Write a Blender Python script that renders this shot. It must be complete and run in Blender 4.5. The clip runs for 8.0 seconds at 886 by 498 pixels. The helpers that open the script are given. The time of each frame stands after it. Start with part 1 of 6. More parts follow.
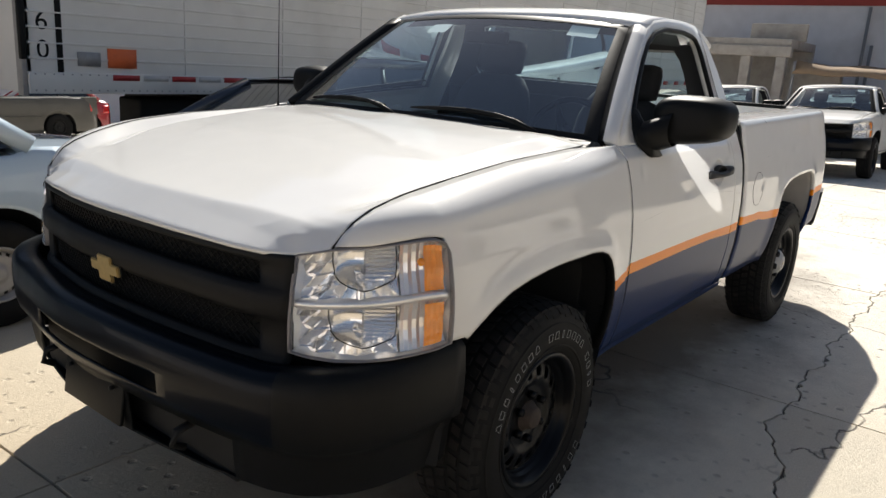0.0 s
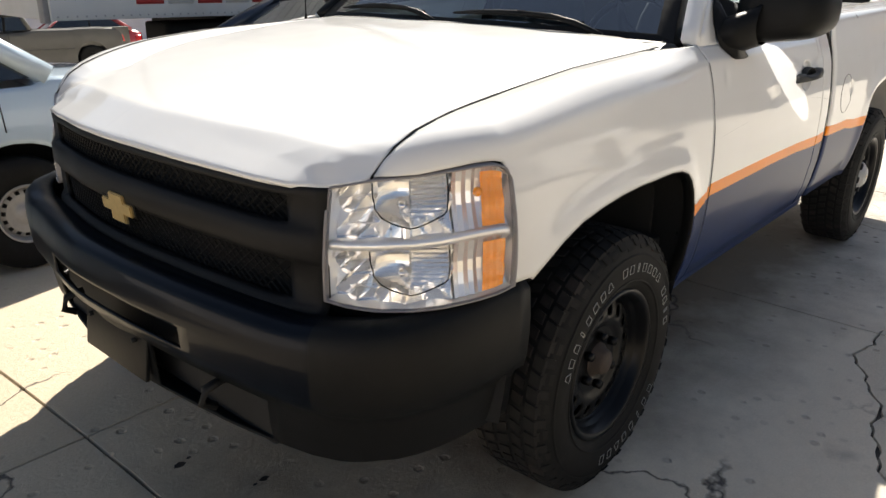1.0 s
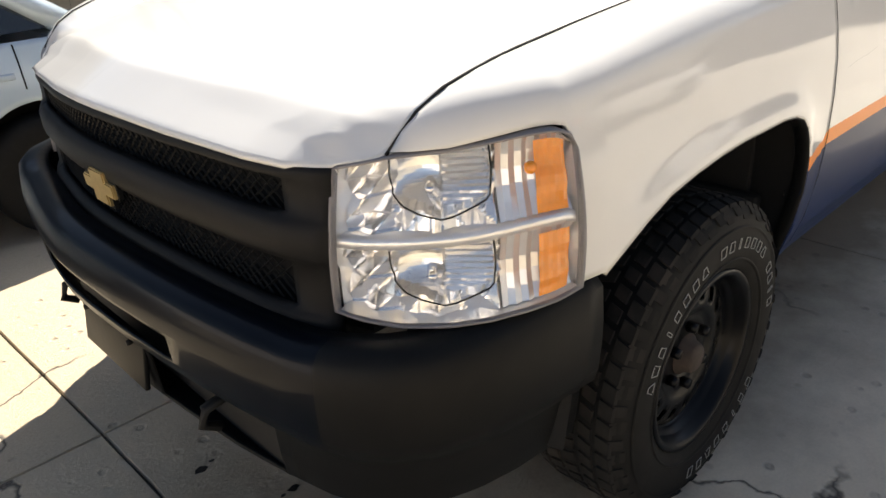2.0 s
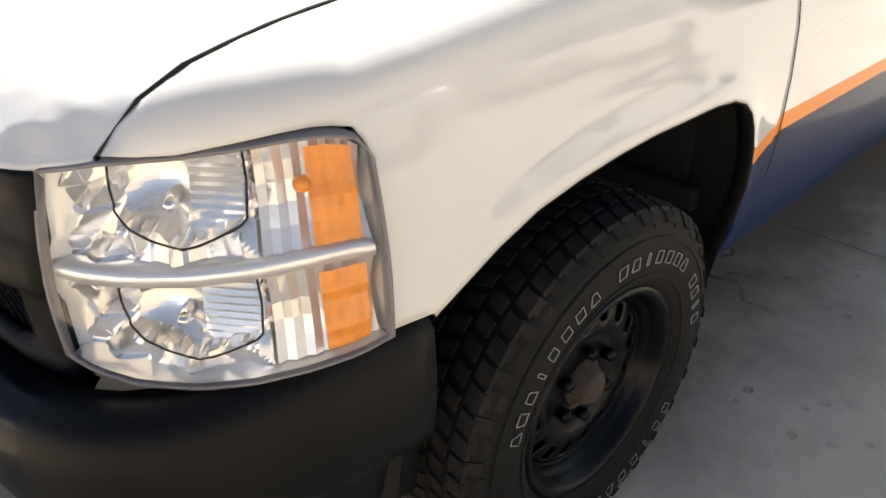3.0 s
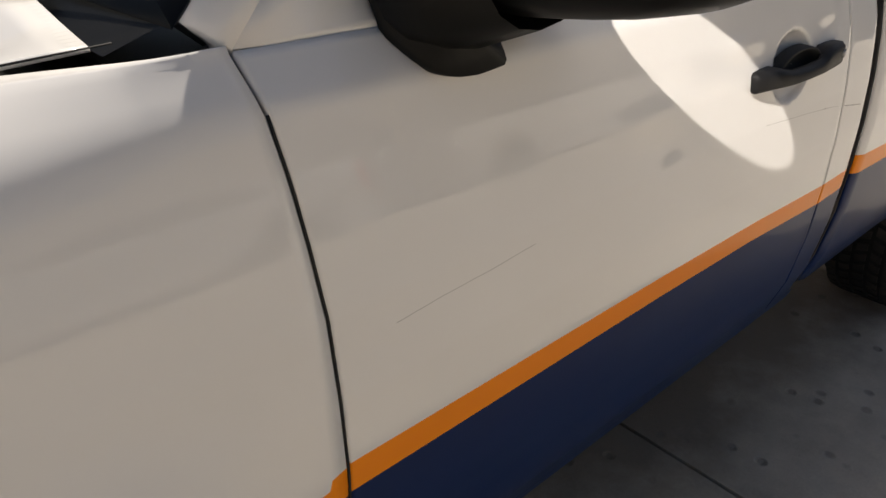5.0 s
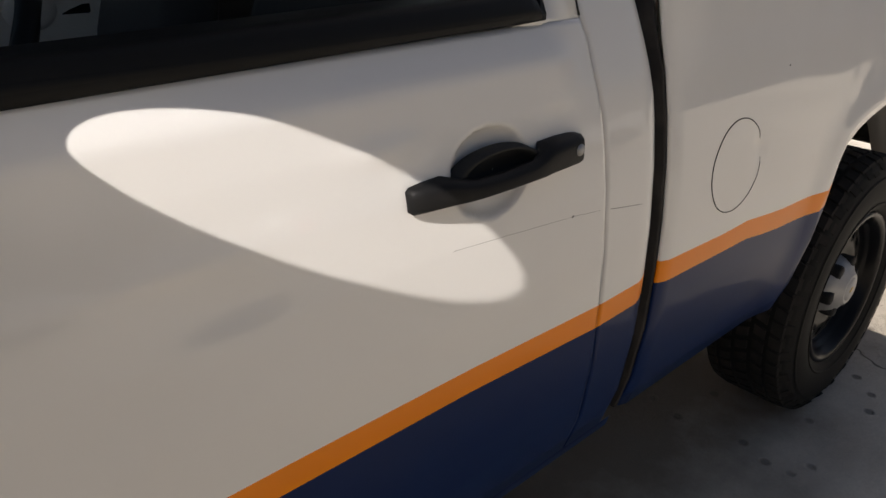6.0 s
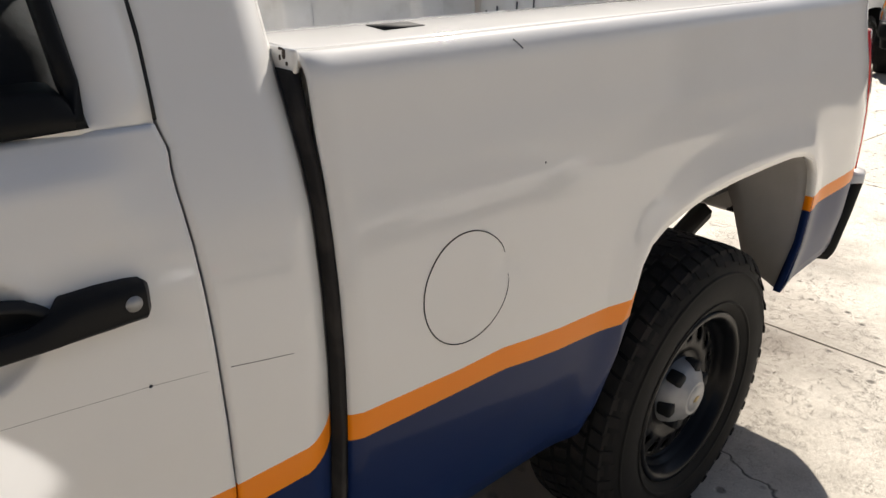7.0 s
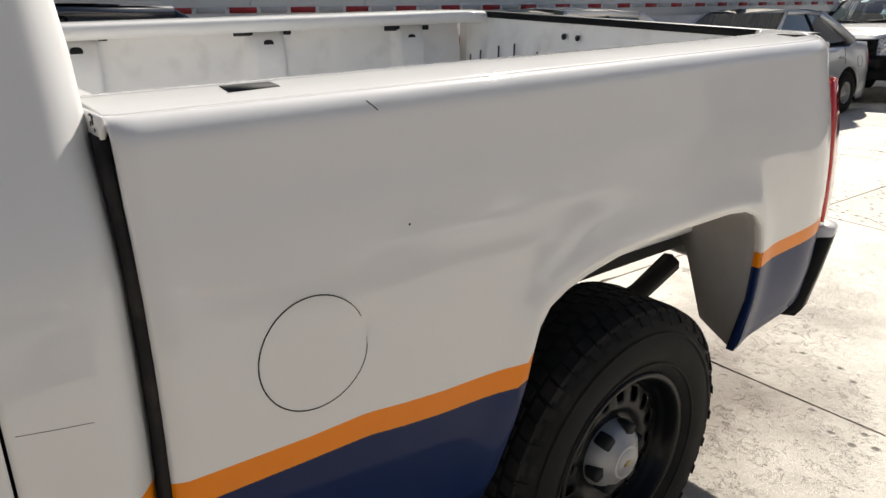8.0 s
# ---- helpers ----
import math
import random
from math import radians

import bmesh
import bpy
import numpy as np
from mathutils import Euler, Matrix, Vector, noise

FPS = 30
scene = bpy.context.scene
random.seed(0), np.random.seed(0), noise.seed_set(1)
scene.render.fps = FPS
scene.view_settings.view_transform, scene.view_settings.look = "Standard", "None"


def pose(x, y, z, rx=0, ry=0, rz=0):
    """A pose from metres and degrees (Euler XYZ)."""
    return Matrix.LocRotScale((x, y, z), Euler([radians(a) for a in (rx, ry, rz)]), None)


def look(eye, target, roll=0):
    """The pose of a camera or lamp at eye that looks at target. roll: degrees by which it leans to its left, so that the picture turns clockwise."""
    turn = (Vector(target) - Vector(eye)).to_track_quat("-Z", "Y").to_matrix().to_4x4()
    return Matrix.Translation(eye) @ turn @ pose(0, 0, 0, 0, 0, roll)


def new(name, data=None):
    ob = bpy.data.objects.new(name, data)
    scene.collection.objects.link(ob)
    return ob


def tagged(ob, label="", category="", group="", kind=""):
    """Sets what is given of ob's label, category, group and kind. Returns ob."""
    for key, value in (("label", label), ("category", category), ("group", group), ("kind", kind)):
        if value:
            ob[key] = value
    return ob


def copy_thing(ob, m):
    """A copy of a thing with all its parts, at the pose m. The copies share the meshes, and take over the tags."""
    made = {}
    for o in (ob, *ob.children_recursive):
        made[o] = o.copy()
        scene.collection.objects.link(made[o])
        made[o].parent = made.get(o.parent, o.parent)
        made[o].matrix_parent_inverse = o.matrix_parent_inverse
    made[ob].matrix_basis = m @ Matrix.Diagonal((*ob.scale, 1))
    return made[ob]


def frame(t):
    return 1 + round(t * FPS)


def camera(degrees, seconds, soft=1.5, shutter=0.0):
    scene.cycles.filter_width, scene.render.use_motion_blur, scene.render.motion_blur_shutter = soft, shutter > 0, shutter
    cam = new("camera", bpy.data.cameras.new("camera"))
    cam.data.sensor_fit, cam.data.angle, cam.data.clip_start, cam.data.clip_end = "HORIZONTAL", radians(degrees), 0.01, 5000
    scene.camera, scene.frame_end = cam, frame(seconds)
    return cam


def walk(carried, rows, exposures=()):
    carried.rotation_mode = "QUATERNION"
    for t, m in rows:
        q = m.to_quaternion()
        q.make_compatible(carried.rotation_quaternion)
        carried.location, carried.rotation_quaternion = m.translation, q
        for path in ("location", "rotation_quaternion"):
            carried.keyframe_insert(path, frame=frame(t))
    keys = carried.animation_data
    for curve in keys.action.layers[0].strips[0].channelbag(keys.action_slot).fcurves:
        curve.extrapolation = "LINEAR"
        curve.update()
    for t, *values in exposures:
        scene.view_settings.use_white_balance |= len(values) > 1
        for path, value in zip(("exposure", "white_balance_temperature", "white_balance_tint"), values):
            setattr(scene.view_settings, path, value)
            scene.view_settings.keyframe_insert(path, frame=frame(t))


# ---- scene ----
# World: truck axis along x (nose towards -x), its driver's side towards -y, front axle at x = 0.
EXPOSURES = [(0, 0.59, 6550, 9), (0.5, 0.77, 6500, 9), (1, 1.13, 6750, 9), (1.2, 1.20, 6800, 9), (2.3, 1.44, 6950, 10),
             (2.5, 1.54, 6950, 10), (3, 1.60, 7000, 10), (3.5, 1.33, 6900, 10), (4, 0.95, 6950, 10), (4.2, 0.85, 7000, 10), (5.3, 0.38, 7050, 13),
             (5.5, 0.34, 7050, 13), (6, 0.20, 6900, 13), (6.5, 0.30, 6750, 12), (7, 0.55, 6700, 11), (7.5, 0.56, 6650, 10), (8, 0.50, 6550, 10)]
cam = camera(61.29, 8.0)
PATH = [
    (0.0, (-2.000, -2.081, 1.514), (-0.841, -1.203, 1.146), 3.68),
    (0.5, (-1.943, -2.026, 1.495), (-0.825, -1.123, 1.066), 3.27),
    (0.8, (-1.858, -1.953, 1.474), (-0.376, -0.775, 0.830), 3.2),
    (1.0, (-1.790, -1.870, 1.448), (-0.715, -0.962, 0.928), 1.21),
    (1.2, (-1.719, -1.775, 1.437), (-0.654, -0.852, 0.923), 0.02),
    (2.3, (-1.353, -1.634, 1.389), (-0.463, -0.651, 0.687), -2.05),
    (2.5, (-1.268, -1.640, 1.375), (-0.404, -0.658, 0.643), -1.34),
    (2.8, (-1.110, -1.622, 1.361), (0.058, -0.358, 0.343), -0.2),
    (3.0, (-1.003, -1.602, 1.378), (-0.107, -0.668, 0.618), -0.01),
    (3.2, (-0.903, -1.508, 1.355), (0.397, -0.374, 0.343), 2.6),
    (3.5, (-0.737, -1.527, 1.380), (0.237, -0.667, 0.630), 0.73),
    (3.7, (-0.595, -1.530, 1.389), (0.687, -0.357, 0.399), 0.1),
    (4.0, (-0.370, -1.592, 1.448), (0.517, -0.666, 0.669), -0.89),
    (4.2, (-0.246, -1.648, 1.486), (0.590, -0.667, 0.719), -2.62),
    (5.3, (0.439, -1.467, 1.390), (1.352, -0.499, 0.698), 2.14),
    (5.5, (0.555, -1.533, 1.391), (1.450, -0.508, 0.762), 0.89),
    (5.7, (0.682, -1.567, 1.393), (1.880, -0.197, 0.566), 0.3),
    (6.0, (0.883, -1.611, 1.407), (1.798, -0.611, 0.763), 0.30),
    (6.2, (1.010, -1.623, 1.398), (2.277, -0.328, 0.551), 2.4),
    (6.5, (1.185, -1.634, 1.419), (2.135, -0.657, 0.790), 2.09),
    (6.8, (1.346, -1.675, 1.426), (2.651, -0.385, 0.631), 1.5),
    (7.0, (1.451, -1.710, 1.435), (2.414, -0.712, 0.864), 1.37),
    (7.3, (1.584, -1.769, 1.440), (2.830, -0.379, 0.722), 1.9),
    (7.5, (1.662, -1.824, 1.474), (2.583, -0.761, 0.951), 2.88),
    (7.7, (1.692, -1.855, 1.472), (2.913, -0.416, 0.809), 1.9),
    (8.0, (1.700, -1.871, 1.476), (2.610, -0.795, 0.963), 1.15),
]
walk(cam, [(t, look(e, a, r)) for t, e, a, r in PATH], EXPOSURES)

# ---- light ----
SUN_WAY = Vector((1.08, 0.60, 1.0)).normalized()
world = bpy.data.worlds.new("sky")
scene.world = world
world.use_nodes = True
wn = world.node_tree
sky = wn.nodes.new("ShaderNodeTexSky")
sky.sky_type = "NISHITA"
sky.sun_disc = False
sky.sun_elevation = math.asin(SUN_WAY.z)
sky.sun_rotation = math.atan2(SUN_WAY.x, SUN_WAY.y)
sky.air_density, sky.dust_density = 1.0, 1.5
wn.links.new(sky.outputs[0], wn.nodes["Background"].inputs[0])
wn.nodes["Background"].inputs[1].default_value = 0.055
sun = new("sun", bpy.data.lights.new("sun", "SUN"))
sun.data.energy, sun.data.angle, sun.data.color = 5.0, radians(0.53), (1.0, 0.95, 0.87)
sun.matrix_world = look(SUN_WAY * 30, (0, 0, 0))
scene.view_settings.exposure = 0.0


# ---- materials ----
def mat(name, base, rough=0.5, metal=0.0, coat=0.0, coat_rough=0.04, grain=0.0, scale=40.0, bump=0.0, spots=0.0,
        spot_col=None, spot_scale=3.0, trans=0.0, ior=1.45, alpha=1.0, spec=0.5, dents=0.0):
    """A principled surface with fine grain, larger stains and a little relief."""
    m = bpy.data.materials.new(name)
    m.use_nodes = True
    t = m.node_tree
    b = t.nodes["Principled BSDF"]
    b.inputs["Base Color"].default_value = (*base, 1)
    b.inputs["Roughness"].default_value = rough
    b.inputs["Metallic"].default_value = metal
    b.inputs["Coat Weight"].default_value = coat
    b.inputs["Coat Roughness"].default_value = coat_rough
    b.inputs["Transmission Weight"].default_value = trans
    b.inputs["IOR"].default_value = ior
    b.inputs["Alpha"].default_value = alpha
    b.inputs["Specular IOR Level"].default_value = spec
    co = t.nodes.new("ShaderNodeTexCoord").outputs["Object"]

    def noise_tex(s, detail):
        n = t.nodes.new("ShaderNodeTexNoise")
        n.inputs["Scale"].default_value, n.inputs["Detail"].default_value = s, detail
        t.links.new(co, n.inputs["Vector"])
        return n.outputs["Fac"]

    col = None
    if grain:
        f = noise_tex(scale, 6)
        r = t.nodes.new("ShaderNodeMapRange")
        r.inputs["To Min"].default_value, r.inputs["To Max"].default_value = 1 - grain, 1 + grain
        t.links.new(f, r.inputs["Value"])
        mx = t.nodes.new("ShaderNodeMix")
        mx.data_type, mx.blend_type = "RGBA", "MULTIPLY"
        mx.inputs[0].default_value = 1
        mx.inputs[6].default_value = (*base, 1)
        t.links.new(r.outputs[0], mx.inputs[7])
        col = mx.outputs[2]
    if spots:
        f = noise_tex(spot_scale, 8)
        r = t.nodes.new("ShaderNodeMapRange")
        r.inputs["From Min"].default_value, r.inputs["From Max"].default_value = 0.52, 0.72
        r.inputs["To Max"].default_value = spots
        t.links.new(f, r.inputs["Value"])
        mx = t.nodes.new("ShaderNodeMix")
        mx.data_type = "RGBA"
        mx.inputs[7].default_value = (*(spot_col or [c * 0.5 for c in base]), 1)
        if col is None:
            mx.inputs[6].default_value = (*base, 1)
        else:
            t.links.new(col, mx.inputs[6])
        t.links.new(r.outputs[0], mx.inputs[0])
        col = mx.outputs[2]
    if col is not None:
        t.links.new(col, b.inputs["Base Color"])
    if bump:
        bn = t.nodes.new("ShaderNodeBump")
        bn.inputs["Strength"].default_value, bn.inputs["Distance"].default_value = 1.0, bump
        t.links.new(noise_tex(scale, 5), bn.inputs["Height"])
        t.links.new(bn.outputs[0], b.inputs["Normal"])
    if dents:
        bn = t.nodes.new("ShaderNodeBump")
        bn.inputs["Strength"].default_value, bn.inputs["Distance"].default_value = 1.0, dents
        t.links.new(noise_tex(2.6, 2), bn.inputs["Height"])
        t.links.new(bn.outputs[0], b.inputs["Normal"])
        t.links.new(bn.outputs[0], b.inputs["Coat Normal"])
    return m


M_WHITE = mat("white_paint", (0.73, 0.72, 0.70), 0.55, spec=0.03, coat=1.0, coat_rough=0.06, grain=0.02, scale=6, spots=0.10, spot_col=(0.6, 0.56, 0.5), spot_scale=1.7, dents=0.0025)
M_ORANGE = mat("orange_paint", (0.88, 0.25, 0.004), 0.4, spec=0.2, coat=0.18, grain=0.05, scale=8)
M_BLUE = mat("blue_paint", (0.005, 0.018, 0.076), 0.4, coat=0.14, coat_rough=0.04, spec=0.12, grain=0.08, scale=9, spots=0.10, spot_col=(0.05, 0.055, 0.085), spot_scale=2.5)
M_PLASTIC = mat("black_plastic", (0.0095, 0.0098, 0.010), 0.43, spec=0.125, grain=0.15, scale=30, bump=0.0003)
M_PLASTIC2 = mat("grained_black_plastic", (0.011, 0.011, 0.0115), 0.48, spec=0.14, grain=0.1, scale=300, bump=0.0002)
M_BUMPER = mat("dark_blue_black_paint", (0.003, 0.0045, 0.008), 0.35, spec=0.08, coat=0.15, coat_rough=0.06, grain=0.1, scale=20)
M_DARK = mat("dark_underbody_and_shade", (0.012, 0.012, 0.012), 0.8, grain=0.3, scale=15)
M_LINER = mat("wheel_liner_felt", (0.012, 0.012, 0.012), 0.9, grain=0.2, scale=60)
M_LINER2 = mat("grey_inner_panel", (0.40, 0.385, 0.37), 0.6, grain=0.15, scale=12, spots=0.3, spot_col=(0.07, 0.065, 0.06))
M_GAP = mat("dirty_shaded_gap", (0.016, 0.014, 0.013), 0.85, grain=0.3, scale=25, spots=0.5, spot_col=(0.075, 0.064, 0.056), spot_scale=11)
M_RUBBER = mat("tyre_rubber", (0.0075, 0.0075, 0.0075), 0.70, spec=0.2, grain=0.2, scale=35, bump=0.0006, spots=0.25, spot_col=(0.030, 0.028, 0.026), spot_scale=9)
M_TREAD = mat("dusty_tread_rubber", (0.018, 0.017, 0.016), 0.85, spec=0.2, grain=0.3, scale=25, bump=0.0008, spots=0.5, spot_col=(0.060, 0.050, 0.043), spot_scale=7)
M_LETTER = mat("white_tyre_letter", (0.30, 0.30, 0.29), 0.7, grain=0.3, scale=60)
M_STEEL = mat("black_steel_wheel", (0.004, 0.004, 0.0045), 0.34, spec=0.18, coat=0.06, coat_rough=0.12, grain=0.1, scale=40)
M_RUST = mat("rusty_hub", (0.052, 0.038, 0.030), 0.8, grain=0.5, scale=50, bump=0.001)
M_SILVER = mat("silver_centre_cap", (0.36, 0.36, 0.36), 0.42, metal=0.3, grain=0.12, scale=30, spots=0.2, spot_col=(0.2, 0.19, 0.18), spot_scale=20)
M_CHROME = mat("chrome", (0.82, 0.82, 0.83), 0.07, metal=1.0)
M_GOLD = mat("worn_gold_emblem", (0.52, 0.39, 0.18), 0.38, metal=0.75, grain=0.2, scale=60)
M_GLASS = mat("tinted_window_glass", (0.62, 0.88, 0.95), 0.0, trans=1.0, ior=1.06, coat=1.0, coat_rough=0.0)
M_GLASS.node_tree.nodes["Principled BSDF"].inputs["Coat IOR"].default_value = 2.4
M_DGLASS = mat("dark_window_glass", (0.02, 0.025, 0.028), 0.02, coat=1.0, coat_rough=0.0)
M_LENS = mat("clear_lamp_lens", (1.0, 1.0, 1.0), 0.0, trans=1.0, ior=1.08, coat=0.6, coat_rough=0.0)
M_REFLECT = mat("lamp_reflector", (0.95, 0.94, 0.93), 0.16, metal=0.82)
M_FLUTE = mat("lamp_chrome_fascia", (0.92, 0.91, 0.89), 0.22, metal=0.55)
M_AMBER = mat("amber_reflector", (0.98, 0.30, 0.010), 0.2, coat=0.8, grain=0.30, scale=45)
M_RED = mat("red_lamp_lens", (0.55, 0.015, 0.012), 0.15, coat=1.0, grain=0.1, scale=20)
M_BEDIN = mat("worn_white_bed_paint", (0.80, 0.79, 0.77), 0.5, grain=0.06, scale=10, spots=0.3, spot_col=(0.45, 0.42, 0.38), spot_scale=9)
M_SEAT = mat("dark_seat_cloth", (0.022, 0.022, 0.024), 0.9, grain=0.2, scale=80, bump=0.0005)
M_DASH = mat("grey_dash", (0.05, 0.05, 0.055), 0.7, grain=0.1, scale=50)
M_MIRROR = mat("mirror_silver", (0.9, 0.9, 0.9), 0.0, metal=1.0)
M_STICKER = mat("white_sticker", (0.75, 0.76, 0.75), 0.6)


# ---- builders ----
def lerp(a, b, f):
    return a + (b - a) * f


def ease(v):
    v = min(1.0, max(0.0, v))
    return v * v * (3 - 2 * v)


def curve_of(*pts):
    """A smooth height curve through (x, value) pairs."""
    xs, ys = [p[0] for p in pts], [p[1] for p in pts]
    return lambda v: float(np.interp(v, xs, ys))


def link_mesh(name, bm, mats, parent=None, label="", smooth=True, merge=0.0):
    if merge:
        bmesh.ops.remove_doubles(bm, verts=bm.verts, dist=merge)
        bmesh.ops.dissolve_degenerate(bm, edges=bm.edges, dist=merge)
    me = bpy.data.meshes.new(name)
    bm.to_mesh(me)
    bm.free()
    for m in mats if isinstance(mats, (list, tuple)) else [mats]:
        me.materials.append(m)
    if smooth:
        me.shade_smooth()
    ob = new(name, me)
    if parent:
        ob.parent = parent
    if label:
        ob["label"] = label
    return ob


def part(name, bm, mats, parent, label="", smooth=True, merge=0.0):
    return link_mesh(name, bm, mats, parent, label, smooth, merge)


def sharp(ob, deg=35):
    """Smooth shading that keeps edges sharper than an angle."""
    me = ob.data
    bm = bmesh.new()
    bm.from_mesh(me)
    for e in bm.edges:
        e.smooth = not (len(e.link_faces) == 2 and e.calc_face_angle(0) > radians(deg))
    bm.to_mesh(me)
    bm.free()
    return ob


def thick(ob, t, offset=-1.0):
    """Gives a sheet thickness towards the inside of its vehicle."""
    me, c = ob.data, Vector((1.3, 0.0, 0.7))
    if sum((f.normal.dot(f.center - c) * f.area for f in me.polygons)) < 0:
        me.flip_normals()
    m = ob.modifiers.new("thickness", "SOLIDIFY")
    m.thickness, m.offset = t, offset
    return ob


def grid(rows, mats=None, flip=False):
    """A sheet from rows of points; mats gives each row strip's material slot."""
    bm = bmesh.new()
    vs = [[bm.verts.new(p) for p in r] for r in rows]
    for i in range(len(vs) - 1):
        for j in range(len(vs[i]) - 1):
            q = [vs[i][j], vs[i][j + 1], vs[i + 1][j + 1], vs[i + 1][j]]
            try:
                f = bm.faces.new(q[::-1] if flip else q)
            except ValueError:
                continue
            if mats:
                f.material_index = mats[i] if not callable(mats) else mats(i, j)
    return bm


def add_box(bm, c, s, bevel=0.0, turn=None, slot=0):
    """A box of full size s round c, bevelled."""
    got = bmesh.ops.create_cube(bm, size=1.0)["verts"]
    m = Matrix.Translation(c) @ (turn.to_4x4() if turn else Matrix()) @ Matrix.Diagonal((*s, 1))
    bmesh.ops.transform(bm, matrix=m, verts=got)
    faces = {f for v in got for f in v.link_faces}
    for f in faces:
        f.material_index = slot
    if bevel:
        edges = {e for v in got for e in v.link_edges}
        bmesh.ops.bevel(bm, geom=list(edges), offset=bevel, segments=2, affect="EDGES", profile=0.6)
    return bm


def box(c, s, bevel=0.0, turn=None):
    return add_box(bmesh.new(), c, s, bevel, turn)


def tube(pts, r, sides=8, caps=True, bm=None):
    """A round bar along points; r is one radius or one for each point."""
    bm = bm or bmesh.new()
    pts = [Vector(p) for p in pts]
    rs = r if isinstance(r, (list, tuple)) else [r] * len(pts)
    rings = []
    for i, p in enumerate(pts):
        way = (pts[min(i + 1, len(pts) - 1)] - pts[max(i - 1, 0)]).normalized()
        a = way.cross(Vector((0.13, 0.21, 0.97))).normalized()
        b = way.cross(a)
        rings.append([bm.verts.new(p + rs[i] * (a * math.cos(k * math.tau / sides) + b * math.sin(k * math.tau / sides))) for k in range(sides)])
    for i in range(len(rings) - 1):
        for k in range(sides):
            bm.faces.new((rings[i][k], rings[i][(k + 1) % sides], rings[i + 1][(k + 1) % sides], rings[i + 1][k]))
    if caps:
        bm.faces.new(rings[0][::-1])
        bm.faces.new(rings[-1])
    return bm


def spin(profile, seg=64, axis="y", bm=None, skip=None, slot=0):
    """Turns (radius, offset) pairs round the y axis (offset along -y is outward)."""
    bm = bm or bmesh.new()
    rings = []
    for r, o in profile:
        rings.append([bm.verts.new((r * math.cos(k * math.tau / seg), -o, r * math.sin(k * math.tau / seg))) for k in range(seg)])
    for i in range(len(rings) - 1):
        for k in range(seg):
            if skip and skip(i, k):
                continue
            f = bm.faces.new((rings[i][k], rings[i][(k + 1) % seg], rings[i + 1][(k + 1) % seg], rings[i + 1][k]))
            f.material_index = slot
    return bm


def slab_of(outline, depth, plane="xz"):
    """A plate from a closed outline, extruded by depth along y (or z for plane xy)."""
    bm = bmesh.new()
    if plane == "xz":
        a = [bm.verts.new((x, 0, z)) for x, z in outline]
        off = Vector((0, depth, 0))
    elif plane == "yz":
        a = [bm.verts.new((0, x, z)) for x, z in outline]
        off = Vector((depth, 0, 0))
    else:
        a = [bm.verts.new((x, z, 0)) for x, z in outline]
        off = Vector((0, 0, depth))
    f = bm.faces.new(a)
    got = bmesh.ops.extrude_face_region(bm, geom=[f])["geom"]
    bmesh.ops.translate(bm, vec=off, verts=[g for g in got if isinstance(g, bmesh.types.BMVert)])
    bmesh.ops.recalc_face_normals(bm, faces=bm.faces)
    return bm


def ring_sheet(outer, inner, place):
    """A frame between two closed loops of equal length, laid out by place(a, b)."""
    bm = bmesh.new()
    o = [bm.verts.new(place(*p)) for p in outer]
    mid = [bm.verts.new(place(*[(a + b) / 2 for a, b in zip(p, q)])) for p, q in zip(outer, inner)]
    i = [bm.verts.new(place(*p)) for p in inner]
    n = len(o)
    for k in range(n):
        bm.faces.new((o[k], o[(k + 1) % n], mid[(k + 1) % n], mid[k]))
        bm.faces.new((mid[k], mid[(k + 1) % n], i[(k + 1) % n], i[k]))
    return bm


def resample(pts, n):
    """n points evenly along an open line."""
    p = np.array(pts, float)
    s = np.r_[0, np.cumsum(np.hypot(*np.diff(p, axis=0).T))]
    u = np.linspace(0, s[-1], n)
    return [tuple(np.interp(v, s, p[:, k]) for k in range(p.shape[1])) for v in u]


def rounded(w, h, r, n=5, cx=0.0, cy=0.0):
    """A rounded rectangle's outline."""
    out = []
    for qx, qy, a0 in ((1, 1, 0), (-1, 1, 90), (-1, -1, 180), (1, -1, 270)):
        for k in range(n + 1):
            a = radians(a0 + 90 * k / n)
            out.append((cx + qx * (w / 2 - r) + r * math.cos(a), cy + qy * (h / 2 - r) + r * math.sin(a)))
    return out


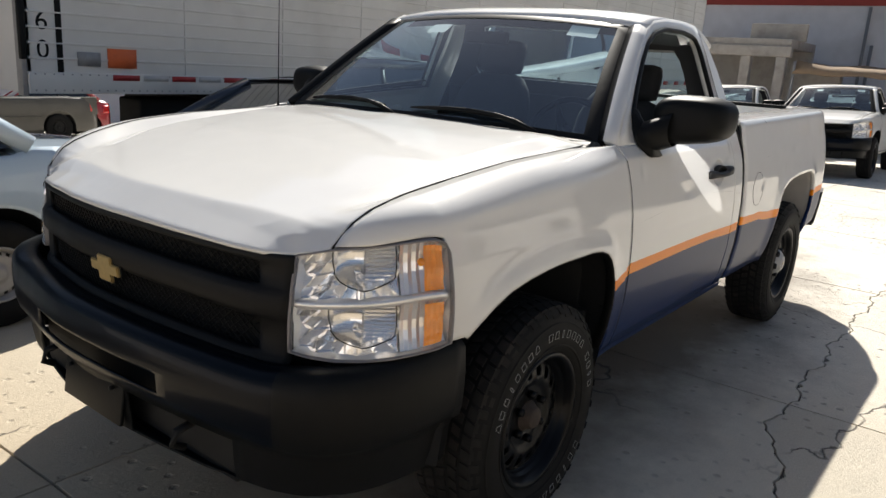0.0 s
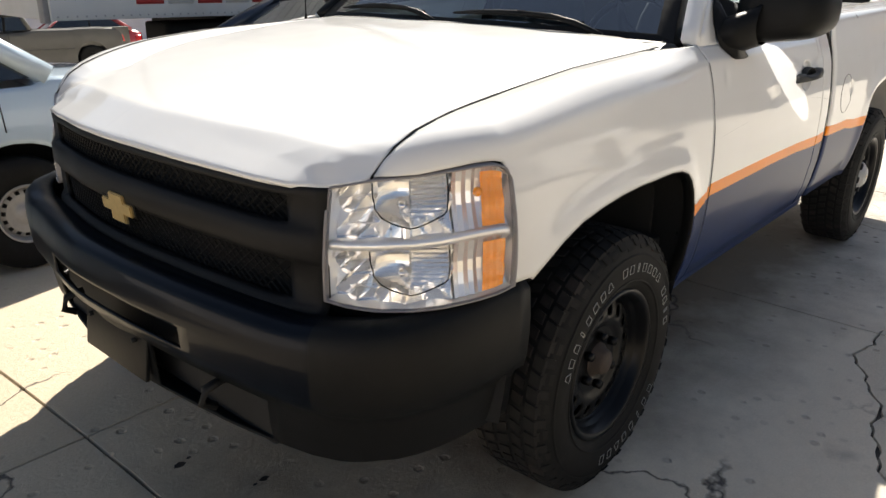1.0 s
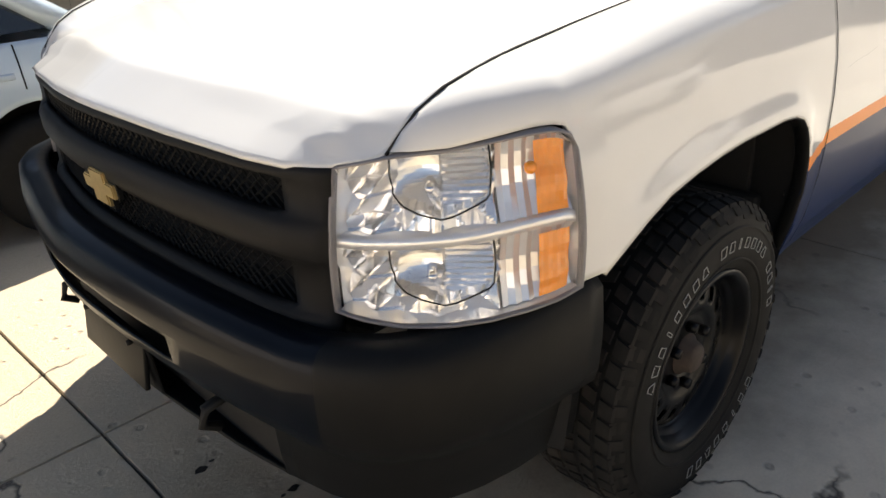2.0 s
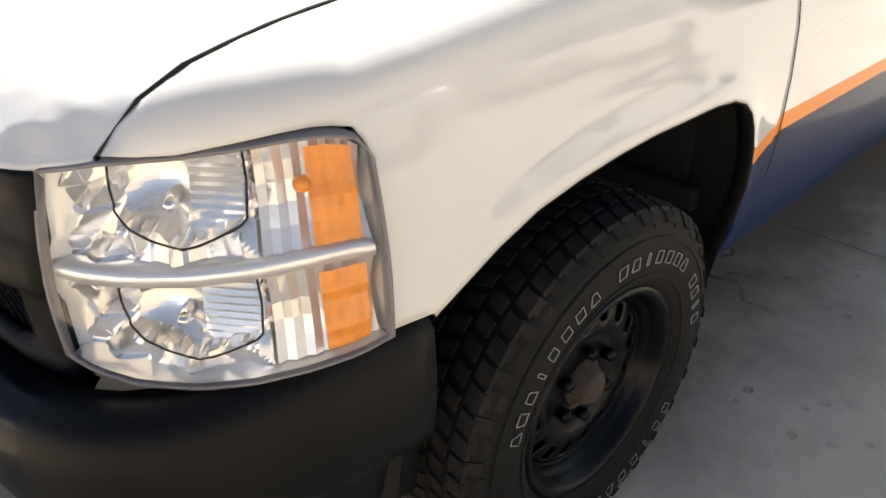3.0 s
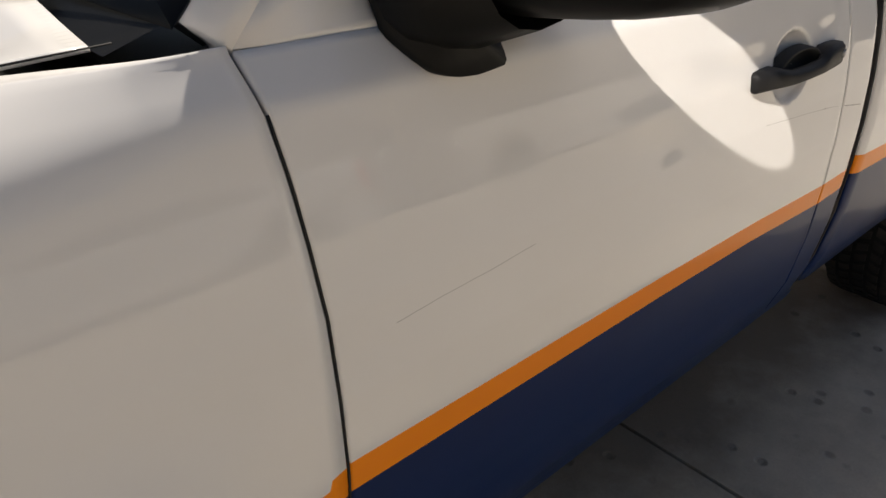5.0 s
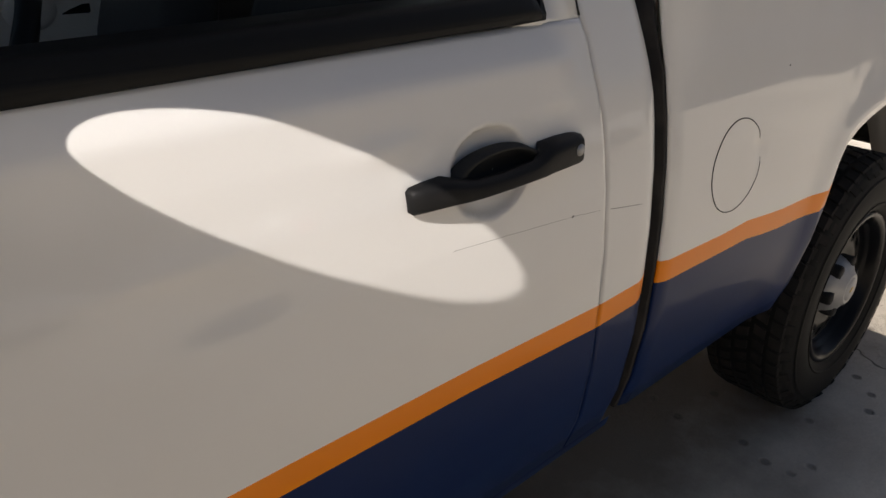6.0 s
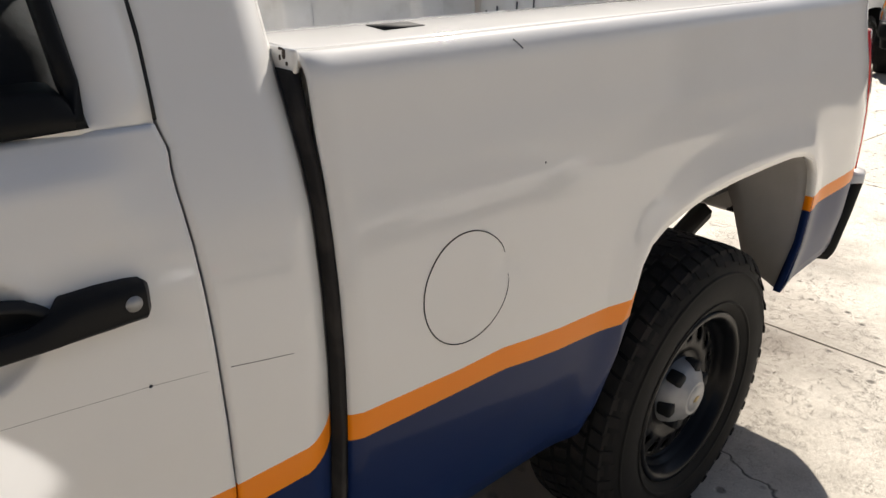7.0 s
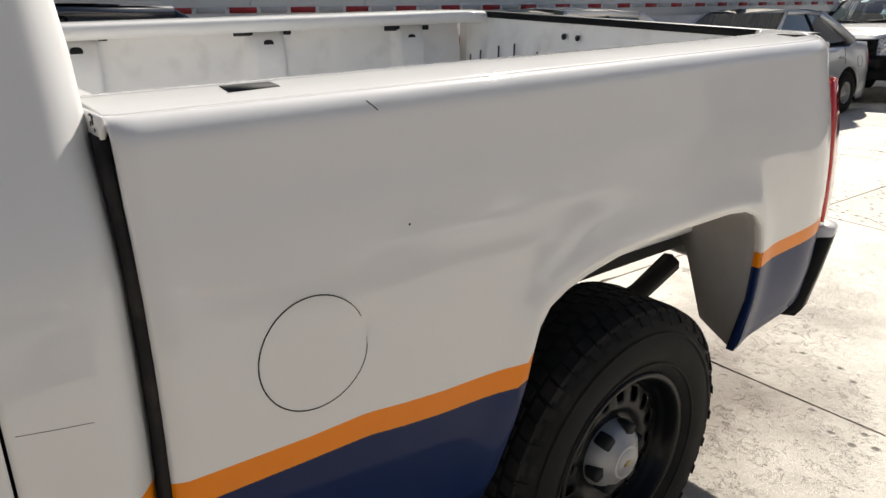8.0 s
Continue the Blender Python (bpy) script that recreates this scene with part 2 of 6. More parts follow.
# ---- wheels ----
def make_wheel(parent, cap, x, y, z, turned, label=""):
    """A wheel whose outer face looks along -y: tyre with tread blocks and sidewall marks, steel rim and hub."""
    rng = random.Random(5)
    w = new("wheel")
    w.parent = parent
    w.matrix_local = pose(x, y, z, 0, -8 if cap else 0, 180 if turned else 0)
    if label:
        w["label"] = label
    R = 0.392
    prof = [(0.222, 0.100), (0.232, 0.112), (0.255, 0.124), (0.285, 0.1305), (0.318, 0.129), (0.345, 0.122), (0.368, 0.113), (0.3825, 0.100),
            (0.3865, 0.07), (0.388, 0.0), (0.3865, -0.07), (0.3825, -0.100), (0.345, -0.122), (0.285, -0.130), (0.222, -0.100)]
    tyre = part("tyre", spin(prof, 72), M_RUBBER, w, "black all-terrain tyre")
    # tread: shoulder lugs and three staggered rows of blocks
    bm = bmesh.new()
    n = 56
    for k in range(n):
        for o, wid, ln, sh in ((-0.088, 0.036, 0.82, 0.3), (-0.045, 0.036, 0.70, 0.0), (0.0, 0.038, 0.66, 0.5), (0.045, 0.036, 0.70, 0.1), (0.088, 0.036, 0.82, 0.6)):
            a = (k + sh + rng.uniform(-0.06, 0.06)) * math.tau / n
            ha = math.tau / n * ln / 2
            edge = abs(o) > 0.08
            out = []
            for da, so in ((-1, -1), (1, -1), (1, 1), (-1, 1)):
                for lift in (0, 1):
                    oo = o + so * (wid / 2 - (0.003 if lift else 0))
                    aa = a + da * ha * (0.93 if lift else 1.0) + so * 0.012 * (1 if o > 0 else -1)
                    rr = (0.380 if not lift else (R - (0.005 if edge and so * o > 0 else 0)))
                    out.append(bm.verts.new((rr * math.cos(aa), -oo, rr * math.sin(aa))))
            b, t = out[0::2], out[1::2]
            bm.faces.new(t)
            for i in range(4):
                bm.faces.new((b[i], b[(i + 1) % 4], t[(i + 1) % 4], t[i]))
        # shoulder lugs that run down the sidewall's edge
        for s in (1, -1):
            a = (k + 0.5) * math.tau / n
            ha = math.tau / n * (0.36 if k % 2 else 0.30)
            lo = 0.352 if k % 2 else 0.362
            vs = []
            for r, o in ((0.3865, 0.100), (lo, 0.1222), (lo, 0.116), (0.378, 0.096)):
                vs.append([bm.verts.new((r * math.cos(a + d * ha), -s * o, r * math.sin(a + d * ha))) for d in (-1, 1)])
            for i in range(3):
                bm.faces.new((vs[i][0], vs[i][1], vs[i + 1][1], vs[i + 1][0]))
            for e in (0, 1):
                bm.faces.new([v[e] for v in vs])
    bmesh.ops.recalc_face_normals(bm, faces=bm.faces)
    part("tread", bm, M_TREAD, tyre, "dusty block tread", smooth=False)
    # raised sidewall ribs and outlined marks
    bm = spin([(0.338, 0.1255), (0.336, 0.1275), (0.333, 0.1285), (0.330, 0.1283)], 72)
    spin([(0.262, 0.1262), (0.260, 0.1285), (0.256, 0.1275), (0.254, 0.1235)], 72, bm=bm)
    part("sidewall_rib", bm, M_RUBBER, tyre)
    marks = [(radians(-36) - 0.155 * i, 0.034) for i in range(8)] + [(radians(9) + 0.135 * i, 0.030) for i in range(21) if i not in (4, 12)]
    for n_mark, (a, h) in () if cap else enumerate(marks):
        turn = Matrix.Rotation(-(a - math.pi / 2), 3, "Y")
        c = Vector((0.298 * math.cos(a), -0.1318, 0.298 * math.sin(a)))
        ww = (0.022, 0.020, 0.007, 0.021, 0.023, 0.019, 0.022)[n_mark % 7]
        lean = (0.0, 0.0, 0.0, 0.10, -0.10, 0.30, 0.0)[n_mark % 7]
        bm = bmesh.new()
        for dx, dz, sx, sz, tip in ((-ww / 2, 0, 0.0015, h * 0.8, lean), (ww / 2, 0, 0.0015, h * 0.8, -lean), (0, h * 0.4, ww - abs(lean) * h * 0.7, 0.0015, 0), (0, -h * 0.4, ww, 0.0015, 0)):
            add_box(bm, c + turn @ Vector((dx, 0, dz)), (sx, 0.0014, sz), turn=turn @ Matrix.Rotation(tip, 3, "Y"))
        part("sidewall_mark", bm, M_LETTER, tyre, smooth=False)
    # steel rim with a ring of slots
    seg = 112
    rim = bmesh.new()
    spin([(0.224, 0.098), (0.229, 0.106), (0.226, 0.113), (0.219, 0.112), (0.214, 0.104), (0.208, 0.094), (0.205, 0.086), (0.202, 0.079), (0.196, 0.075), (0.193, 0.066), (0.190, 0.059), (0.186, 0.057)], seg, bm=rim)
    hole = lambda i, k: i in (1, 2) and k % 7 in (1, 2, 3)
    spin([(0.186, 0.057), (0.174, 0.058), (0.158, 0.063), (0.142, 0.067), (0.126, 0.068), (0.114, 0.062), (0.104, 0.056), (0.096, 0.056), (0.030, 0.056)], seg, bm=rim, skip=hole)
    spin([(0.200, -0.05), (0.196, -0.02), (0.182, -0.012)], seg, bm=rim)
    rim_ob = part("rim", rim, M_STEEL, w, "black painted steel rim with slots")
    thick(rim_ob, 0.004, 1)
    part("brake_drum", spin([(0.0, -0.03), (0.165, -0.03), (0.175, -0.05), (0.175, -0.11), (0.0, -0.11)], 32), M_DARK, w)
    if cap:
        bm = spin([(0.090, 0.050), (0.089, 0.062), (0.082, 0.084), (0.074, 0.098), (0.056, 0.108), (0.048, 0.116), (0.044, 0.119), (0.0, 0.120)], 36)
        hub = part("centre_cap", bm, M_SILVER, w, "scuffed silver plastic centre cap")
        sharp(hub)
        for k in range(6):
            a = k * math.tau / 6
            bm = bmesh.new()
            add_box(bm, (0.078 * math.cos(a), -0.084, 0.078 * math.sin(a)), (0.030, 0.040, 0.036), 0.009, Matrix.Rotation(-a, 3, "Y"))
            part("lug_recess", bm, M_DARK, hub)
        part("cap_disc", spin([(0.0, 0.1225), (0.034, 0.122), (0.037, 0.118)], 24), M_SILVER, hub)
        for sx, sz in ((0.026, 0.007), (0.011, 0.015)):
            part("cap_emblem", box((0, -0.1228, 0), (sx, 0.002, sz), 0.0), M_GOLD, hub, "worn gold emblem")
    else:
        bm = spin([(0.054, 0.050), (0.052, 0.064), (0.042, 0.072), (0.038, 0.088), (0.031, 0.096), (0.0, 0.096)], 28)
        part("hub", bm, M_RUST, w, "rusty bare front hub")
        for k in range(6):
            bm = bmesh.new()
            a = (k + 0.5) * math.tau / 6
            c = Vector((0.078 * math.cos(a), -0.062, 0.078 * math.sin(a)))
            tube([c, c + Vector((0, -0.022, 0))], [0.0135, 0.0125], 6, bm=bm)
            part("lug_nut", bm, M_STEEL, w)
    return w


# ---- the pickup's shape ----
DENTS = ((0.695, 1.148, 0.022, 0.030, -0.003), (1.12, 1.086, 0.060, 0.016, 0.003), (1.17, 1.03, 0.055, 0.030, -0.004), (1.38, 1.142, 0.050, 0.014, 0.003), (1.69, 1.128, 0.040, 0.018, -0.003),
         (2.61, 1.090, 0.095, 0.024, -0.0014), (2.98, 1.118, 0.070, 0.020, -0.0020), (2.285, 0.965, 0.020, 0.022, -0.007), (3.40, 1.20, 0.08, 0.03, -0.0015), (3.62, 1.19, 0.09, 0.025, 0.0015),
         (2.72, 1.02, 0.03, 0.02, 0.0012))


def dent(x, z):
    return sum(d * math.exp(-((x - a) / p) ** 2 - ((z - b) / q) ** 2) for a, b, p, q, d in DENTS)


base_w = curve_of((0.40, 0.915), (0.47, 0.950), (0.56, 0.978), (0.68, 0.995), (0.80, 1.0), (0.90, 0.999), (1.0, 0.992), (1.08, 0.981), (1.15, 0.967), (1.200, 0.953), (1.208, 0.949), (1.245, 0.913), (1.3, 0.893))
nose_in = curve_of((-0.82, 0.27), (-0.757, 0.165), (-0.70, 0.105), (-0.65, 0.066), (-0.60, 0.036), (-0.54, 0.010), (-0.45, 0.002), (-0.34, 0.0))
seam_z = curve_of((-0.80, 1.03), (-0.757, 1.050), (-0.735, 1.080), (-0.70, 1.110), (-0.65, 1.135), (-0.58, 1.154), (-0.52, 1.166), (-0.45, 1.176), (-0.316, 1.193), (-0.18, 1.207), (-0.04, 1.221), (0.3, 1.238), (0.56, 1.252))
seam_y = curve_of((-0.757, 0.803), (-0.70, 0.817), (-0.60, 0.825), (-0.40, 0.832))
FRONT_ARCH = [(-0.441, 0.790), (-0.40, 0.816), (-0.33, 0.858), (-0.25, 0.886), (-0.15, 0.903), (-0.05, 0.913), (0.05, 0.918), (0.15, 0.917), (0.25, 0.917), (0.32, 0.910),
              (0.37, 0.893), (0.405, 0.865), (0.43, 0.827), (0.45, 0.780), (0.462, 0.735), (0.469, 0.68), (0.4705, 0.60), (0.4715, 0.50)]
REAR_ARCH = [(2.577, 0.478), (2.592, 0.554), (2.622, 0.665), (2.644, 0.750), (2.653, 0.805), (2.668, 0.855), (2.695, 0.893), (2.745, 0.917), (2.81, 0.934), (2.90, 0.949), (3.03, 0.958),
             (3.17, 0.961), (3.32, 0.961), (3.40, 0.953), (3.455, 0.932), (3.488, 0.897), (3.505, 0.850), (3.511, 0.818), (3.5125, 0.776), (3.514, 0.68), (3.515, 0.518)]


def arch_z(pts, x):
    return float(np.interp(x, [p[0] for p in pts], [p[1] for p in pts]))


def flare(line, x, z):
    d2 = float(np.min((line[:, 0] - x) ** 2 + (line[:, 1] - z) ** 2))
    return 0.014 * math.exp(-d2 / 0.055 ** 2)


FRONT_LINE, REAR_LINE = np.array(resample(FRONT_ARCH, 240)), np.array(resample(REAR_ARCH, 240))


def side_w(x, z):
    w = base_w(z) - nose_in(x) + dent(x, z)
    if -0.7 < x < 0.62:
        w += flare(FRONT_LINE, x, z) * min(1.0, max(0.0, (x + 0.5) * 6))
    if 2.4 < x < 3.75:
        w += flare(REAR_LINE, x, z)
    if x > 3.75:
        w -= 0.10 * ((x - 3.75) / 0.30) ** 2.4
    return w


def fender_w(x, z):
    top = seam_z(x)
    s = float(np.interp(x, [-0.757, -0.55, -0.3, 0.2, 0.6], [0.045, 0.065, 0.080, 0.090, 0.090]))
    d = min(1.0, (top - z) / s)
    b = side_w(x, min(z, top - 0.0))
    y0 = seam_y(x)
    y = y0 + (b - y0) * max(0.0, 1 - (1 - d) ** 2.5) ** 0.4
    k = min(1.0, max(0.0, (x - 0.30) / 0.26))
    return lerp(y, b, k * k * (3 - 2 * k))


def side_panel(xs, ztop, zbot, width, s_top, s_bot, sgn, n1=12, n2=6, pow1=1.0, slide=None):
    """A body side sheet in three paint bands: white above the stripe, the orange stripe, blue below."""
    rows, slots = [], []
    fz = []
    for k in range(n1 + 1):
        fz.append((0, (k / n1) ** pow1))
    for k in range(n2 + 1):
        fz.append((1, k / n2))
    for kind, f in fz:
        row = []
        for x in xs:
            zt, zb = ztop(x), zbot(x)
            a, b = s_top(x), s_bot(x)
            z = lerp(zt, max(a, zb), f) if kind == 0 else lerp(b, zb, f)
            z = max(z, zb)
            row.append((x + (slide(x, z) if slide else 0.0), sgn * width(x, z), z))
        rows.append(row)
        slots.append(0 if kind == 0 else 2)
    slots = [0] * n1 + [1] + [2] * n2
    return grid(rows, slots, flip=sgn < 0)


def egg(w, h, n=36, p=3.2):
    """A soft rounded outline, a little fuller at its outer end."""
    out = []
    for k in range(n):
        a = k * math.tau / n
        c, s = math.cos(a), math.sin(a)
        x = math.copysign(abs(c) ** (2 / p), c) * w / 2
        z = math.copysign(abs(s) ** (2 / p), s) * h / 2
        out.append((x, z * (1 - 0.22 * x / w) + 0.07 * x))
    return out


def make_pickup():
    truck = tagged(new("pickup_truck"), "white single-cab pickup with orange stripe and blue lower body", "pickup truck")
    PAINT = [M_WHITE, M_ORANGE, M_BLUE]
    soft_w = curve_of((1.08, 0.981), (1.12, 0.973), (1.16, 0.960), (1.20, 0.944), (1.245, 0.924), (1.29, 0.902), (1.34, 0.879), (1.40, 0.851), (1.5, 0.8078), (1.6, 0.7675), (1.7, 0.729), (1.76, 0.7056))
    glass_y = lambda z: 0.913 - 0.40 * (z - 1.245) - 0.05 * max(0.0, z - 1.5) ** 2

    for sgn in (-1, 1):
        # front fender
        seam_f = curve_of((0.45, 0.600), (0.80, 0.597), (1.0, 0.588), (1.13, 0.575), (1.25, 0.560))
        xs = [-0.757, -0.73, -0.70, -0.67, -0.64, -0.61, -0.58, -0.556, -0.535, -0.522, -0.5165, -0.515, -0.50, -0.47, -0.4415] + [p[0] for p in FRONT_ARCH] + [0.50, 0.54, 0.562, 0.566, 0.584]
        lamp_top = curve_of((-0.757, 1.0555), (-0.70, 1.063), (-0.65, 1.0735), (-0.60, 1.082), (-0.565, 1.084), (-0.535, 1.077), (-0.522, 1.055), (-0.5165, 1.030))

        def fbot(x):
            if x < -0.5155:
                return lamp_top(x)
            if x < -0.441:
                return 0.797
            if x > 0.4714:
                return 0.50 if x < 0.475 else 0.475
            return arch_z(FRONT_ARCH, x)
        front_xs, back_xs = [x for x in xs if x < -0.5155], [x for x in xs if x > -0.5155]
        st_f, sb_f = curve_of((0.4, 0.770), (0.463, 0.777), (0.562, 0.792), (0.566, 0.806), (0.584, 0.812)), curve_of((0.4, 0.731), (0.463, 0.737), (0.562, 0.754), (0.566, 0.764), (0.584, 0.769))

        def fender_pt(x, z):
            return (x + (seam_f(z) - 0.005 - 0.584) * max(0.0, (x - 0.46) / 0.124), sgn * fender_w(x, z), z)
        z_mid = lamp_top(-0.5155)
        rows = [[fender_pt(x, lerp(seam_z(x), lamp_top(x), (k / 14) ** 1.7)) for x in front_xs + [-0.5155]] for k in range(15)]
        bm = grid(rows, flip=sgn < 0)
        me = bpy.data.meshes.new("tmp")
        bm.to_mesh(me)
        bm.free()
        cols = [-0.5155] + back_xs
        rows = [[fender_pt(x, lerp(seam_z(x), z_mid, (k / 14) ** 1.7)) for x in cols] for k in range(15)]
        rows += [[fender_pt(x, lerp(z_mid, max(st_f(x), fbot(x + 0.0001)), k / 16)) for x in cols] for k in range(1, 17)]
        rows += [[fender_pt(x, max(fbot(x + 0.0001), lerp(sb_f(x), fbot(x + 0.0001), k / 8))) for x in cols] for k in range(9)]
        bm = grid(rows, [0] * 30 + [1] + [2] * 8, flip=sgn < 0)
        bm.from_mesh(me)
        bmesh.ops.remove_doubles(bm, verts=bm.verts, dist=0.0004)
        bmesh.ops.dissolve_degenerate(bm, edges=bm.edges, dist=0.0004)
        f = part("front_fender", bm, PAINT, truck)
        rows = [(x, sgn * (seam_y(x) - 0.0025), seam_z(x) + 0.0005) for x in np.linspace(-0.757, 0.49, 24)]
        part("hood_shut_line", tube(rows, [0.0034] * 8 + [lerp(0.0026, 0.0009, k / 15) for k in range(16)], 5), M_DARK, f)
        thick(f, 0.010)
        # arch lip
        rows = [[(x, sgn * (side_w(x, z) - o), z) for x, z in FRONT_ARCH] for o in (0.001, 0.012, 0.035)]
        thick(part("arch_lip", grid(rows, flip=sgn > 0), M_PLASTIC, f), 0.004)
        # wheel liner
        rows = []
        for o in (0.012, 0.06, 0.14, 0.30, 0.42):
            row = []
            for x, z in [(-0.50, 0.42), (-0.47, 0.6)] + FRONT_ARCH + [(0.44, 0.42)]:
                k = 1.0 + 0.10 * min(1, o / 0.14)
                row.append((0.01 + (x - 0.01) * k, sgn * (0.985 - o), 0.40 + (z - 0.40) * (k + 0.02 if o > 0.05 else 1.0)))
            rows.append(row)
        rows.append([(0.0, sgn * 0.55, 0.75)] * len(rows[0]))
        part("wheel_liner", grid(rows), M_LINER, truck, merge=0.0005)
        for bx, bz in ((0.43, 0.86), (0.468, 0.66)):
            part("liner_clip", spin([(0.0, 0.004), (0.007, 0.003), (0.008, 0.0)], 10), M_PLASTIC2, f).location = (bx + 0.012, sgn * 0.955, bz)

        # door
        seam_f = curve_of((0.45, 0.600), (0.80, 0.597), (1.0, 0.588), (1.13, 0.575), (1.25, 0.560))
        seam_r = curve_of((0.45, 1.79), (0.55, 1.793), (0.80, 1.788), (1.05, 1.783), (1.18, 1.777), (1.20, 1.7775), (1.22, 1.781), (1.246, 1.775))
        d_top, d_bot = 1.247, 0.475
        rows = []
        zs = list(np.linspace(d_top, 1.209, 6)) + [1.204] + list(np.linspace(1.198, 0.832, 84)) + [0.789]
        zs += [None] + list(np.linspace(0.72, d_bot, 7))
        st = curve_of((0.60, 0.815), (1.2, 0.815), (1.5, 0.812), (1.79, 0.803))
        sb = curve_of((0.60, 0.772), (1.2, 0.775), (1.5, 0.772), (1.79, 0.759))

        def dish(x, z):
            r = math.hypot((x - 1.545) / 0.071, (z - 1.083) / 0.058)
            return 0.019 * math.sqrt(max(0.0, 1 - r ** 2.5)) if r < 1 else 0.0

        def door_w(x, z):
            k = min(1.0, max(0.0, (x - 1.69) / 0.07))
            return lerp(side_w(x, z), soft_w(z) if z > 1.08 else side_w(x, z), k * k * (3 - 2 * k))
        for k, z in enumerate(zs):
            row = []
            for u in np.linspace(0, 1, 221):
                zz = z
                xx = lerp(seam_f(0.79 if z is None else z), seam_r(0.79 if z is None else z), u)
                if z is None:
                    zz = sb(xx)
                elif abs(z - 0.789) < 1e-6:
                    zz = st(xx)
                row.append((xx, sgn * (door_w(xx, zz) - dish(xx, zz)), zz))
            rows.append(row)
        n_w = 91
        slots = [0] * n_w + [1] + [2] * 7
        door = part("door", grid(rows, slots, flip=sgn < 0), PAINT, truck)
        thick(door, 0.010)
        line = [(seam_f(z) - 0.0018, sgn * (side_w(seam_f(z), z) - 0.0012), z) for z in np.linspace(0.50, 1.20, 40)]
        part("front_shut_line", tube([tuple(float(c) for c in p) for p in line], 0.0017, 5), M_DARK, door)
        # door handle: grip bar before a hollow
        hy = sgn * side_w(1.57, 1.08)
        bm = bmesh.new()
        rings = []
        for x, lo, hi, oo, ins in ((1.401, 1.068, 1.092, 0.006, -0.012), (1.406, 1.064, 1.096, 0.014, -0.012), (1.424, 1.064, 1.098, 0.020, -0.010), (1.455, 1.064, 1.099, 0.027, -0.006), (1.476, 1.064, 1.094, 0.030, 0.010),
                                   (1.50, 1.064, 1.090, 0.032, 0.018), (1.55, 1.064, 1.089, 0.033, 0.020), (1.60, 1.063, 1.091, 0.031, 0.018), (1.622, 1.062, 1.097, 0.030, 0.008), (1.636, 1.061, 1.105, 0.028, -0.008),
                                   (1.67, 1.061, 1.106, 0.025, -0.010), (1.700, 1.061, 1.105, 0.021, -0.012), (1.714, 1.060, 1.103, 0.017, -0.012), (1.721, 1.065, 1.097, 0.006, -0.012)):
            e = (hi - lo) * 0.14
            loop = [(lo, ins), (lo, oo * 0.55), (lo + e, oo * 0.93), (lo + 1.6 * e, oo), (hi - 2.2 * e, oo * 0.98), (hi - e, oo * 0.88), (hi, oo * 0.5), (hi, ins)]
            rings.append([bm.verts.new((x, hy + sgn * o, z)) for z, o in loop])
        m = len(rings[0])
        for i in range(len(rings) - 1):
            for k in range(m):
                bm.faces.new((rings[i][k], rings[i][(k + 1) % m], rings[i + 1][(k + 1) % m], rings[i + 1][k]))
        bm.faces.new(rings[0])
        bm.faces.new(rings[-1])
        bmesh.ops.recalc_face_normals(bm, faces=bm.faces)
        handle = part("door_handle", bm, M_PLASTIC2, door, "black plastic pull handle")
        sharp(handle, 40)
        # dark plate whose colour carries the shade of the hollow
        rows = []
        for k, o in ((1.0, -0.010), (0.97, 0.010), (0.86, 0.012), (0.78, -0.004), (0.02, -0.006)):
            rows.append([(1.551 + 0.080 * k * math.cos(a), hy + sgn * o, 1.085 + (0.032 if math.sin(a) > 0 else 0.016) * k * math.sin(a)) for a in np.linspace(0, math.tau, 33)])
        part("handle_hollow", grid(rows, flip=sgn > 0), M_DARK, handle, "dark plate for the shaded hollow behind the grip")
        lock = part("lock_cylinder", spin([(0.006, 0.0), (0.009, 0.003), (0.0, 0.004)], 14), M_SILVER, handle)
        lock.matrix_local = pose(1.698, hy + sgn * 0.0195, 1.086, 0, 0, 180 if sgn > 0 else 0)

        # cab corner behind the door and sill below it
        front_x = lambda z: seam_r(z) + 0.0045 if z < 1.25 else float(np.interp(z, [1.25, 1.285, 1.34, 1.45, 1.62, 1.715, 1.745], [1.7795, 1.7835, 1.788, 1.786, 1.772, 1.738, 1.70]))
        back_x = curve_of((0.475, 1.954), (1.2485, 1.957), (1.38, 1.960), (1.45, 1.957), (1.54, 1.935), (1.66, 1.875), (1.715, 1.80), (1.745, 1.702))

        def corner_w(x, z):
            w = (side_w(x, z) if z < 1.08 else soft_w(z) + dent(x, z))
            return w - 0.032 * max(0.0, (x - back_x(z) + 0.06) / 0.06) ** 2
        stc, sbc = curve_of((1.79, 0.803), (1.9, 0.806), (1.947, 0.824)), curve_of((1.79, 0.759), (1.9, 0.763), (1.947, 0.782))
        zs = list(np.linspace(1.745, 1.27, 22)) + list(np.linspace(1.25, 0.83, 30)) + ["top", "low"] + list(np.linspace(0.73, 0.475, 7))
        rows = []
        for z in zs:
            row = []
            for u in np.linspace(0, 1, 18):
                x = lerp(front_x(z), back_x(z), u) if not isinstance(z, str) else lerp(1.7915, 1.954, u)
                zz = stc(x) if z == "top" else sbc(x) if z == "low" else z
                row.append((x, sgn * corner_w(x, zz), zz))
            rows.append(row)
        c = part("cab_corner", grid(rows, [0] * 52 + [1] + [2] * 7, flip=sgn < 0), PAINT, truck, merge=0.0003)
        thick(c, 0.010)
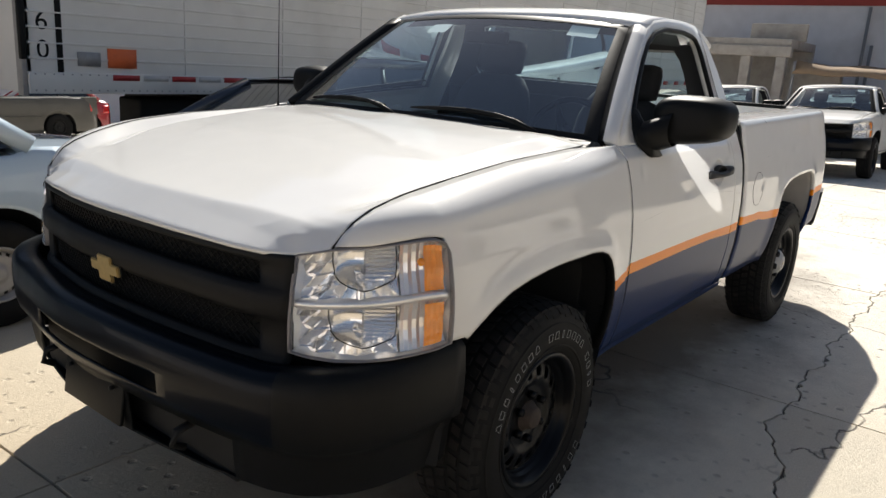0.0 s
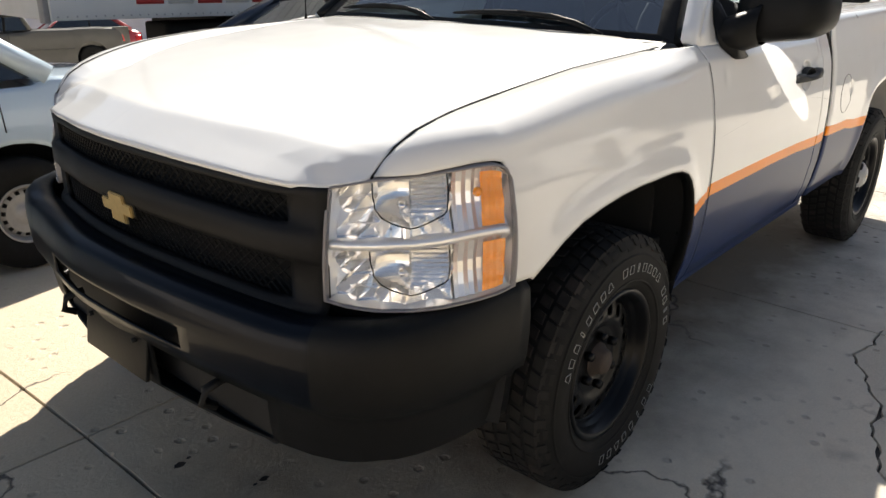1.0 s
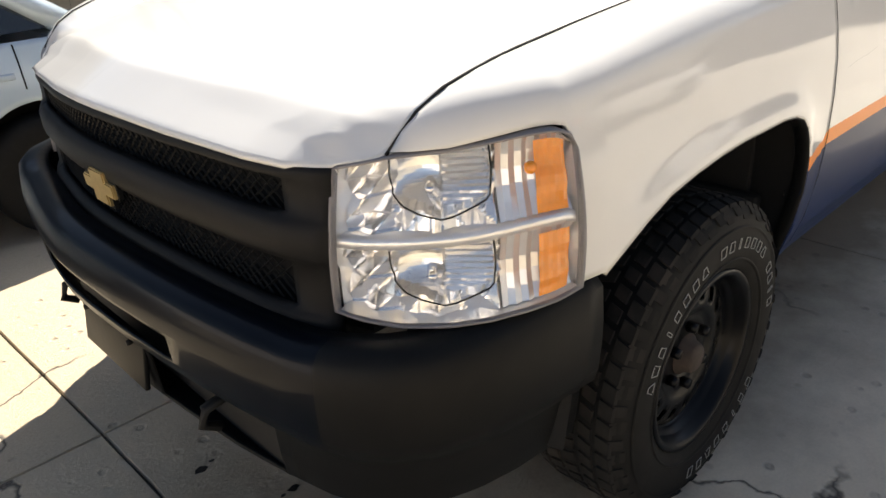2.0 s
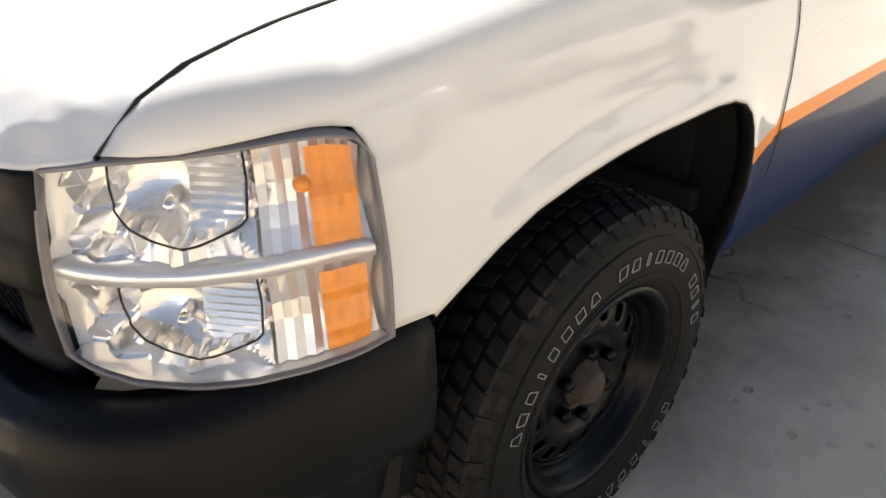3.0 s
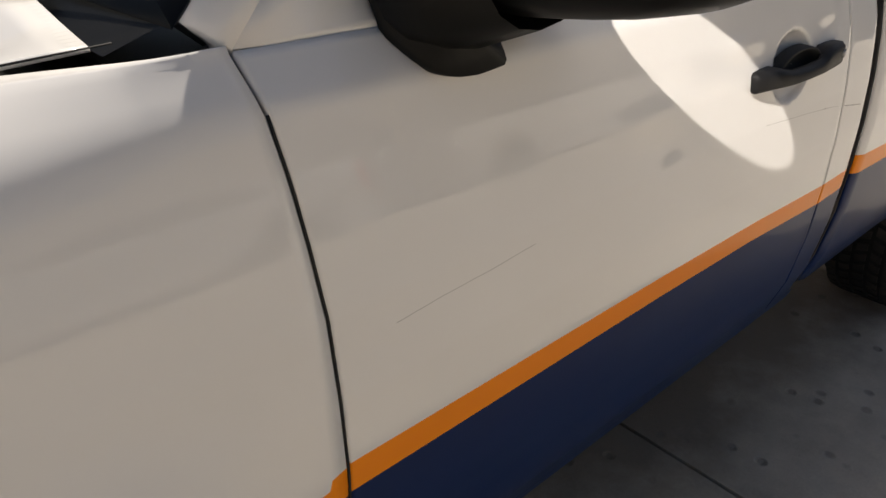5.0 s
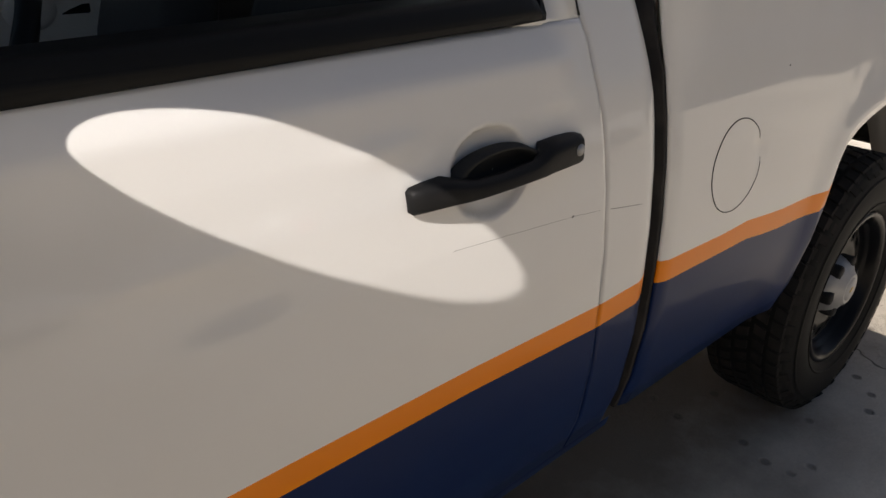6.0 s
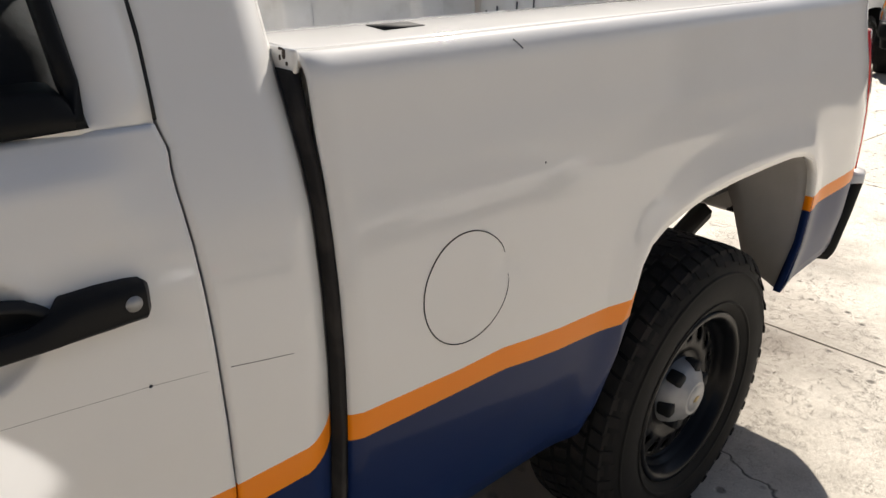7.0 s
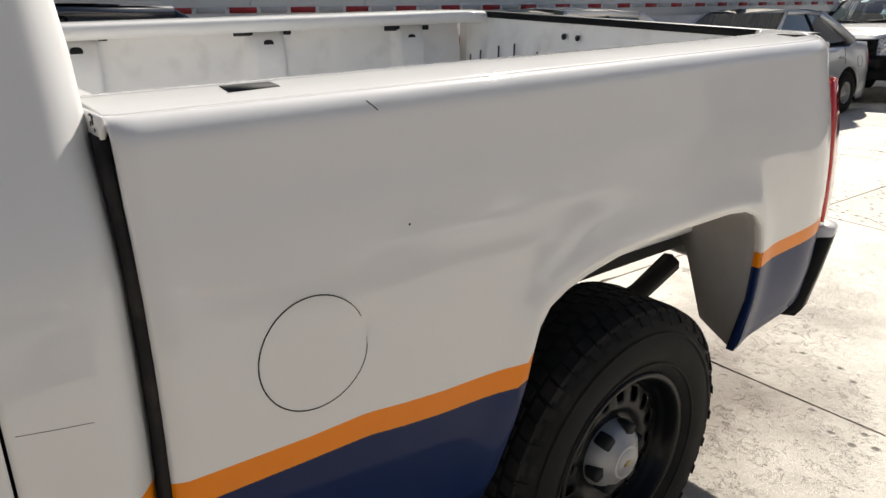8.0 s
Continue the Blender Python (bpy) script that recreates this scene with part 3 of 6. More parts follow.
        # added plate: the gap's shade as dark colour, flecked with dirt
        gap_outline = [(0.60, 0.48), (0.945, 0.48), (0.966, 0.56), (0.983, 0.68), (0.988, 0.80), (0.987, 0.90), (0.980, 1.0), (0.969, 1.08), (0.954, 1.15), (0.936, 1.20), (0.910, 1.284), (0.60, 1.284)]
        part("bed_gap_seal", slab_of([(sgn * a, b) for a, b in gap_outline], 0.012, "yz"), M_GAP, truck, "dark plate for the shaded, dirty gap between cab and bed").location = (1.957, 0, 0)
        rows = []
        for z, o in ((0.468, -0.004), (0.440, -0.012), (0.415, -0.04), (0.408, -0.10)):
            rows.append([(x, sgn * (side_w(x, 0.47) + o), z) for x in np.linspace(0.49, 1.945, 12)])
        part("rocker_panel", grid(rows, flip=sgn < 0), M_BLUE, truck)

        # cab side frame round the door window
        outer = resample([(0.56, 1.2485), (0.68, 1.355), (0.82, 1.470), (0.98, 1.600), (1.10, 1.688)], 12)[:-1] + resample([(1.10, 1.688), (1.20, 1.732), (1.35, 1.752), (1.55, 1.757), (1.70, 1.745)], 12)[:-1] \
            + resample([(1.70, 1.745), (1.733, 1.715), (1.767, 1.62), (1.781, 1.45), (1.783, 1.34), (1.7785, 1.285), (1.7745, 1.244)], 14)[:-1] + resample([(1.7745, 1.244), (0.56, 1.2455)], 20)[:-1]
        inner = resample([(0.728, 1.2565), (0.722, 1.30), (0.752, 1.360), (0.84, 1.450), (0.96, 1.555), (1.06, 1.628)], 12)[:-1] + resample([(1.06, 1.628), (1.16, 1.675), (1.30, 1.702), (1.50, 1.704), (1.62, 1.690)], 12)[:-1] \
            + resample([(1.62, 1.690), (1.662, 1.672), (1.680, 1.635), (1.690, 1.50), (1.700, 1.34), (1.704, 1.2565)], 14)[:-1] + resample([(1.704, 1.2565), (0.728, 1.2565)], 20)[:-1]
        bm = ring_sheet(outer, inner, lambda x, z: (x, sgn * (lerp(glass_y(z), soft_w(z), min(1.0, max(0.0, (x - 1.69) / 0.06))) - (0.0015 if z < 1.248 else 0.0)), z))
        if sgn > 0:
            bmesh.ops.reverse_faces(bm, faces=bm.faces)
        cab = part("cab_side_frame", bm, M_WHITE, truck)
        thick(cab, 0.030, -1 if sgn < 0 else -1)
        bm = ring_sheet(outer, inner, lambda x, z: (min(x, 1.74), sgn * (glass_y(z) - 0.036), z))
        part("cab_trim", bm, M_DASH, cab, "dark grey interior trim")
        # rubber round the window, glass, belt weatherstrip
        loop = [(x, sgn * (glass_y(z) + 0.001), z) for x, z in inner]
        part("window_seal", tube(loop + loop[:1], 0.011, 6, caps=False), M_PLASTIC, door)
        bm = bmesh.new()
        gl = []
        for k in range(11):
            f = k / 10
            z = lerp(1.262, 1.704, f)
            x0 = float(np.interp(z, [1.2565, 1.345, 1.45, 1.555, 1.628, 1.675, 1.704], [0.728, 0.745, 0.84, 0.96, 1.06, 1.16, 1.34]))
            x1 = float(np.interp(z, [1.2565, 1.34, 1.5, 1.635, 1.672, 1.704], [1.704, 1.70, 1.69, 1.68, 1.662, 1.50]))
            gl.append([(lerp(x0, x1, u), sgn * (glass_y(z) - 0.018), z) for u in np.linspace(0, 1, 10)])
        if sgn > 0:
            g = part("side_glass", grid(gl), M_GLASS, door)
            g.visible_shadow = False
        rows = []
        for z, o in ((1.288, -0.034), (1.285, -0.010), (1.282, 0.006), (1.276, 0.010), (1.262, 0.012), (1.249, 0.010), (1.245, 0.001)):
            rows.append([(x, sgn * ((base_w(z) if z < 1.247 else glass_y(z)) + o * (1 if x < 1.70 else 0.3)), lerp(z, 1.245, 0.0 if x < 1.69 else (x - 1.69) / 0.03) + 0.012 * (x - 1.3)) for x in (0.80, 0.9, 1.1, 1.3, 1.5, 1.65, 1.68, 1.692, 1.697)])
        part("belt_strip", grid(rows, flip=sgn < 0), M_PLASTIC, door, "black rubber belt strip")
        # shut line of the door frame up the pillar
        line = [(x + 0.003, sgn * (soft_w(z) - 0.003), z) for x, z in ((1.774, 1.25), (1.778, 1.285), (1.7825, 1.34), (1.781, 1.45), (1.767, 1.62), (1.733, 1.715))]
        part("shut_line", tube(line, 0.0030, 6), M_DARK, cab)
        # mirror
        mir = new("mirror")
        mir.parent = truck
        mir["label"] = "black plastic door mirror"
        sail = resample([(0.719, 1.321), (0.712, 1.298), (0.708, 1.275), (0.711, 1.256), (0.718, 1.236), (0.732, 1.219), (0.747, 1.205), (0.768, 1.198), (0.797, 1.196), (0.822, 1.198), (0.842, 1.200), (0.848, 1.222), (0.83, 1.27), (0.80, 1.33), (0.765, 1.385), (0.735, 1.36), (0.719, 1.321)], 61)[:-1]
        bm = bmesh.new()
        a = [bm.verts.new((x, sgn * (max(glass_y(z), base_w(z)) + 0.002 if z < 1.25 else glass_y(z) + 0.006), z)) for x, z in sail]
        b = [bm.verts.new((lerp(x, 0.76, 0.06), sgn * ((base_w(z) if z < 1.25 else glass_y(z)) + 0.022), lerp(z, 1.26, 0.06))) for x, z in sail]
        n = len(a)
        for k in range(n):
            bm.faces.new((a[k], a[(k + 1) % n], b[(k + 1) % n], b[k]))
        cen = bm.verts.new((0.77, sgn * 0.950, 1.265))
        for k in range(n):
            bm.faces.new((b[k], b[(k + 1) % n], cen))
        bmesh.ops.recalc_face_normals(bm, faces=bm.faces)
        part("sail_plate", bm, M_PLASTIC, mir)
        bm = bmesh.new()
        rings = []
        stations = ((0.915, 0.772, 0.062, 0.058, 1.275), (0.945, 0.776, 0.070, 0.062, 1.283), (0.975, 0.795, 0.080, 0.066, 1.292), (1.01, 0.845, 0.085, 0.072, 1.315))
        for y, x, rx, rz, zc in stations:
            rings.append([bm.verts.new((x + rx * math.cos(k * math.tau / 16), sgn * y, zc + rz * math.sin(k * math.tau / 16))) for k in range(16)])
        for i in range(3):
            for k in range(16):
                bm.faces.new((rings[i][k], rings[i][(k + 1) % 16], rings[i + 1][(k + 1) % 16], rings[i + 1][k]))
        part("mirror_arm", bm, M_PLASTIC, mir)
        bm = bmesh.new()
        rings = []
        for d, w, h in ((-0.088, 0.15, 0.10), (-0.082, 0.21, 0.135), (-0.06, 0.262, 0.165), (-0.02, 0.290, 0.178), (0.04, 0.302, 0.186), (0.062, 0.300, 0.185), (0.066, 0.285, 0.172), (0.050, 0.279, 0.167)):
            rings.append([bm.verts.new((0.888 + d + 0.10 * yy, sgn * (1.052 + yy), 1.346 + zz)) for yy, zz in egg(w, h)])
        n = len(rings[0])
        for i in range(len(rings) - 1):
            for k in range(n):
                bm.faces.new((rings[i][k], rings[i][(k + 1) % n], rings[i + 1][(k + 1) % n], rings[i + 1][k]))
        bm.faces.new(rings[0])
        bmesh.ops.recalc_face_normals(bm, faces=bm.faces)
        part("mirror_housing", bm, M_PLASTIC, mir)
        bm = bmesh.new()
        bm.faces.new([bm.verts.new((0.940 + 0.10 * yy, sgn * (1.052 + yy), 1.346 + zz)) for yy, zz in egg(0.276, 0.164)])
        part("mirror_glass", bm, M_MIRROR, mir, "mirror glass", smooth=False)

        # head lamp
        lamp = new("headlight")
        lamp.parent = truck
        lamp["label"] = "clear twin-chamber headlight with amber outer end"
        top = [(-0.800, 0.716, 1.024), (-0.785, 0.760, 1.036), (-0.757, 0.812, 1.0515), (-0.70, 0.868, 1.058), (-0.65, 0.917, 1.069), (-0.60, 0.952, 1.077), (-0.565, 0.974, 1.079), (-0.535, 0.983, 1.069), (-0.5195, 0.986, 1.040)]
        bot = [(-0.826, 0.722, 0.776), (-0.812, 0.775, 0.772), (-0.785, 0.838, 0.772), (-0.735, 0.903, 0.776), (-0.685, 0.945, 0.781), (-0.625, 0.979, 0.788), (-0.570, 0.998, 0.792), (-0.5165, 1.006, 0.799)]
        top = resample(top, 29)
        bot = resample(bot, 29)

        def on_lamp(u, v, d=0.0):
            k = u * 28
            i = min(27, int(k))
            a = Vector([lerp(top[i][q], top[i + 1][q], k - i) for q in range(3)])
            b = Vector([lerp(bot[i][q], bot[i + 1][q], k - i) for q in range(3)])
            p = a.lerp(b, v)
            t = Vector(top[i + 1]) - Vector(top[i])
            nrm = Vector((t.y, -t.x, 0)).normalized() * -1
            bulge = 0.012 * math.sin(math.pi * v)
            p = p + (Vector((-abs(nrm.x), abs(nrm.y), 0))) * (bulge - d)
            return (p.x, sgn * p.y, p.z)
        us, vs = np.linspace(0.0, 1, 25), np.linspace(0, 1, 15)
        lens = part("lens", grid([[on_lamp(u, v) for u in us] for v in vs], flip=sgn < 0), M_LENS, lamp)
        lens.visible_shadow = False
        rim_loop = [(u, 0.0) for u in np.linspace(0, 1, 24)] + [(1.0, v) for v in np.linspace(0, 1, 12)][1:] + [(u, 1.0) for u in np.linspace(1, 0, 24)][1:] + [(0.0, v) for v in np.linspace(1, 0, 12)][1:]
        rows = []
        for inset, d in ((-0.004, 0.02), (0.0, -0.002), (0.014, -0.001), (0.018, 0.012)):
            rows.append([on_lamp(min(1, max(0, 0.5 + (u - 0.5) * (1 - 2 * inset))), 0.5 + (v - 0.5) * (1 - 2.2 * inset), d) for u, v in rim_loop])
        part("bezel", grid(rows), mat("lamp_bezel_grey", (0.20, 0.19, 0.20), 0.3, grain=0.05, scale=30) if "lamp_bezel_grey" not in bpy.data.materials else bpy.data.materials["lamp_bezel_grey"], lamp)
        # reflector bowls: a round bowl, a ribbed plane beside it, fan-like facets round them
        def bowl_depth(u, f, i):
            left = 0.235 + 0.05 * f * f
            vee = float(np.interp(u, [0.20, 0.29, 0.45, 0.63], [0.55, 0.64, 0.84, 0.62]))
            if left < u < 0.445 and f < vee:
                return 0.026 + 0.060 * max(0.0, 1 - ((u - 0.37) / 0.20) ** 2 - ((f - 0.34) / 0.62) ** 2)
            if 0.445 <= u < 0.628 and f < vee:
                return 0.062 - 0.16 * (u - 0.445) + 0.0025 * (i % 2)
            if u <= left:
                fan = (1.9 * u + 0.55 * f) / 0.17
                return 0.030 + 0.018 * abs(fan % 2.0 - 1.0) + 0.006 * (int(f * 4) % 2)
            fan = math.atan2(f - 0.30, (u - 0.43) * 2.2) * 3.1
            return 0.022 + 0.020 * abs(fan % 2.0 - 1.0) + 0.005 * (int(u * 20) % 2)
        for v0, v1 in ((0.03, 0.462), (0.538, 0.970)):
            rows = []
            for i, v in enumerate(np.linspace(v0, v1, 25)):
                row = []
                for j, u in enumerate(np.linspace(0.03, 0.66, 58)):
                    row.append(on_lamp(u, v, bowl_depth(u, (v - v0) / (v1 - v0), i)))
                rows.append(row)
            b = part("reflector", grid(rows, flip=sgn < 0), M_REFLECT, lamp, "bright faceted reflector", smooth=False)
            bm = bmesh.new()
            c = Vector(on_lamp(0.40, (v0 + v1) / 2, 0.085))
            o = Vector(on_lamp(0.40, (v0 + v1) / 2, 0.040))
            part("bulb", tube([c, c.lerp(o, 0.6), o], [0.009, 0.010, 0.006], 10), M_CHROME, b)
            h = v1 - v0
            ring = [on_lamp(u, v0 + v * h, 0.026) for u, v in resample([(0.23, 0.02), (0.235, 0.25), (0.255, 0.45), (0.29, 0.62), (0.36, 0.76), (0.45, 0.86), (0.53, 0.78), (0.625, 0.66), (0.635, 0.30), (0.63, 0.0)], 30)]
            part("bowl_edge", tube(ring, 0.0017, 5), M_PLASTIC, b)
            rows = []
            for v in np.linspace(v0, v1, 6):
                rows.append([on_lamp(u, v, 0.020 + 0.005 * (k % 2) + 0.02 * math.sin(math.pi * (v - v0) / (v1 - v0))) for k, u in enumerate(np.linspace(0.66, 0.97, 13))])
            part("flutes", grid(rows, flip=sgn < 0), M_FLUTE, lamp, smooth=False)
            if v0 < 0.1:
                c = Vector(on_lamp(0.785, v0 + 0.38 * h, 0.016))
                bm = bmesh.new()
                bmesh.ops.create_icosphere(bm, subdivisions=2, radius=0.011, matrix=Matrix.Translation(c))
                part("turn_bulb", bm, M_AMBER, lamp, "small amber turn bulb")
            rows = []
            for v in np.linspace(v0 + 0.022, v1 - 0.018, 9):
                rows.append([on_lamp(u, v, 0.010 + 0.0015 * (j % 2) + 0.003 * (int(v * 50) % 2)) for j, u in enumerate(np.linspace(0.800, 0.936, 8))])
            part("amber_reflector", grid(rows, flip=sgn < 0), M_AMBER, lamp, "amber side reflector", smooth=False)
        rows = []
        for v, d in ((0.463, 0.045), (0.468, 0.012), (0.532, 0.012), (0.537, 0.045)):
            rows.append([on_lamp(u, v, d) for u in np.linspace(0.02, 0.97, 20)])
        part("divider", grid(rows, flip=sgn < 0), M_FLUTE, lamp, "bright divider bar")
        rows = [[on_lamp(u, v, 0.10 if 0.05 < u < 0.90 else 0.014) for u in np.linspace(0, 1, 10)] for v in np.linspace(0, 1, 6)]
        part("lamp_back", grid(rows, flip=sgn < 0), M_FLUTE, lamp)
        for v in (0.02, 0.98):
            rows = [[on_lamp(u, v + s * 0.03, d) for u in np.linspace(0.02, 0.98, 16)] for s, d in ((0, 0.006), (1 if v < 0.5 else -1, 0.10))]
            part("lamp_shelf", grid(rows, flip=(sgn < 0) == (v < 0.5)), M_FLUTE, lamp)

        # bed side
        rail = curve_of((1.96, 1.306), (4.05, 1.336))
        xs = sorted([float(v) for v in np.arange(2.006, 2.575, 0.018)] + [float(v) for v in np.arange(3.53, 3.93, 0.022)] + [float(v) for v in np.arange(2.70, 3.40, 0.018)] + [1.968, 1.974, 1.99, 2.05, 2.12, 2.18, 2.24, 2.28, 2.32, 2.36, 2.40, 2.44, 2.50, 2.55, 2.5755] + [p[0] for p in REAR_ARCH] + [3.517, 3.58, 3.66, 3.74, 3.82, 3.88, 3.93, 3.965, 3.995, 4.02, 4.035])

        keep = [2.5755, 3.517, 1.968, 1.974, 1.99, 4.02, 4.035] + [p[0] for p in REAR_ARCH]
        for x in xs:
            if all(abs(x - k) > 0.0085 for k in keep):
                keep.append(x)
        xs = sorted(keep)

        def bbot(x):
            if x < 2.5765:
                return 0.478
            if x > 3.516:
                return float(np.interp(x, [3.48, 3.6, 4.035], [0.518, 0.535, 0.60]))
            return arch_z(REAR_ARCH, x)

        def bw(x, z):
            top = rail(x)
            w = side_w(x, min(z, 1.20))
            w -= max(0.0, z - 1.20) * 0.22
            d = top - z
            if d < 0.035:
                w -= 0.030 * (1 - math.sqrt(max(0.0, 1 - (1 - d / 0.035) ** 2)))
            if x < 1.99:
                w -= 0.010 * ((1.99 - x) / 0.022) ** 2
            return w
        sbb = curve_of((1.96, 0.776), (2.18, 0.770), (2.29, 0.768), (2.36, 0.757), (2.44, 0.748), (2.55, 0.742), (2.66, 0.740), (3.47, 0.776), (4.04, 0.800))
        stt = curve_of((1.96, 0.820), (2.18, 0.812), (2.28, 0.813), (2.36, 0.803), (2.44, 0.795), (2.55, 0.790), (2.66, 0.789), (3.47, 0.818), (4.04, 0.842))
        bm = side_panel(xs, rail, bbot, bw, stt, sbb, sgn, 40, 7, 1.5)
        bed = part("bed_side", bm, PAINT, truck, merge=0.0004)
        thick(bed, 0.010)
        rows = [[(x, sgn * (bw(x, z) - o), z) for x, z in REAR_ARCH] for o in (0.001, 0.010, 0.022)]
        lip_mid = [(p[1] + q[1]) / 2 for p, q in zip(REAR_ARCH, REAR_ARCH[1:])]
        lip_paint = lambda i, j: 0 if lip_mid[j] > 0.815 else 1 if lip_mid[j] > 0.765 else 2
        thick(part("arch_lip", grid(rows, lip_paint, flip=sgn > 0), PAINT, bed), 0.004)
        # round fuel door, left side only
        if sgn < 0:
            ring = [(2.197 + 0.0925 * math.cos(a), -(bw(2.197 + 0.0925 * math.cos(a), 0.946 + 0.0895 * math.sin(a)) + 0.0004), 0.946 + 0.0895 * math.sin(a)) for a in np.linspace(0.40, math.tau - 0.02, 49)]
            part("fuel_door", tube(ring, [float(v) for v in np.interp(np.linspace(0, 1, 49), [0, 0.15, 0.6, 0.85, 1], [0.0006, 0.0011, 0.0011, 0.0007, 0.0005])], 5), M_DARK, bed, "shut line of the round fuel door")
        # rail cap, inner wall with hat-section pillars
        rows = []
        for y, dz in ((0.0, -0.001), (0.008, 0.0008), (0.018, 0.0016), (0.035, 0.0030), (0.07, 0.0048), (0.12, 0.0055), (0.165, 0.004), (0.183, -0.001), (0.190, -0.010), (0.191, -0.045)):
            rows.append([(x, sgn * (bw(x, rail(x)) - y), rail(x) + dz) for x in [1.968, 1.974, 1.982, 1.99] + list(np.linspace(2.02, 4.03, 30))])
        r = part("bed_rail", grid(rows, flip=sgn > 0), M_WHITE, bed)
        thick(r, 0.003)
        wx = np.linspace(2.0, 4.02, 180)
        rows = []
        for z in (1.30, 1.262, 1.25, 1.15, 1.0, 0.90, 0.83, 0.80):
            row = []
            for x in wx:
                hat = max(1.0 if abs(x - c0) < 0.065 else max(0.0, 1 - (abs(x - c0) - 0.065) / 0.016) for c0 in (2.377, 3.05, 3.723))
                row.append((x, sgn * (0.800 - 0.040 * hat * (1.0 if z < 1.262 else 0.3) - (0.02 if z < 1.2 else 0.0)), z + 0.012 * (x - 2) / 2))
            rows.append(row)
        iw = part("bed_inner_wall", grid(rows, flip=sgn > 0), M_BEDIN, truck, "scuffed white bed inner wall")
        # wall openings drawn as dark plates in place of their shade
        for c0 in (2.377, 3.05, 3.723):
            part("wall_hole", slab_of(rounded(0.040, 0.028, 0.0126, 4), sgn * 0.004), M_DARK, iw).location = (c0, sgn * 0.754, 1.229)
            for dx in (-0.09, 0.09):
                part("rail_slot", box((c0 + dx, sgn * 0.776, 1.268), (0.075 if dx < 0 else 0.03, 0.010, 0.020), 0.003), M_DARK, iw)
        # stake pocket, a dark plate in place of its shaded opening
        for c0 in (2.218, 3.90):
            zc = rail(c0) + 0.0062
            pk = part("stake_pocket", slab_of([(-0.046, -0.032), (0.040, -0.024), (0.050, 0.030), (-0.036, 0.024)], -0.002, "xy"), M_DARK, r, "dark plate for the shaded stake pocket")
            pk.location = (c0 - 0.008, sgn * 0.806, zc)

        # tail lamp
        rows = []
        for z in np.linspace(1.215, 0.80, 10):
            rows.append([(x, sgn * (bw(min(x, 4.03), z) + o), z) for x, o in ((3.945 + 0.03 * abs((z - 1.0) / 0.22) ** 3, 0.0015), (3.97, 0.012), (4.01, 0.022), (4.045, 0.028), (4.072, 0.005), (4.074, -0.10))])
        tl = part("tail_light", grid(rows, flip=sgn < 0), M_RED, truck, "red tail light")
        thick(tl, 0.006)

        # wheels
        make_wheel(truck, False, 0.0, sgn * 0.898, 0.390, sgn > 0, "front wheel with bare rusty hub")
        make_wheel(truck, True, 3.025, sgn * 0.885, 0.386, sgn > 0, "rear wheel with silver centre cap")

        # grey inner sheet behind the rear wheel, front wall of the well
        rows = []
        for o in (0.012, 0.06, 0.13, 0.20, 0.28, 0.36):
            rows.append([(x + o * 0.15, sgn * (side_w(x, z) - o * (0.4 + 0.6 * min(1.0, max(0.0, (z - 0.52) / 0.38)))), z + o * 0.1) for x, z in REAR_ARCH[10:]])
        thick(part("rear_inner_panel", grid(rows), M_LINER2, bed), 0.004)
        rows = []
        for o in (0.012, 0.08, 0.16):
            rows.append([(x - o * 0.2, sgn * (side_w(x, z) - o), z + o * 0.1) for x, z in REAR_ARCH[:9]])
        thick(part("front_inner_panel", grid(rows, flip=True), M_DARK, bed), 0.004)
        part("shock_absorber", tube([(2.98, sgn * 0.60, 0.42), (3.10, sgn * 0.63, 0.68), (3.12, sgn * 0.635, 0.70), (3.24, sgn * 0.66, 0.95)], [0.022, 0.022, 0.034, 0.034], 10), M_DARK, truck)
        part("bed_sill", box((3.00, sgn * 0.63, 0.745), (1.9, 0.05, 0.11), 0.006), M_DARK, truck)
        part("frame_rail", box((1.40, sgn * 0.42, 0.55), (4.0, 0.07, 0.13), 0.01), M_DARK, truck)
        part("leaf_spring", tube([(2.35, sgn * 0.53, 0.50), (2.7, sgn * 0.53, 0.42), (3.03, sgn * 0.53, 0.40), (3.35, sgn * 0.53, 0.44), (3.68, sgn * 0.54, 0.50), (3.84, sgn * 0.55, 0.58)], [0.022, 0.022, 0.022, 0.028, 0.034, 0.036], 6), M_DARK, truck)

        # seat
        seat_y = sgn * 0.40
        seat = part("seat", box((1.48, seat_y, 0.90), (0.52, 0.52, 0.18), 0.06), M_SEAT, truck, "dark cloth seat")
        rings = []
        back = bmesh.new()
        for z, w, d, x in ((0.98, 0.40, 0.10, 1.520), (1.02, 0.47, 0.15, 1.535), (1.15, 0.50, 0.16, 1.565), (1.28, 0.48, 0.15, 1.600), (1.37, 0.42, 0.13, 1.622), (1.43, 0.33, 0.10, 1.638), (1.455, 0.20, 0.05, 1.645)):
            rings.append([back.verts.new((x + px + 0.12, seat_y + py, z - 0.085)) for py, px in rounded(w, d, d * 0.45, 4)])
        for lo, hi in zip(rings, rings[1:]):
            for k in range(len(lo)):
                back.faces.new((lo[k], lo[(k + 1) % len(lo)], hi[(k + 1) % len(lo)], hi[k]))
        back.faces.new(rings[0])
        back.faces.new(rings[-1])
        bmesh.ops.recalc_face_normals(back, faces=back.faces)
        part("backrest", back, M_SEAT, seat)
        turn = Matrix.Rotation(radians(14), 3, "Y")
        part("head_restraint", box((1.785, seat_y, 1.460), (0.11, 0.28, 0.19), 0.05, turn), M_SEAT, seat)

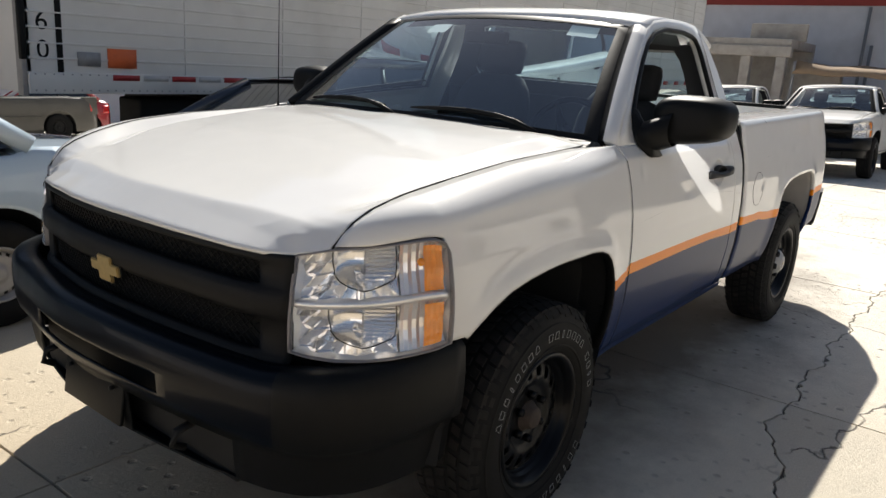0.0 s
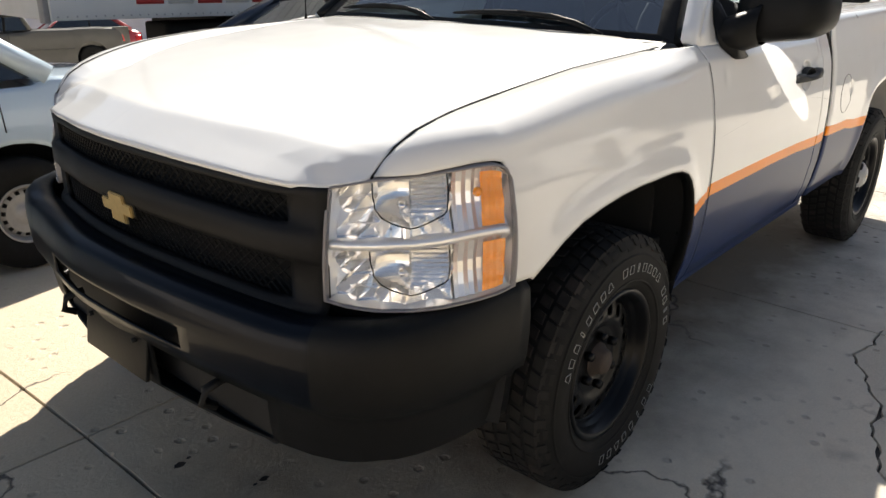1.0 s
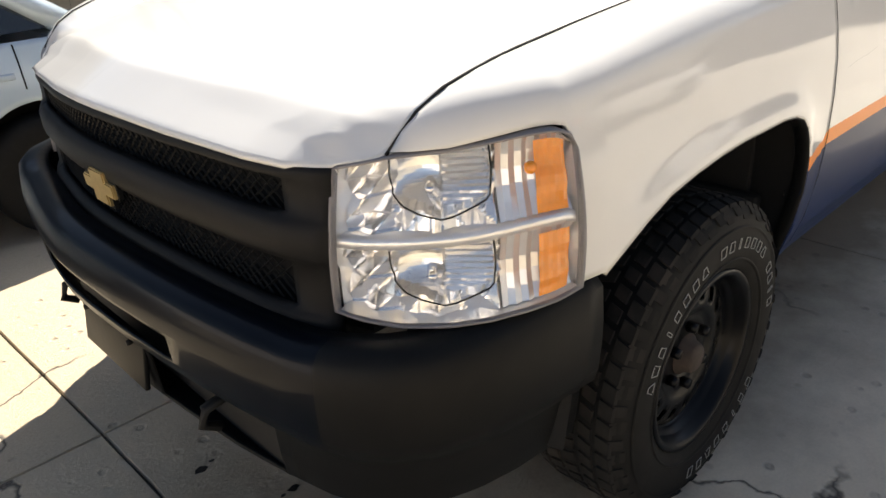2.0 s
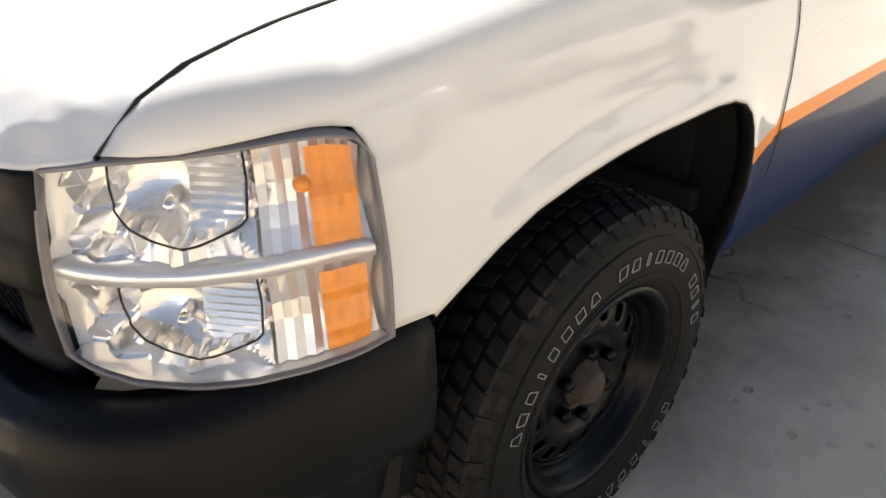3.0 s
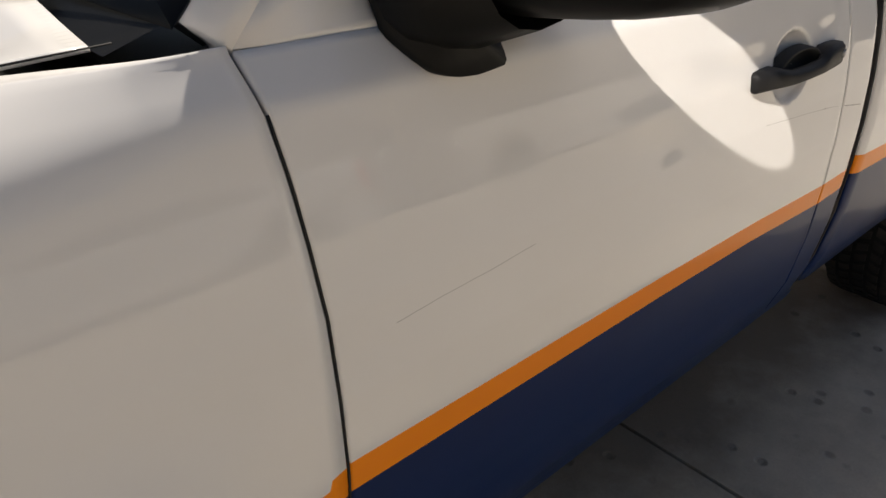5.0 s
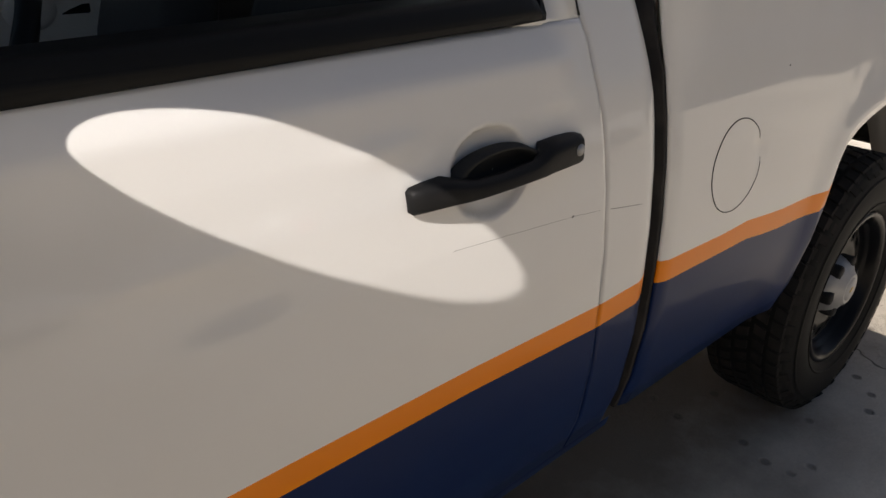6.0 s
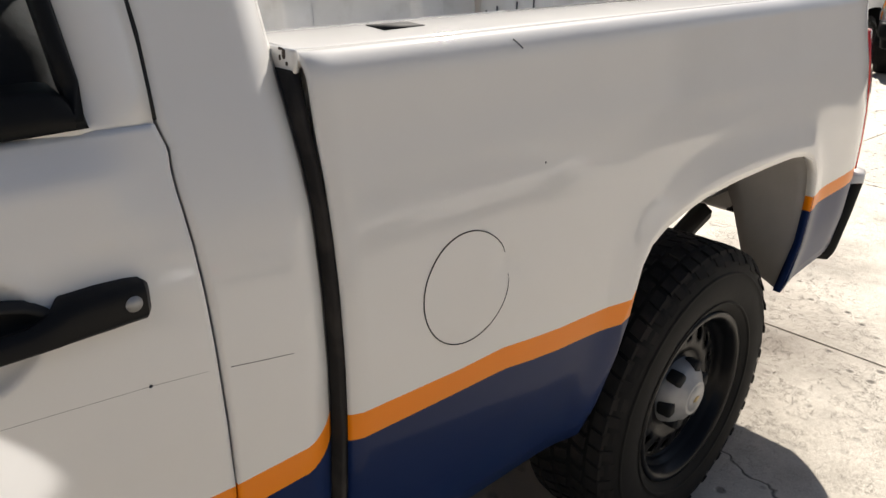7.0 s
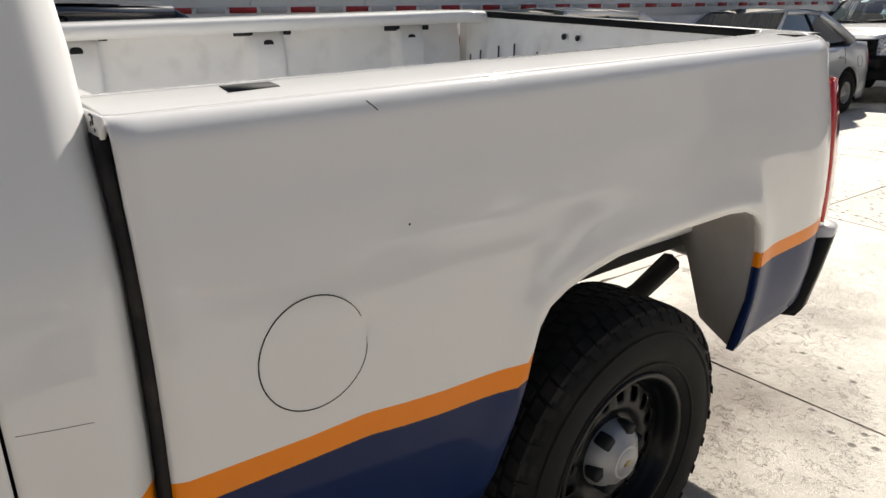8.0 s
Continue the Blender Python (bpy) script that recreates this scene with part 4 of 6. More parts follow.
    # hood: front slope, flat top and falling flanks that meet in creases
    lip_x = curve_of((0.0, -0.888), (0.3, -0.882), (0.55, -0.866), (0.65, -0.848), (0.70, -0.818), (0.722, -0.800))

    def hood_pt(s, t):
        a = abs(s)
        xl = lip_x(a * 0.722)
        x = lerp(xl, 0.492 - 0.02 * a * a, t)
        edge = float(np.interp(x, [-0.90, -0.80, -0.775, -0.757, -0.74], [0.722, 0.722, 0.772, 0.799, 0.801])) if x < -0.74 else seam_y(x) - 0.005
        y = s * edge
        zs_ = seam_z(x) if x > -0.80 else 1.028
        top = float(np.interp(x, [-0.9, -0.69, -0.50, -0.2, 0.2, 0.5], [1.062, 1.107, 1.149, 1.203, 1.247, 1.268])) + 0.006 * (1 - (a / 0.72) ** 2)
        front = 1.027 + (0.56 - 0.14 * a * a + 0.30 * a ** 6) * (x - xl) + 0.003 * (1 - a * a)
        q = 0.0010
        lo = min(top, front)
        z = lo - q * math.log(sum(math.exp(-(v - lo) / q) for v in (top, front)))
        start = float(np.interp(x, [-0.78, -0.68, -0.60, -0.45, 0.5], [0.69, 0.63, 0.635, 0.665, 0.68]))
        w = min(1.0, max(0.0, (abs(y) - start) / max(0.02, edge - start)))
        dip = (w / 0.45 if w < 0.45 else 0.5 + 0.5 * math.cos(math.pi * (w - 0.45) / 0.55)) * 0.024 * ease((x + 0.74) / 0.30) * ease((0.49 - x) / 0.20)
        return (x, y, lerp(z, zs_, w) - dip if t > 0 else 1.027)
    ts = [0, 0.006, 0.014] + list(np.linspace(0.024, 0.26, 40)) + list(np.linspace(0.28, 1.0, 28))
    ss = np.linspace(-1, 1, 161)
    rows = [[(p[0] + 0.010, p[1], p[2] - 0.014) for p in (hood_pt(s, 0) for s in ss)]] + [[hood_pt(s, t) for s in ss] for t in ts]
    hood = part("hood", grid(rows, flip=True), M_WHITE, truck)
    thick(hood, 0.004)
    rows = [[(x, sgn * 0.8, seam_z(x) - 0.075) for sgn in np.linspace(-1.0, 1.0, 5)] for x in np.linspace(-0.46, 0.56, 10)]
    part("engine_bay_cover", grid(rows, flip=True), M_DARK, truck)

    # cowl, windscreen, wipers
    ws_base = lambda s: (0.545 - 0.03 * (1 - s * s) * 0 + 0.0, 0.83 * s, 1.268 - 0.012 * s * s)
    ws_top = lambda s: (1.075 - 0.0 * s + 0.045 * s * s, 0.640 * s, 1.732 - 0.030 * s * s)

    def screen(s, t, d=0.0):
        a, b = Vector(ws_base(s)), Vector(ws_top(s))
        p = a.lerp(b, t)
        p.x -= 0.03 * math.sin(math.pi * t) * (1 - 0.3 * s * s) + d * 0.6
        p.x -= 0.05 * (1 - s * s) * (1 - t * 0.6)
        p.z += d * 0.8
        return tuple(p)
    g = part("windscreen", grid([[screen(s, t) for s in np.linspace(-0.985, 0.985, 25)] for t in np.linspace(0.0, 0.985, 13)], flip=True), M_GLASS, truck, "tinted windscreen glass")
    g.visible_shadow = False
    loop = [(s, 0.0) for s in np.linspace(-1, 1, 24)] + [(1, t) for t in np.linspace(0, 1, 12)][1:] + [(s, 1.0) for s in np.linspace(1, -1, 24)][1:] + [(-1, t) for t in np.linspace(1, 0, 12)][1:]
    rows = [[screen(s * k, 0.5 + (t - 0.5) * k2, d) for s, t in loop] for k, k2, d in ((1.005, 1.01, 0.0), (1.0, 1.0, 0.003), (0.935, 0.925, 0.002))]
    part("windscreen_band", grid(rows, flip=True), M_PLASTIC, g, "black glass border")
    rows = [[(lerp(0.485, 0.56 - 0.05 * (1 - s * s), t), 0.80 * s, lerp(1.235, 1.262, t)) for s in np.linspace(-1.02, 1.02, 20)] for t in (0, 0.5, 1)]
    part("cowl", grid(rows, flip=True), M_PLASTIC, truck, "black plastic cowl panel")
    for ya, yb, piv in ((-0.52, 0.05, -0.60), (0.20, 0.72, 0.12)):
        pts = [Vector(screen(lerp(ya, yb, f) / 0.83, 0.055 + 0.03 * math.sin(f * 3), 0.012)) for f in np.linspace(0, 1, 9)]
        wp = part("wiper", tube(pts, [0.004, 0.008, 0.010, 0.011, 0.012, 0.011, 0.010, 0.008, 0.004], 6), M_PLASTIC, truck, "black wiper")
        a = Vector((0.500, piv, 1.262))
        mid = a.lerp(pts[4], 0.55) + Vector((-0.012, 0, 0.024))
        part("wiper_arm", tube([a, a.lerp(mid, 0.5) + Vector((0, 0, 0.008)), mid, pts[4] + Vector((0, 0, 0.008))], [0.012, 0.011, 0.009, 0.005], 6), M_PLASTIC, wp)
    for s0, t0, w, h in ((-0.72, 0.90, 0.10, 0.05), (0.42, 0.86, 0.09, 0.045)):
        rows = [[screen(s0 + ds * w, t0 + dt * h, -0.004) for ds in (-1, 0, 1)] for dt in (-1, 1)]
        part("windscreen_sticker", grid(rows, flip=True), M_STICKER, g, "small pale inspection sticker")

    # A pillar outer skin, roof, back wall
    for sgn in (-1, 1):
        rows = []
        for t in np.linspace(0, 1, 12):
            p = Vector(screen(1.003, t))
            x1, z1 = resample([(0.56, 1.2485), (0.68, 1.355), (0.82, 1.470), (0.98, 1.600), (1.10, 1.688)], 12)[int(round(t * 11))]
            q = Vector((x1, 0.913 - 0.40 * (z1 - 1.245) - 0.05 * max(0.0, z1 - 1.5) ** 2, z1))
            m = p.lerp(q, 0.5) + Vector((-0.012, 0.012, 0.014))
            rows.append([(p.x, sgn * p.y, p.z), (p.lerp(m, 0.5).x - 0.003, sgn * (p.lerp(m, 0.5).y), p.lerp(m, 0.5).z + 0.004), (m.x, sgn * m.y, m.z), (m.lerp(q, 0.5).x, sgn * (m.lerp(q, 0.5).y + 0.003), m.lerp(q, 0.5).z), (q.x, sgn * q.y, q.z)])
        ap = part("pillar", grid(rows, lambda i, j: 1 if j < (2 if sgn > 0 else 1) else 0, flip=sgn > 0), [M_WHITE, M_PLASTIC], truck, "white windscreen pillar with black moulding")
        thick(ap, 0.03)
    rows = []
    side_line = resample([(1.10, 1.688), (1.20, 1.732), (1.35, 1.752), (1.55, 1.757), (1.70, 1.745), (1.80, 1.715), (1.872, 1.66)], 14)
    for k, (x, z) in enumerate(side_line):
        f = k / 13
        row = []
        ye = 0.913 - 0.40 * (z - 1.245) - 0.05 * max(0.0, z - 1.5) ** 2
        for s in np.linspace(-1, 1, 31):
            a = abs(s)
            if k == 0:
                p = ws_top(s)
                row.append((p[0] - 0.0 - 0.02 * (1 - s * s), p[1] * 1.04 if a < 1 else s * ye, p[2] if a < 1 else z))
                continue
            zc = float(np.interp(x, [1.08, 1.2, 1.35, 1.6, 1.75, 1.82, 1.875], [1.735, 1.772, 1.792, 1.790, 1.770, 1.744, 1.690]))
            rise = 1 - a ** 3.2
            row.append((x - 0.02 * (1 - s * s) * (1 - f), s * ye, lerp(z, zc, rise)))
        rows.append(row)
    roof = part("roof", grid(rows, flip=True), M_WHITE, truck)
    thick(roof, 0.02)
    outer = resample([(-0.86, 1.24), (-0.86, 1.25), (-0.70, 1.66), (0.70, 1.66), (0.86, 1.25), (0.86, 1.24), (-0.86, 1.24)], 49)[:-1]
    inner = resample([(-0.66, 1.335), (-0.66, 1.35), (-0.58, 1.63), (0.58, 1.63), (0.66, 1.35), (0.66, 1.335), (-0.66, 1.335)], 49)[:-1]
    bx = lambda z: float(np.interp(z, [1.24, 1.45, 1.54, 1.66], [1.946, 1.944, 1.922, 1.858]))
    bk = part("cab_back", ring_sheet(outer, inner, lambda y, z: (bx(z), y, z)), M_WHITE, truck)
    thick(bk, 0.02)
    part("cab_back_lower", box((1.930, 0, 0.85), (0.02, 1.68, 0.78), 0.004), M_WHITE, truck)
    part("back_trim", ring_sheet(outer, inner, lambda y, z: (bx(z) - 0.026, y, z)), M_DASH, bk, "dark grey interior trim")
    part("back_panel", box((1.908, 0, 0.95), (0.016, 1.66, 0.62), 0.004), M_DASH, bk)
    g = part("rear_glass", grid([[(bx(z) - 0.01, lerp(-0.66 + (z - 1.34) * 0.28, 0.66 - (z - 1.34) * 0.28, u), z) for u in np.linspace(0, 1, 8)] for z in np.linspace(1.34, 1.63, 5)]), M_GLASS, truck)
    g.visible_shadow = False
    part("rear_glass_seal", tube([(bx(z) + 0.004, y, z) for y, z in inner] + [(bx(inner[0][1]) + 0.004, *inner[0])], 0.012, 6, caps=False), M_PLASTIC, bk)
    # cabin: floor, dashboard, wheel, headliner
    part("cab_floor", box((1.2, 0, 0.60), (1.45, 1.78, 0.06), 0.01), M_DARK, truck)
    part("firewall", box((0.52, 0, 0.86), (0.04, 1.70, 0.66), 0.005), M_DARK, truck)
    bm = bmesh.new()
    rows = [[(x, y, z - 0.02 * abs(y)) for y in np.linspace(-0.82, 0.82, 14)] for x, z in ((0.52, 1.225), (0.62, 1.240), (0.78, 1.245), (0.90, 1.215), (0.95, 1.14), (0.92, 0.95), (0.85, 0.8))]
    dash = part("dashboard", grid(rows, flip=True), M_DASH, truck, "dark grey dashboard")
    thick(dash, 0.02)
    c = Vector((1.10, -0.40, 1.17))
    turn = Matrix.Rotation(radians(-62), 3, "Y")
    ringp = [c + turn @ Vector((0.185 * math.cos(a), 0.185 * math.sin(a), 0)) for a in np.linspace(0, math.tau, 33)]
    sw = part("steering_wheel", tube(ringp, 0.016, 8, caps=False), M_PLASTIC, truck, "black steering wheel")
    bm = bmesh.new()
    for a in (0.5, 2.64, 4.71):
        tube([c, c + turn @ Vector((0.18 * math.cos(a), 0.18 * math.sin(a), 0))], [0.03, 0.014], 8, bm=bm)
    tube([c + turn @ Vector((0, 0, 0.02)), c - turn @ Vector((0, 0, 0.22))], [0.05, 0.03], 10, bm=bm)
    part("steering_hub", bm, M_PLASTIC, sw)
    rows = [[(x, y, 1.70 + 0.03 * (1 - abs(y) / 0.6) - (0.05 if x in (1.14, 1.80) else 0.0)) for y in np.linspace(-0.62, 0.62, 7)] for x in (1.14, 1.25, 1.5, 1.72, 1.80)]
    part("headliner", grid(rows), M_DASH, truck)
    part("rear_view_mirror", box((1.02, 0.02, 1.615), (0.03, 0.24, 0.065), 0.012), M_PLASTIC, truck)

    # grille: three bars and two posts over a diagonal mesh
    xf = curve_of((0.0, -0.888), (0.3, -0.881), (0.55, -0.864), (0.64, -0.848), (0.70, -0.826), (0.725, -0.812))
    bm = bmesh.new()
    ys = [-0.724, -0.70, -0.668, -0.640, -0.628] + list(np.linspace(-0.60, 0.60, 25)) + [0.628, 0.640, 0.668, 0.70, 0.724]
    zs = [1.024, 1.014, 1.004, 0.997, 0.940, 0.932, 0.915, 0.872, 0.856, 0.847, 0.763, 0.755, 0.742, 0.715, 0.70]
    outs = [0.010, 0.002, 0.0, 0.012, 0.012, -0.004, -0.014, -0.014, -0.004, 0.012, 0.012, -0.002, -0.010, -0.012, -0.004]
    vs = [[bm.verts.new((xf(abs(y)) + (o if abs(y) < 0.65 else min(o, 0.002)), y, z)) for y in ys] for z, o in zip(zs, outs)]
    for i in range(len(zs) - 1):
        for j in range(len(ys) - 1):
            ym = abs(ys[j] + ys[j + 1]) / 2
            if i in (3, 9) and ym < 0.634:
                continue
            bm.faces.new((vs[i][j], vs[i][j + 1], vs[i + 1][j + 1], vs[i + 1][j]))
    bmesh.ops.recalc_face_normals(bm, faces=bm.faces)
    if sum((f.normal.x for f in bm.faces)) > 0:
        bmesh.ops.reverse_faces(bm, faces=bm.faces)
    grille = part("grille", bm, M_PLASTIC2, truck, "black plastic twin-bar grille")
    thick(grille, 0.03)
    for z0, z1 in ((0.934, 1.0), (0.758, 0.852)):
        bm = bmesh.new()
        h = z1 - z0
        k = -0.66
        while k < 0.66:
            for d in (-1, 1):
                a, b = k, k + d * h * 1.2
                if abs(b) < 0.66:
                    tube([(xf(abs(a)) + 0.022, a, z0), (xf(abs(b)) + 0.022, b, z1)], 0.0026, 4, caps=False, bm=bm)
            k += 0.026
        part("grille_mesh", bm, M_PLASTIC, grille, "diamond mesh insert", smooth=False)
    # dark sheet stands in for the shade behind the grille mesh
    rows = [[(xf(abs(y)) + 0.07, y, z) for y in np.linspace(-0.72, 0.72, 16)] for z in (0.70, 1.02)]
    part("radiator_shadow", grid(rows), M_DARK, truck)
    # plain gold emblem
    cross = [(a * 0.88, b * 0.92) for a, b in ((-0.085, -0.014), (-0.040, -0.014), (-0.046, -0.040), (0.036, -0.040), (0.040, -0.014), (0.085, -0.014), (0.093, 0.020), (0.046, 0.020), (0.050, 0.042), (-0.034, 0.042), (-0.038, 0.020), (-0.079, 0.020))]
    bm = slab_of(cross, -0.012, "yz")
    bmesh.ops.bevel(bm, geom=[e for e in bm.edges if e.calc_face_angle(0) > 1], offset=0.003, segments=2, affect="EDGES")
    part("emblem", bm, M_GOLD, grille, "worn gold cross-shaped emblem", smooth=False).location = (-0.897, 0.004, 0.848)
    bm = slab_of([(a * 1.10, b * 1.22) for a, b in cross], -0.010, "yz")
    part("emblem_plinth", bm, M_PLASTIC, grille, smooth=False).location = (-0.890, 0.004, 0.850)

    # front bumper
    plan = resample([(-0.44, 1.003), (-0.50, 0.999), (-0.60, 0.990), (-0.70, 0.972), (-0.79, 0.940), (-0.86, 0.890), (-0.905, 0.83), (-0.935, 0.74), (-0.958, 0.60), (-0.975, 0.45), (-0.986, 0.30), (-0.994, 0.15), (-0.996, 0.0)], 34)
    full = [(x, -y) for x, y in plan] + [(x, y) for x, y in plan[::-1][1:]]
    nrm = []
    for i, (x, y) in enumerate(full):
        a, b = full[max(i - 1, 0)], full[min(i + 1, len(full) - 1)]
        t = Vector((b[0] - a[0], b[1] - a[1])).normalized()
        nrm.append(Vector((t.y, -t.x)))
    rows = []

    def bump_prof(ay, x):
        cap_ = min(1.0, max(0.0, (ay - 0.70) / 0.10))
        zt = lerp(0.748, float(np.interp(x, [-0.95, -0.88, -0.80, -0.55, -0.44], [0.756, 0.766, 0.768, 0.790, 0.789])), cap_)
        lo = float(np.interp(ay, [0, 0.5, 0.75, 0.9, 1.0], [0.375, 0.385, 0.400, 0.41, 0.40]))
        return [(zt - 0.004, -0.09), (zt, -0.055), (zt - 0.004, -0.024), (zt - 0.022, -0.006), (lerp(0.66, 0.70, cap_), 0.0), (0.652, 0.0), (0.592, -0.004), (0.585, -0.006), (0.562, -0.012), (0.545, -0.035), (0.52, -0.045), (0.46, -0.050), (lerp(lo, lo + 0.02, 0.5), -0.058), (lo, -0.075), (lo, -0.13)]
    prof_n = 15
    for k in range(prof_n):
        row = []
        for (x, y), n in zip(full, nrm):
            z, o = bump_prof(abs(y), x)[k]
            row.append((x + n.x * o, y + n.y * o, z))
        rows.append(row)
    if rows[4][len(full) // 2][0] > rows[0][len(full) // 2][0]:
        rows = [[(2 * full[j][0] - p[0], 2 * full[j][1] - p[1], p[2]) for j, p in enumerate(r)] for r in rows]
    mid_y = [abs(p[1]) for p in full]
    bm = bmesh.new()
    vs = [[bm.verts.new(p) for p in r] for r in rows]
    for i in range(prof_n - 1):
        for j in range(len(full) - 1):
            ay = max(mid_y[j], mid_y[j + 1])
            if i == 5 and ay < 0.40:
                continue
            if i in (10, 11) and ay < 0.62 and ay > 0.20:
                continue
            f = bm.faces.new((vs[i][j], vs[i][j + 1], vs[i + 1][j + 1], vs[i + 1][j]))
            f.material_index = 0 if ay < 0.80 and i < 9 else 1
    bmesh.ops.recalc_face_normals(bm, faces=bm.faces)
    bp = part("front_bumper", bm, [M_BUMPER, M_PLASTIC], truck, "black front bumper with intake slot and plastic corners")
    sharp(bp, 40)
    thick(bp, 0.008)
    # dark block behind the openings, added so they look shaded
    part("bumper_core", box((-0.84, 0, 0.545), (0.10, 1.2, 0.33), 0.01), M_DARK, bp)
    pb = part("plate_bracket", box((-0.952, 0.03, 0.470), (0.012, 0.36, 0.13), 0.004, Matrix.Rotation(radians(8), 3, "Y")), M_PLASTIC, bp, "empty black plate bracket")
    for y in (-0.10, 0.15):
        part("bracket_bolt", tube([(-0.955, y, 0.515), (-0.967, y, 0.515)], 0.007, 8), M_DARK, pb)
    for s in (-1, 1):
        part("tow_hook", tube([(-0.90, s * 0.42, 0.50), (-0.955, s * 0.42, 0.49), (-0.965, s * 0.42, 0.455), (-0.93, s * 0.42, 0.435)], 0.012, 6), M_DARK, bp)

    # bed floor, front wall, tailgate
    part("bed_header", box((1.996, 0, 1.293), (0.066, 1.82, 0.014), 0.005), M_WHITE, truck, "white top flange of the bed's front wall")
    flange = part("header_flange", box((1.9635, 0, 1.2945), (0.009, 1.826, 0.030), 0.0042), M_WHITE, truck, "white front flange of the bed, chipped at its corner")
    for y, z, w, h in ((-0.893, 1.302, 0.007, 0.012), (-0.884, 1.297, 0.004, 0.007), (-0.899, 1.291, 0.005, 0.005), (-0.886, 1.308, 0.009, 0.003)):
        part("rust_chip", slab_of(rounded(w, h, min(w, h) * 0.45, 3), 0.0016, "yz"), M_RUST, flange, "brown rust chip").location = (1.9582, y, z)
    rows = []
    for k in range(41):
        y = -0.78 + 1.56 * k / 40
        rows.append([(1.985, y, 0.806 + 0.012 * (k // 2 % 2)), (4.03, y, 0.806 + 0.012 * (k // 2 % 2))])
    part("bed_floor", grid(rows), M_BEDIN, truck, smooth=False)
    rows = []
    for z, dx in ((0.80, 0.02), (1.10, 0.02), (1.25, 0.02), (1.296, 0.012), (1.304, 0.0), (1.300, -0.018)):
        rows.append([(1.985 + dx, y, z) for y in np.linspace(-0.90, 0.90, 12)])
    thick(part("bed_front_wall", grid(rows), M_BEDIN, truck), 0.006)
    rows = []
    for z in (0.81, 0.86, 0.88, 1.20, 1.235, 1.25, 1.312):
        row = []
        for k in range(57):
            y = -0.765 + 1.53 * k / 56
            rib = 1.0 if (k // 2) % 2 else 0.0
            row.append((4.045 - 0.014 * rib * (1 if 0.87 < z < 1.22 else 0), y, z))
        rows.append(row)
    tg = part("tailgate", grid(rows), M_BEDIN, truck, "white ribbed tailgate with black top cap")
    part("outer_skin", box((4.078, 0, 1.06), (0.045, 1.66, 0.51), 0.012), M_WHITE, tg)
    part("top_cap", box((4.062, 0, 1.326), (0.062, 1.60, 0.026), 0.007), M_PLASTIC, tg, "worn black plastic cap")
    wear = random.Random(11)
    for k in range(26):
        y, top = -0.72 + 1.44 * k / 25 + wear.uniform(-0.012, 0.012), wear.uniform(1.12, 1.235)
        part("worn_groove", box((4.030, y, top - 0.09), (0.006, wear.uniform(0.003, 0.007), wear.uniform(0.08, 0.2)), 0.0), M_DASH, tg)
    for y in (0.10, 0.17):
        part("tailgate_hole", spin([(0.0, 0.002), (0.012, 0.002), (0.012, 0.0)], 12), M_DARK, tg).matrix_local = pose(4.029, y, 1.262, 0, 0, -90)
    # rear bumper
    plan = resample([(3.985, 0.940), (4.025, 0.974), (4.080, 0.978), (4.120, 0.935), (4.14, 0.80), (4.15, 0.4), (4.15, 0.0)], 18)
    full = [(x, -y) for x, y in plan] + [(x, y) for x, y in plan[::-1][1:]]
    rows = []
    for z, o in ((0.772, -0.10), (0.775, -0.02), (0.765, 0.0), (0.745, 0.004), (0.64, 0.006), (0.53, 0.0), (0.512, -0.02), (0.515, -0.06)):
        rows.append([(x + (o if abs(y) < 0.9 else o * 0.2) - (0.77 - z) * 0.50 * max(0.0, (abs(y) - 0.80) / 0.16), y * (1 + (o * 0.5 if abs(y) >= 0.9 else 0)), z) for x, y in full])
    bm = grid(rows, lambda i, j: 1 if (j < 9 or j >= len(full) - 10) and i >= 3 else 0, flip=True)
    rb = part("rear_bumper", bm, [M_WHITE, M_PLASTIC], truck, "white rear bumper with black plastic ends")
    thick(rb, 0.01)
    part("rear_axle", tube([(3.025, -0.78, 0.386), (3.025, -0.12, 0.386), (3.025, 0.0, 0.386), (3.025, 0.12, 0.386), (3.025, 0.78, 0.386)], [0.05, 0.05, 0.13, 0.05, 0.05], 12), M_DARK, truck)
    part("front_axle", tube([(0.0, -0.78, 0.39), (0.0, 0.78, 0.39)], 0.05, 10), M_DARK, truck)
    part("engine_block", box((0.02, 0, 0.66), (1.1, 0.7, 0.5), 0.05), M_DARK, truck)
    part("fuel_tank", box((2.05, -0.5, 0.52), (1.0, 0.4, 0.22), 0.04), M_DARK, truck)
    part("exhaust_pipe", tube([(0.9, 0.28, 0.42), (2.2, 0.30, 0.42), (2.8, 0.55, 0.50), (3.4, 0.62, 0.52), (3.7, 0.85, 0.42)], 0.035, 8), M_DARK, truck)
    part("tow_bar", box((4.06, 0, 0.62), (0.12, 0.9, 0.10), 0.02), M_DARK, truck)
    return truck



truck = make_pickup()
# the passenger-side front corner is bent in and back to suit the starting camera
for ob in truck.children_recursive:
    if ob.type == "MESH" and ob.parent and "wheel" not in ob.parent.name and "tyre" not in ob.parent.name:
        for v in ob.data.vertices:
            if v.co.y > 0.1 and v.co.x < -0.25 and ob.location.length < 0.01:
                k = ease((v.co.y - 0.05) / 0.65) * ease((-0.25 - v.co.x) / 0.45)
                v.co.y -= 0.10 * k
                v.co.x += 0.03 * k
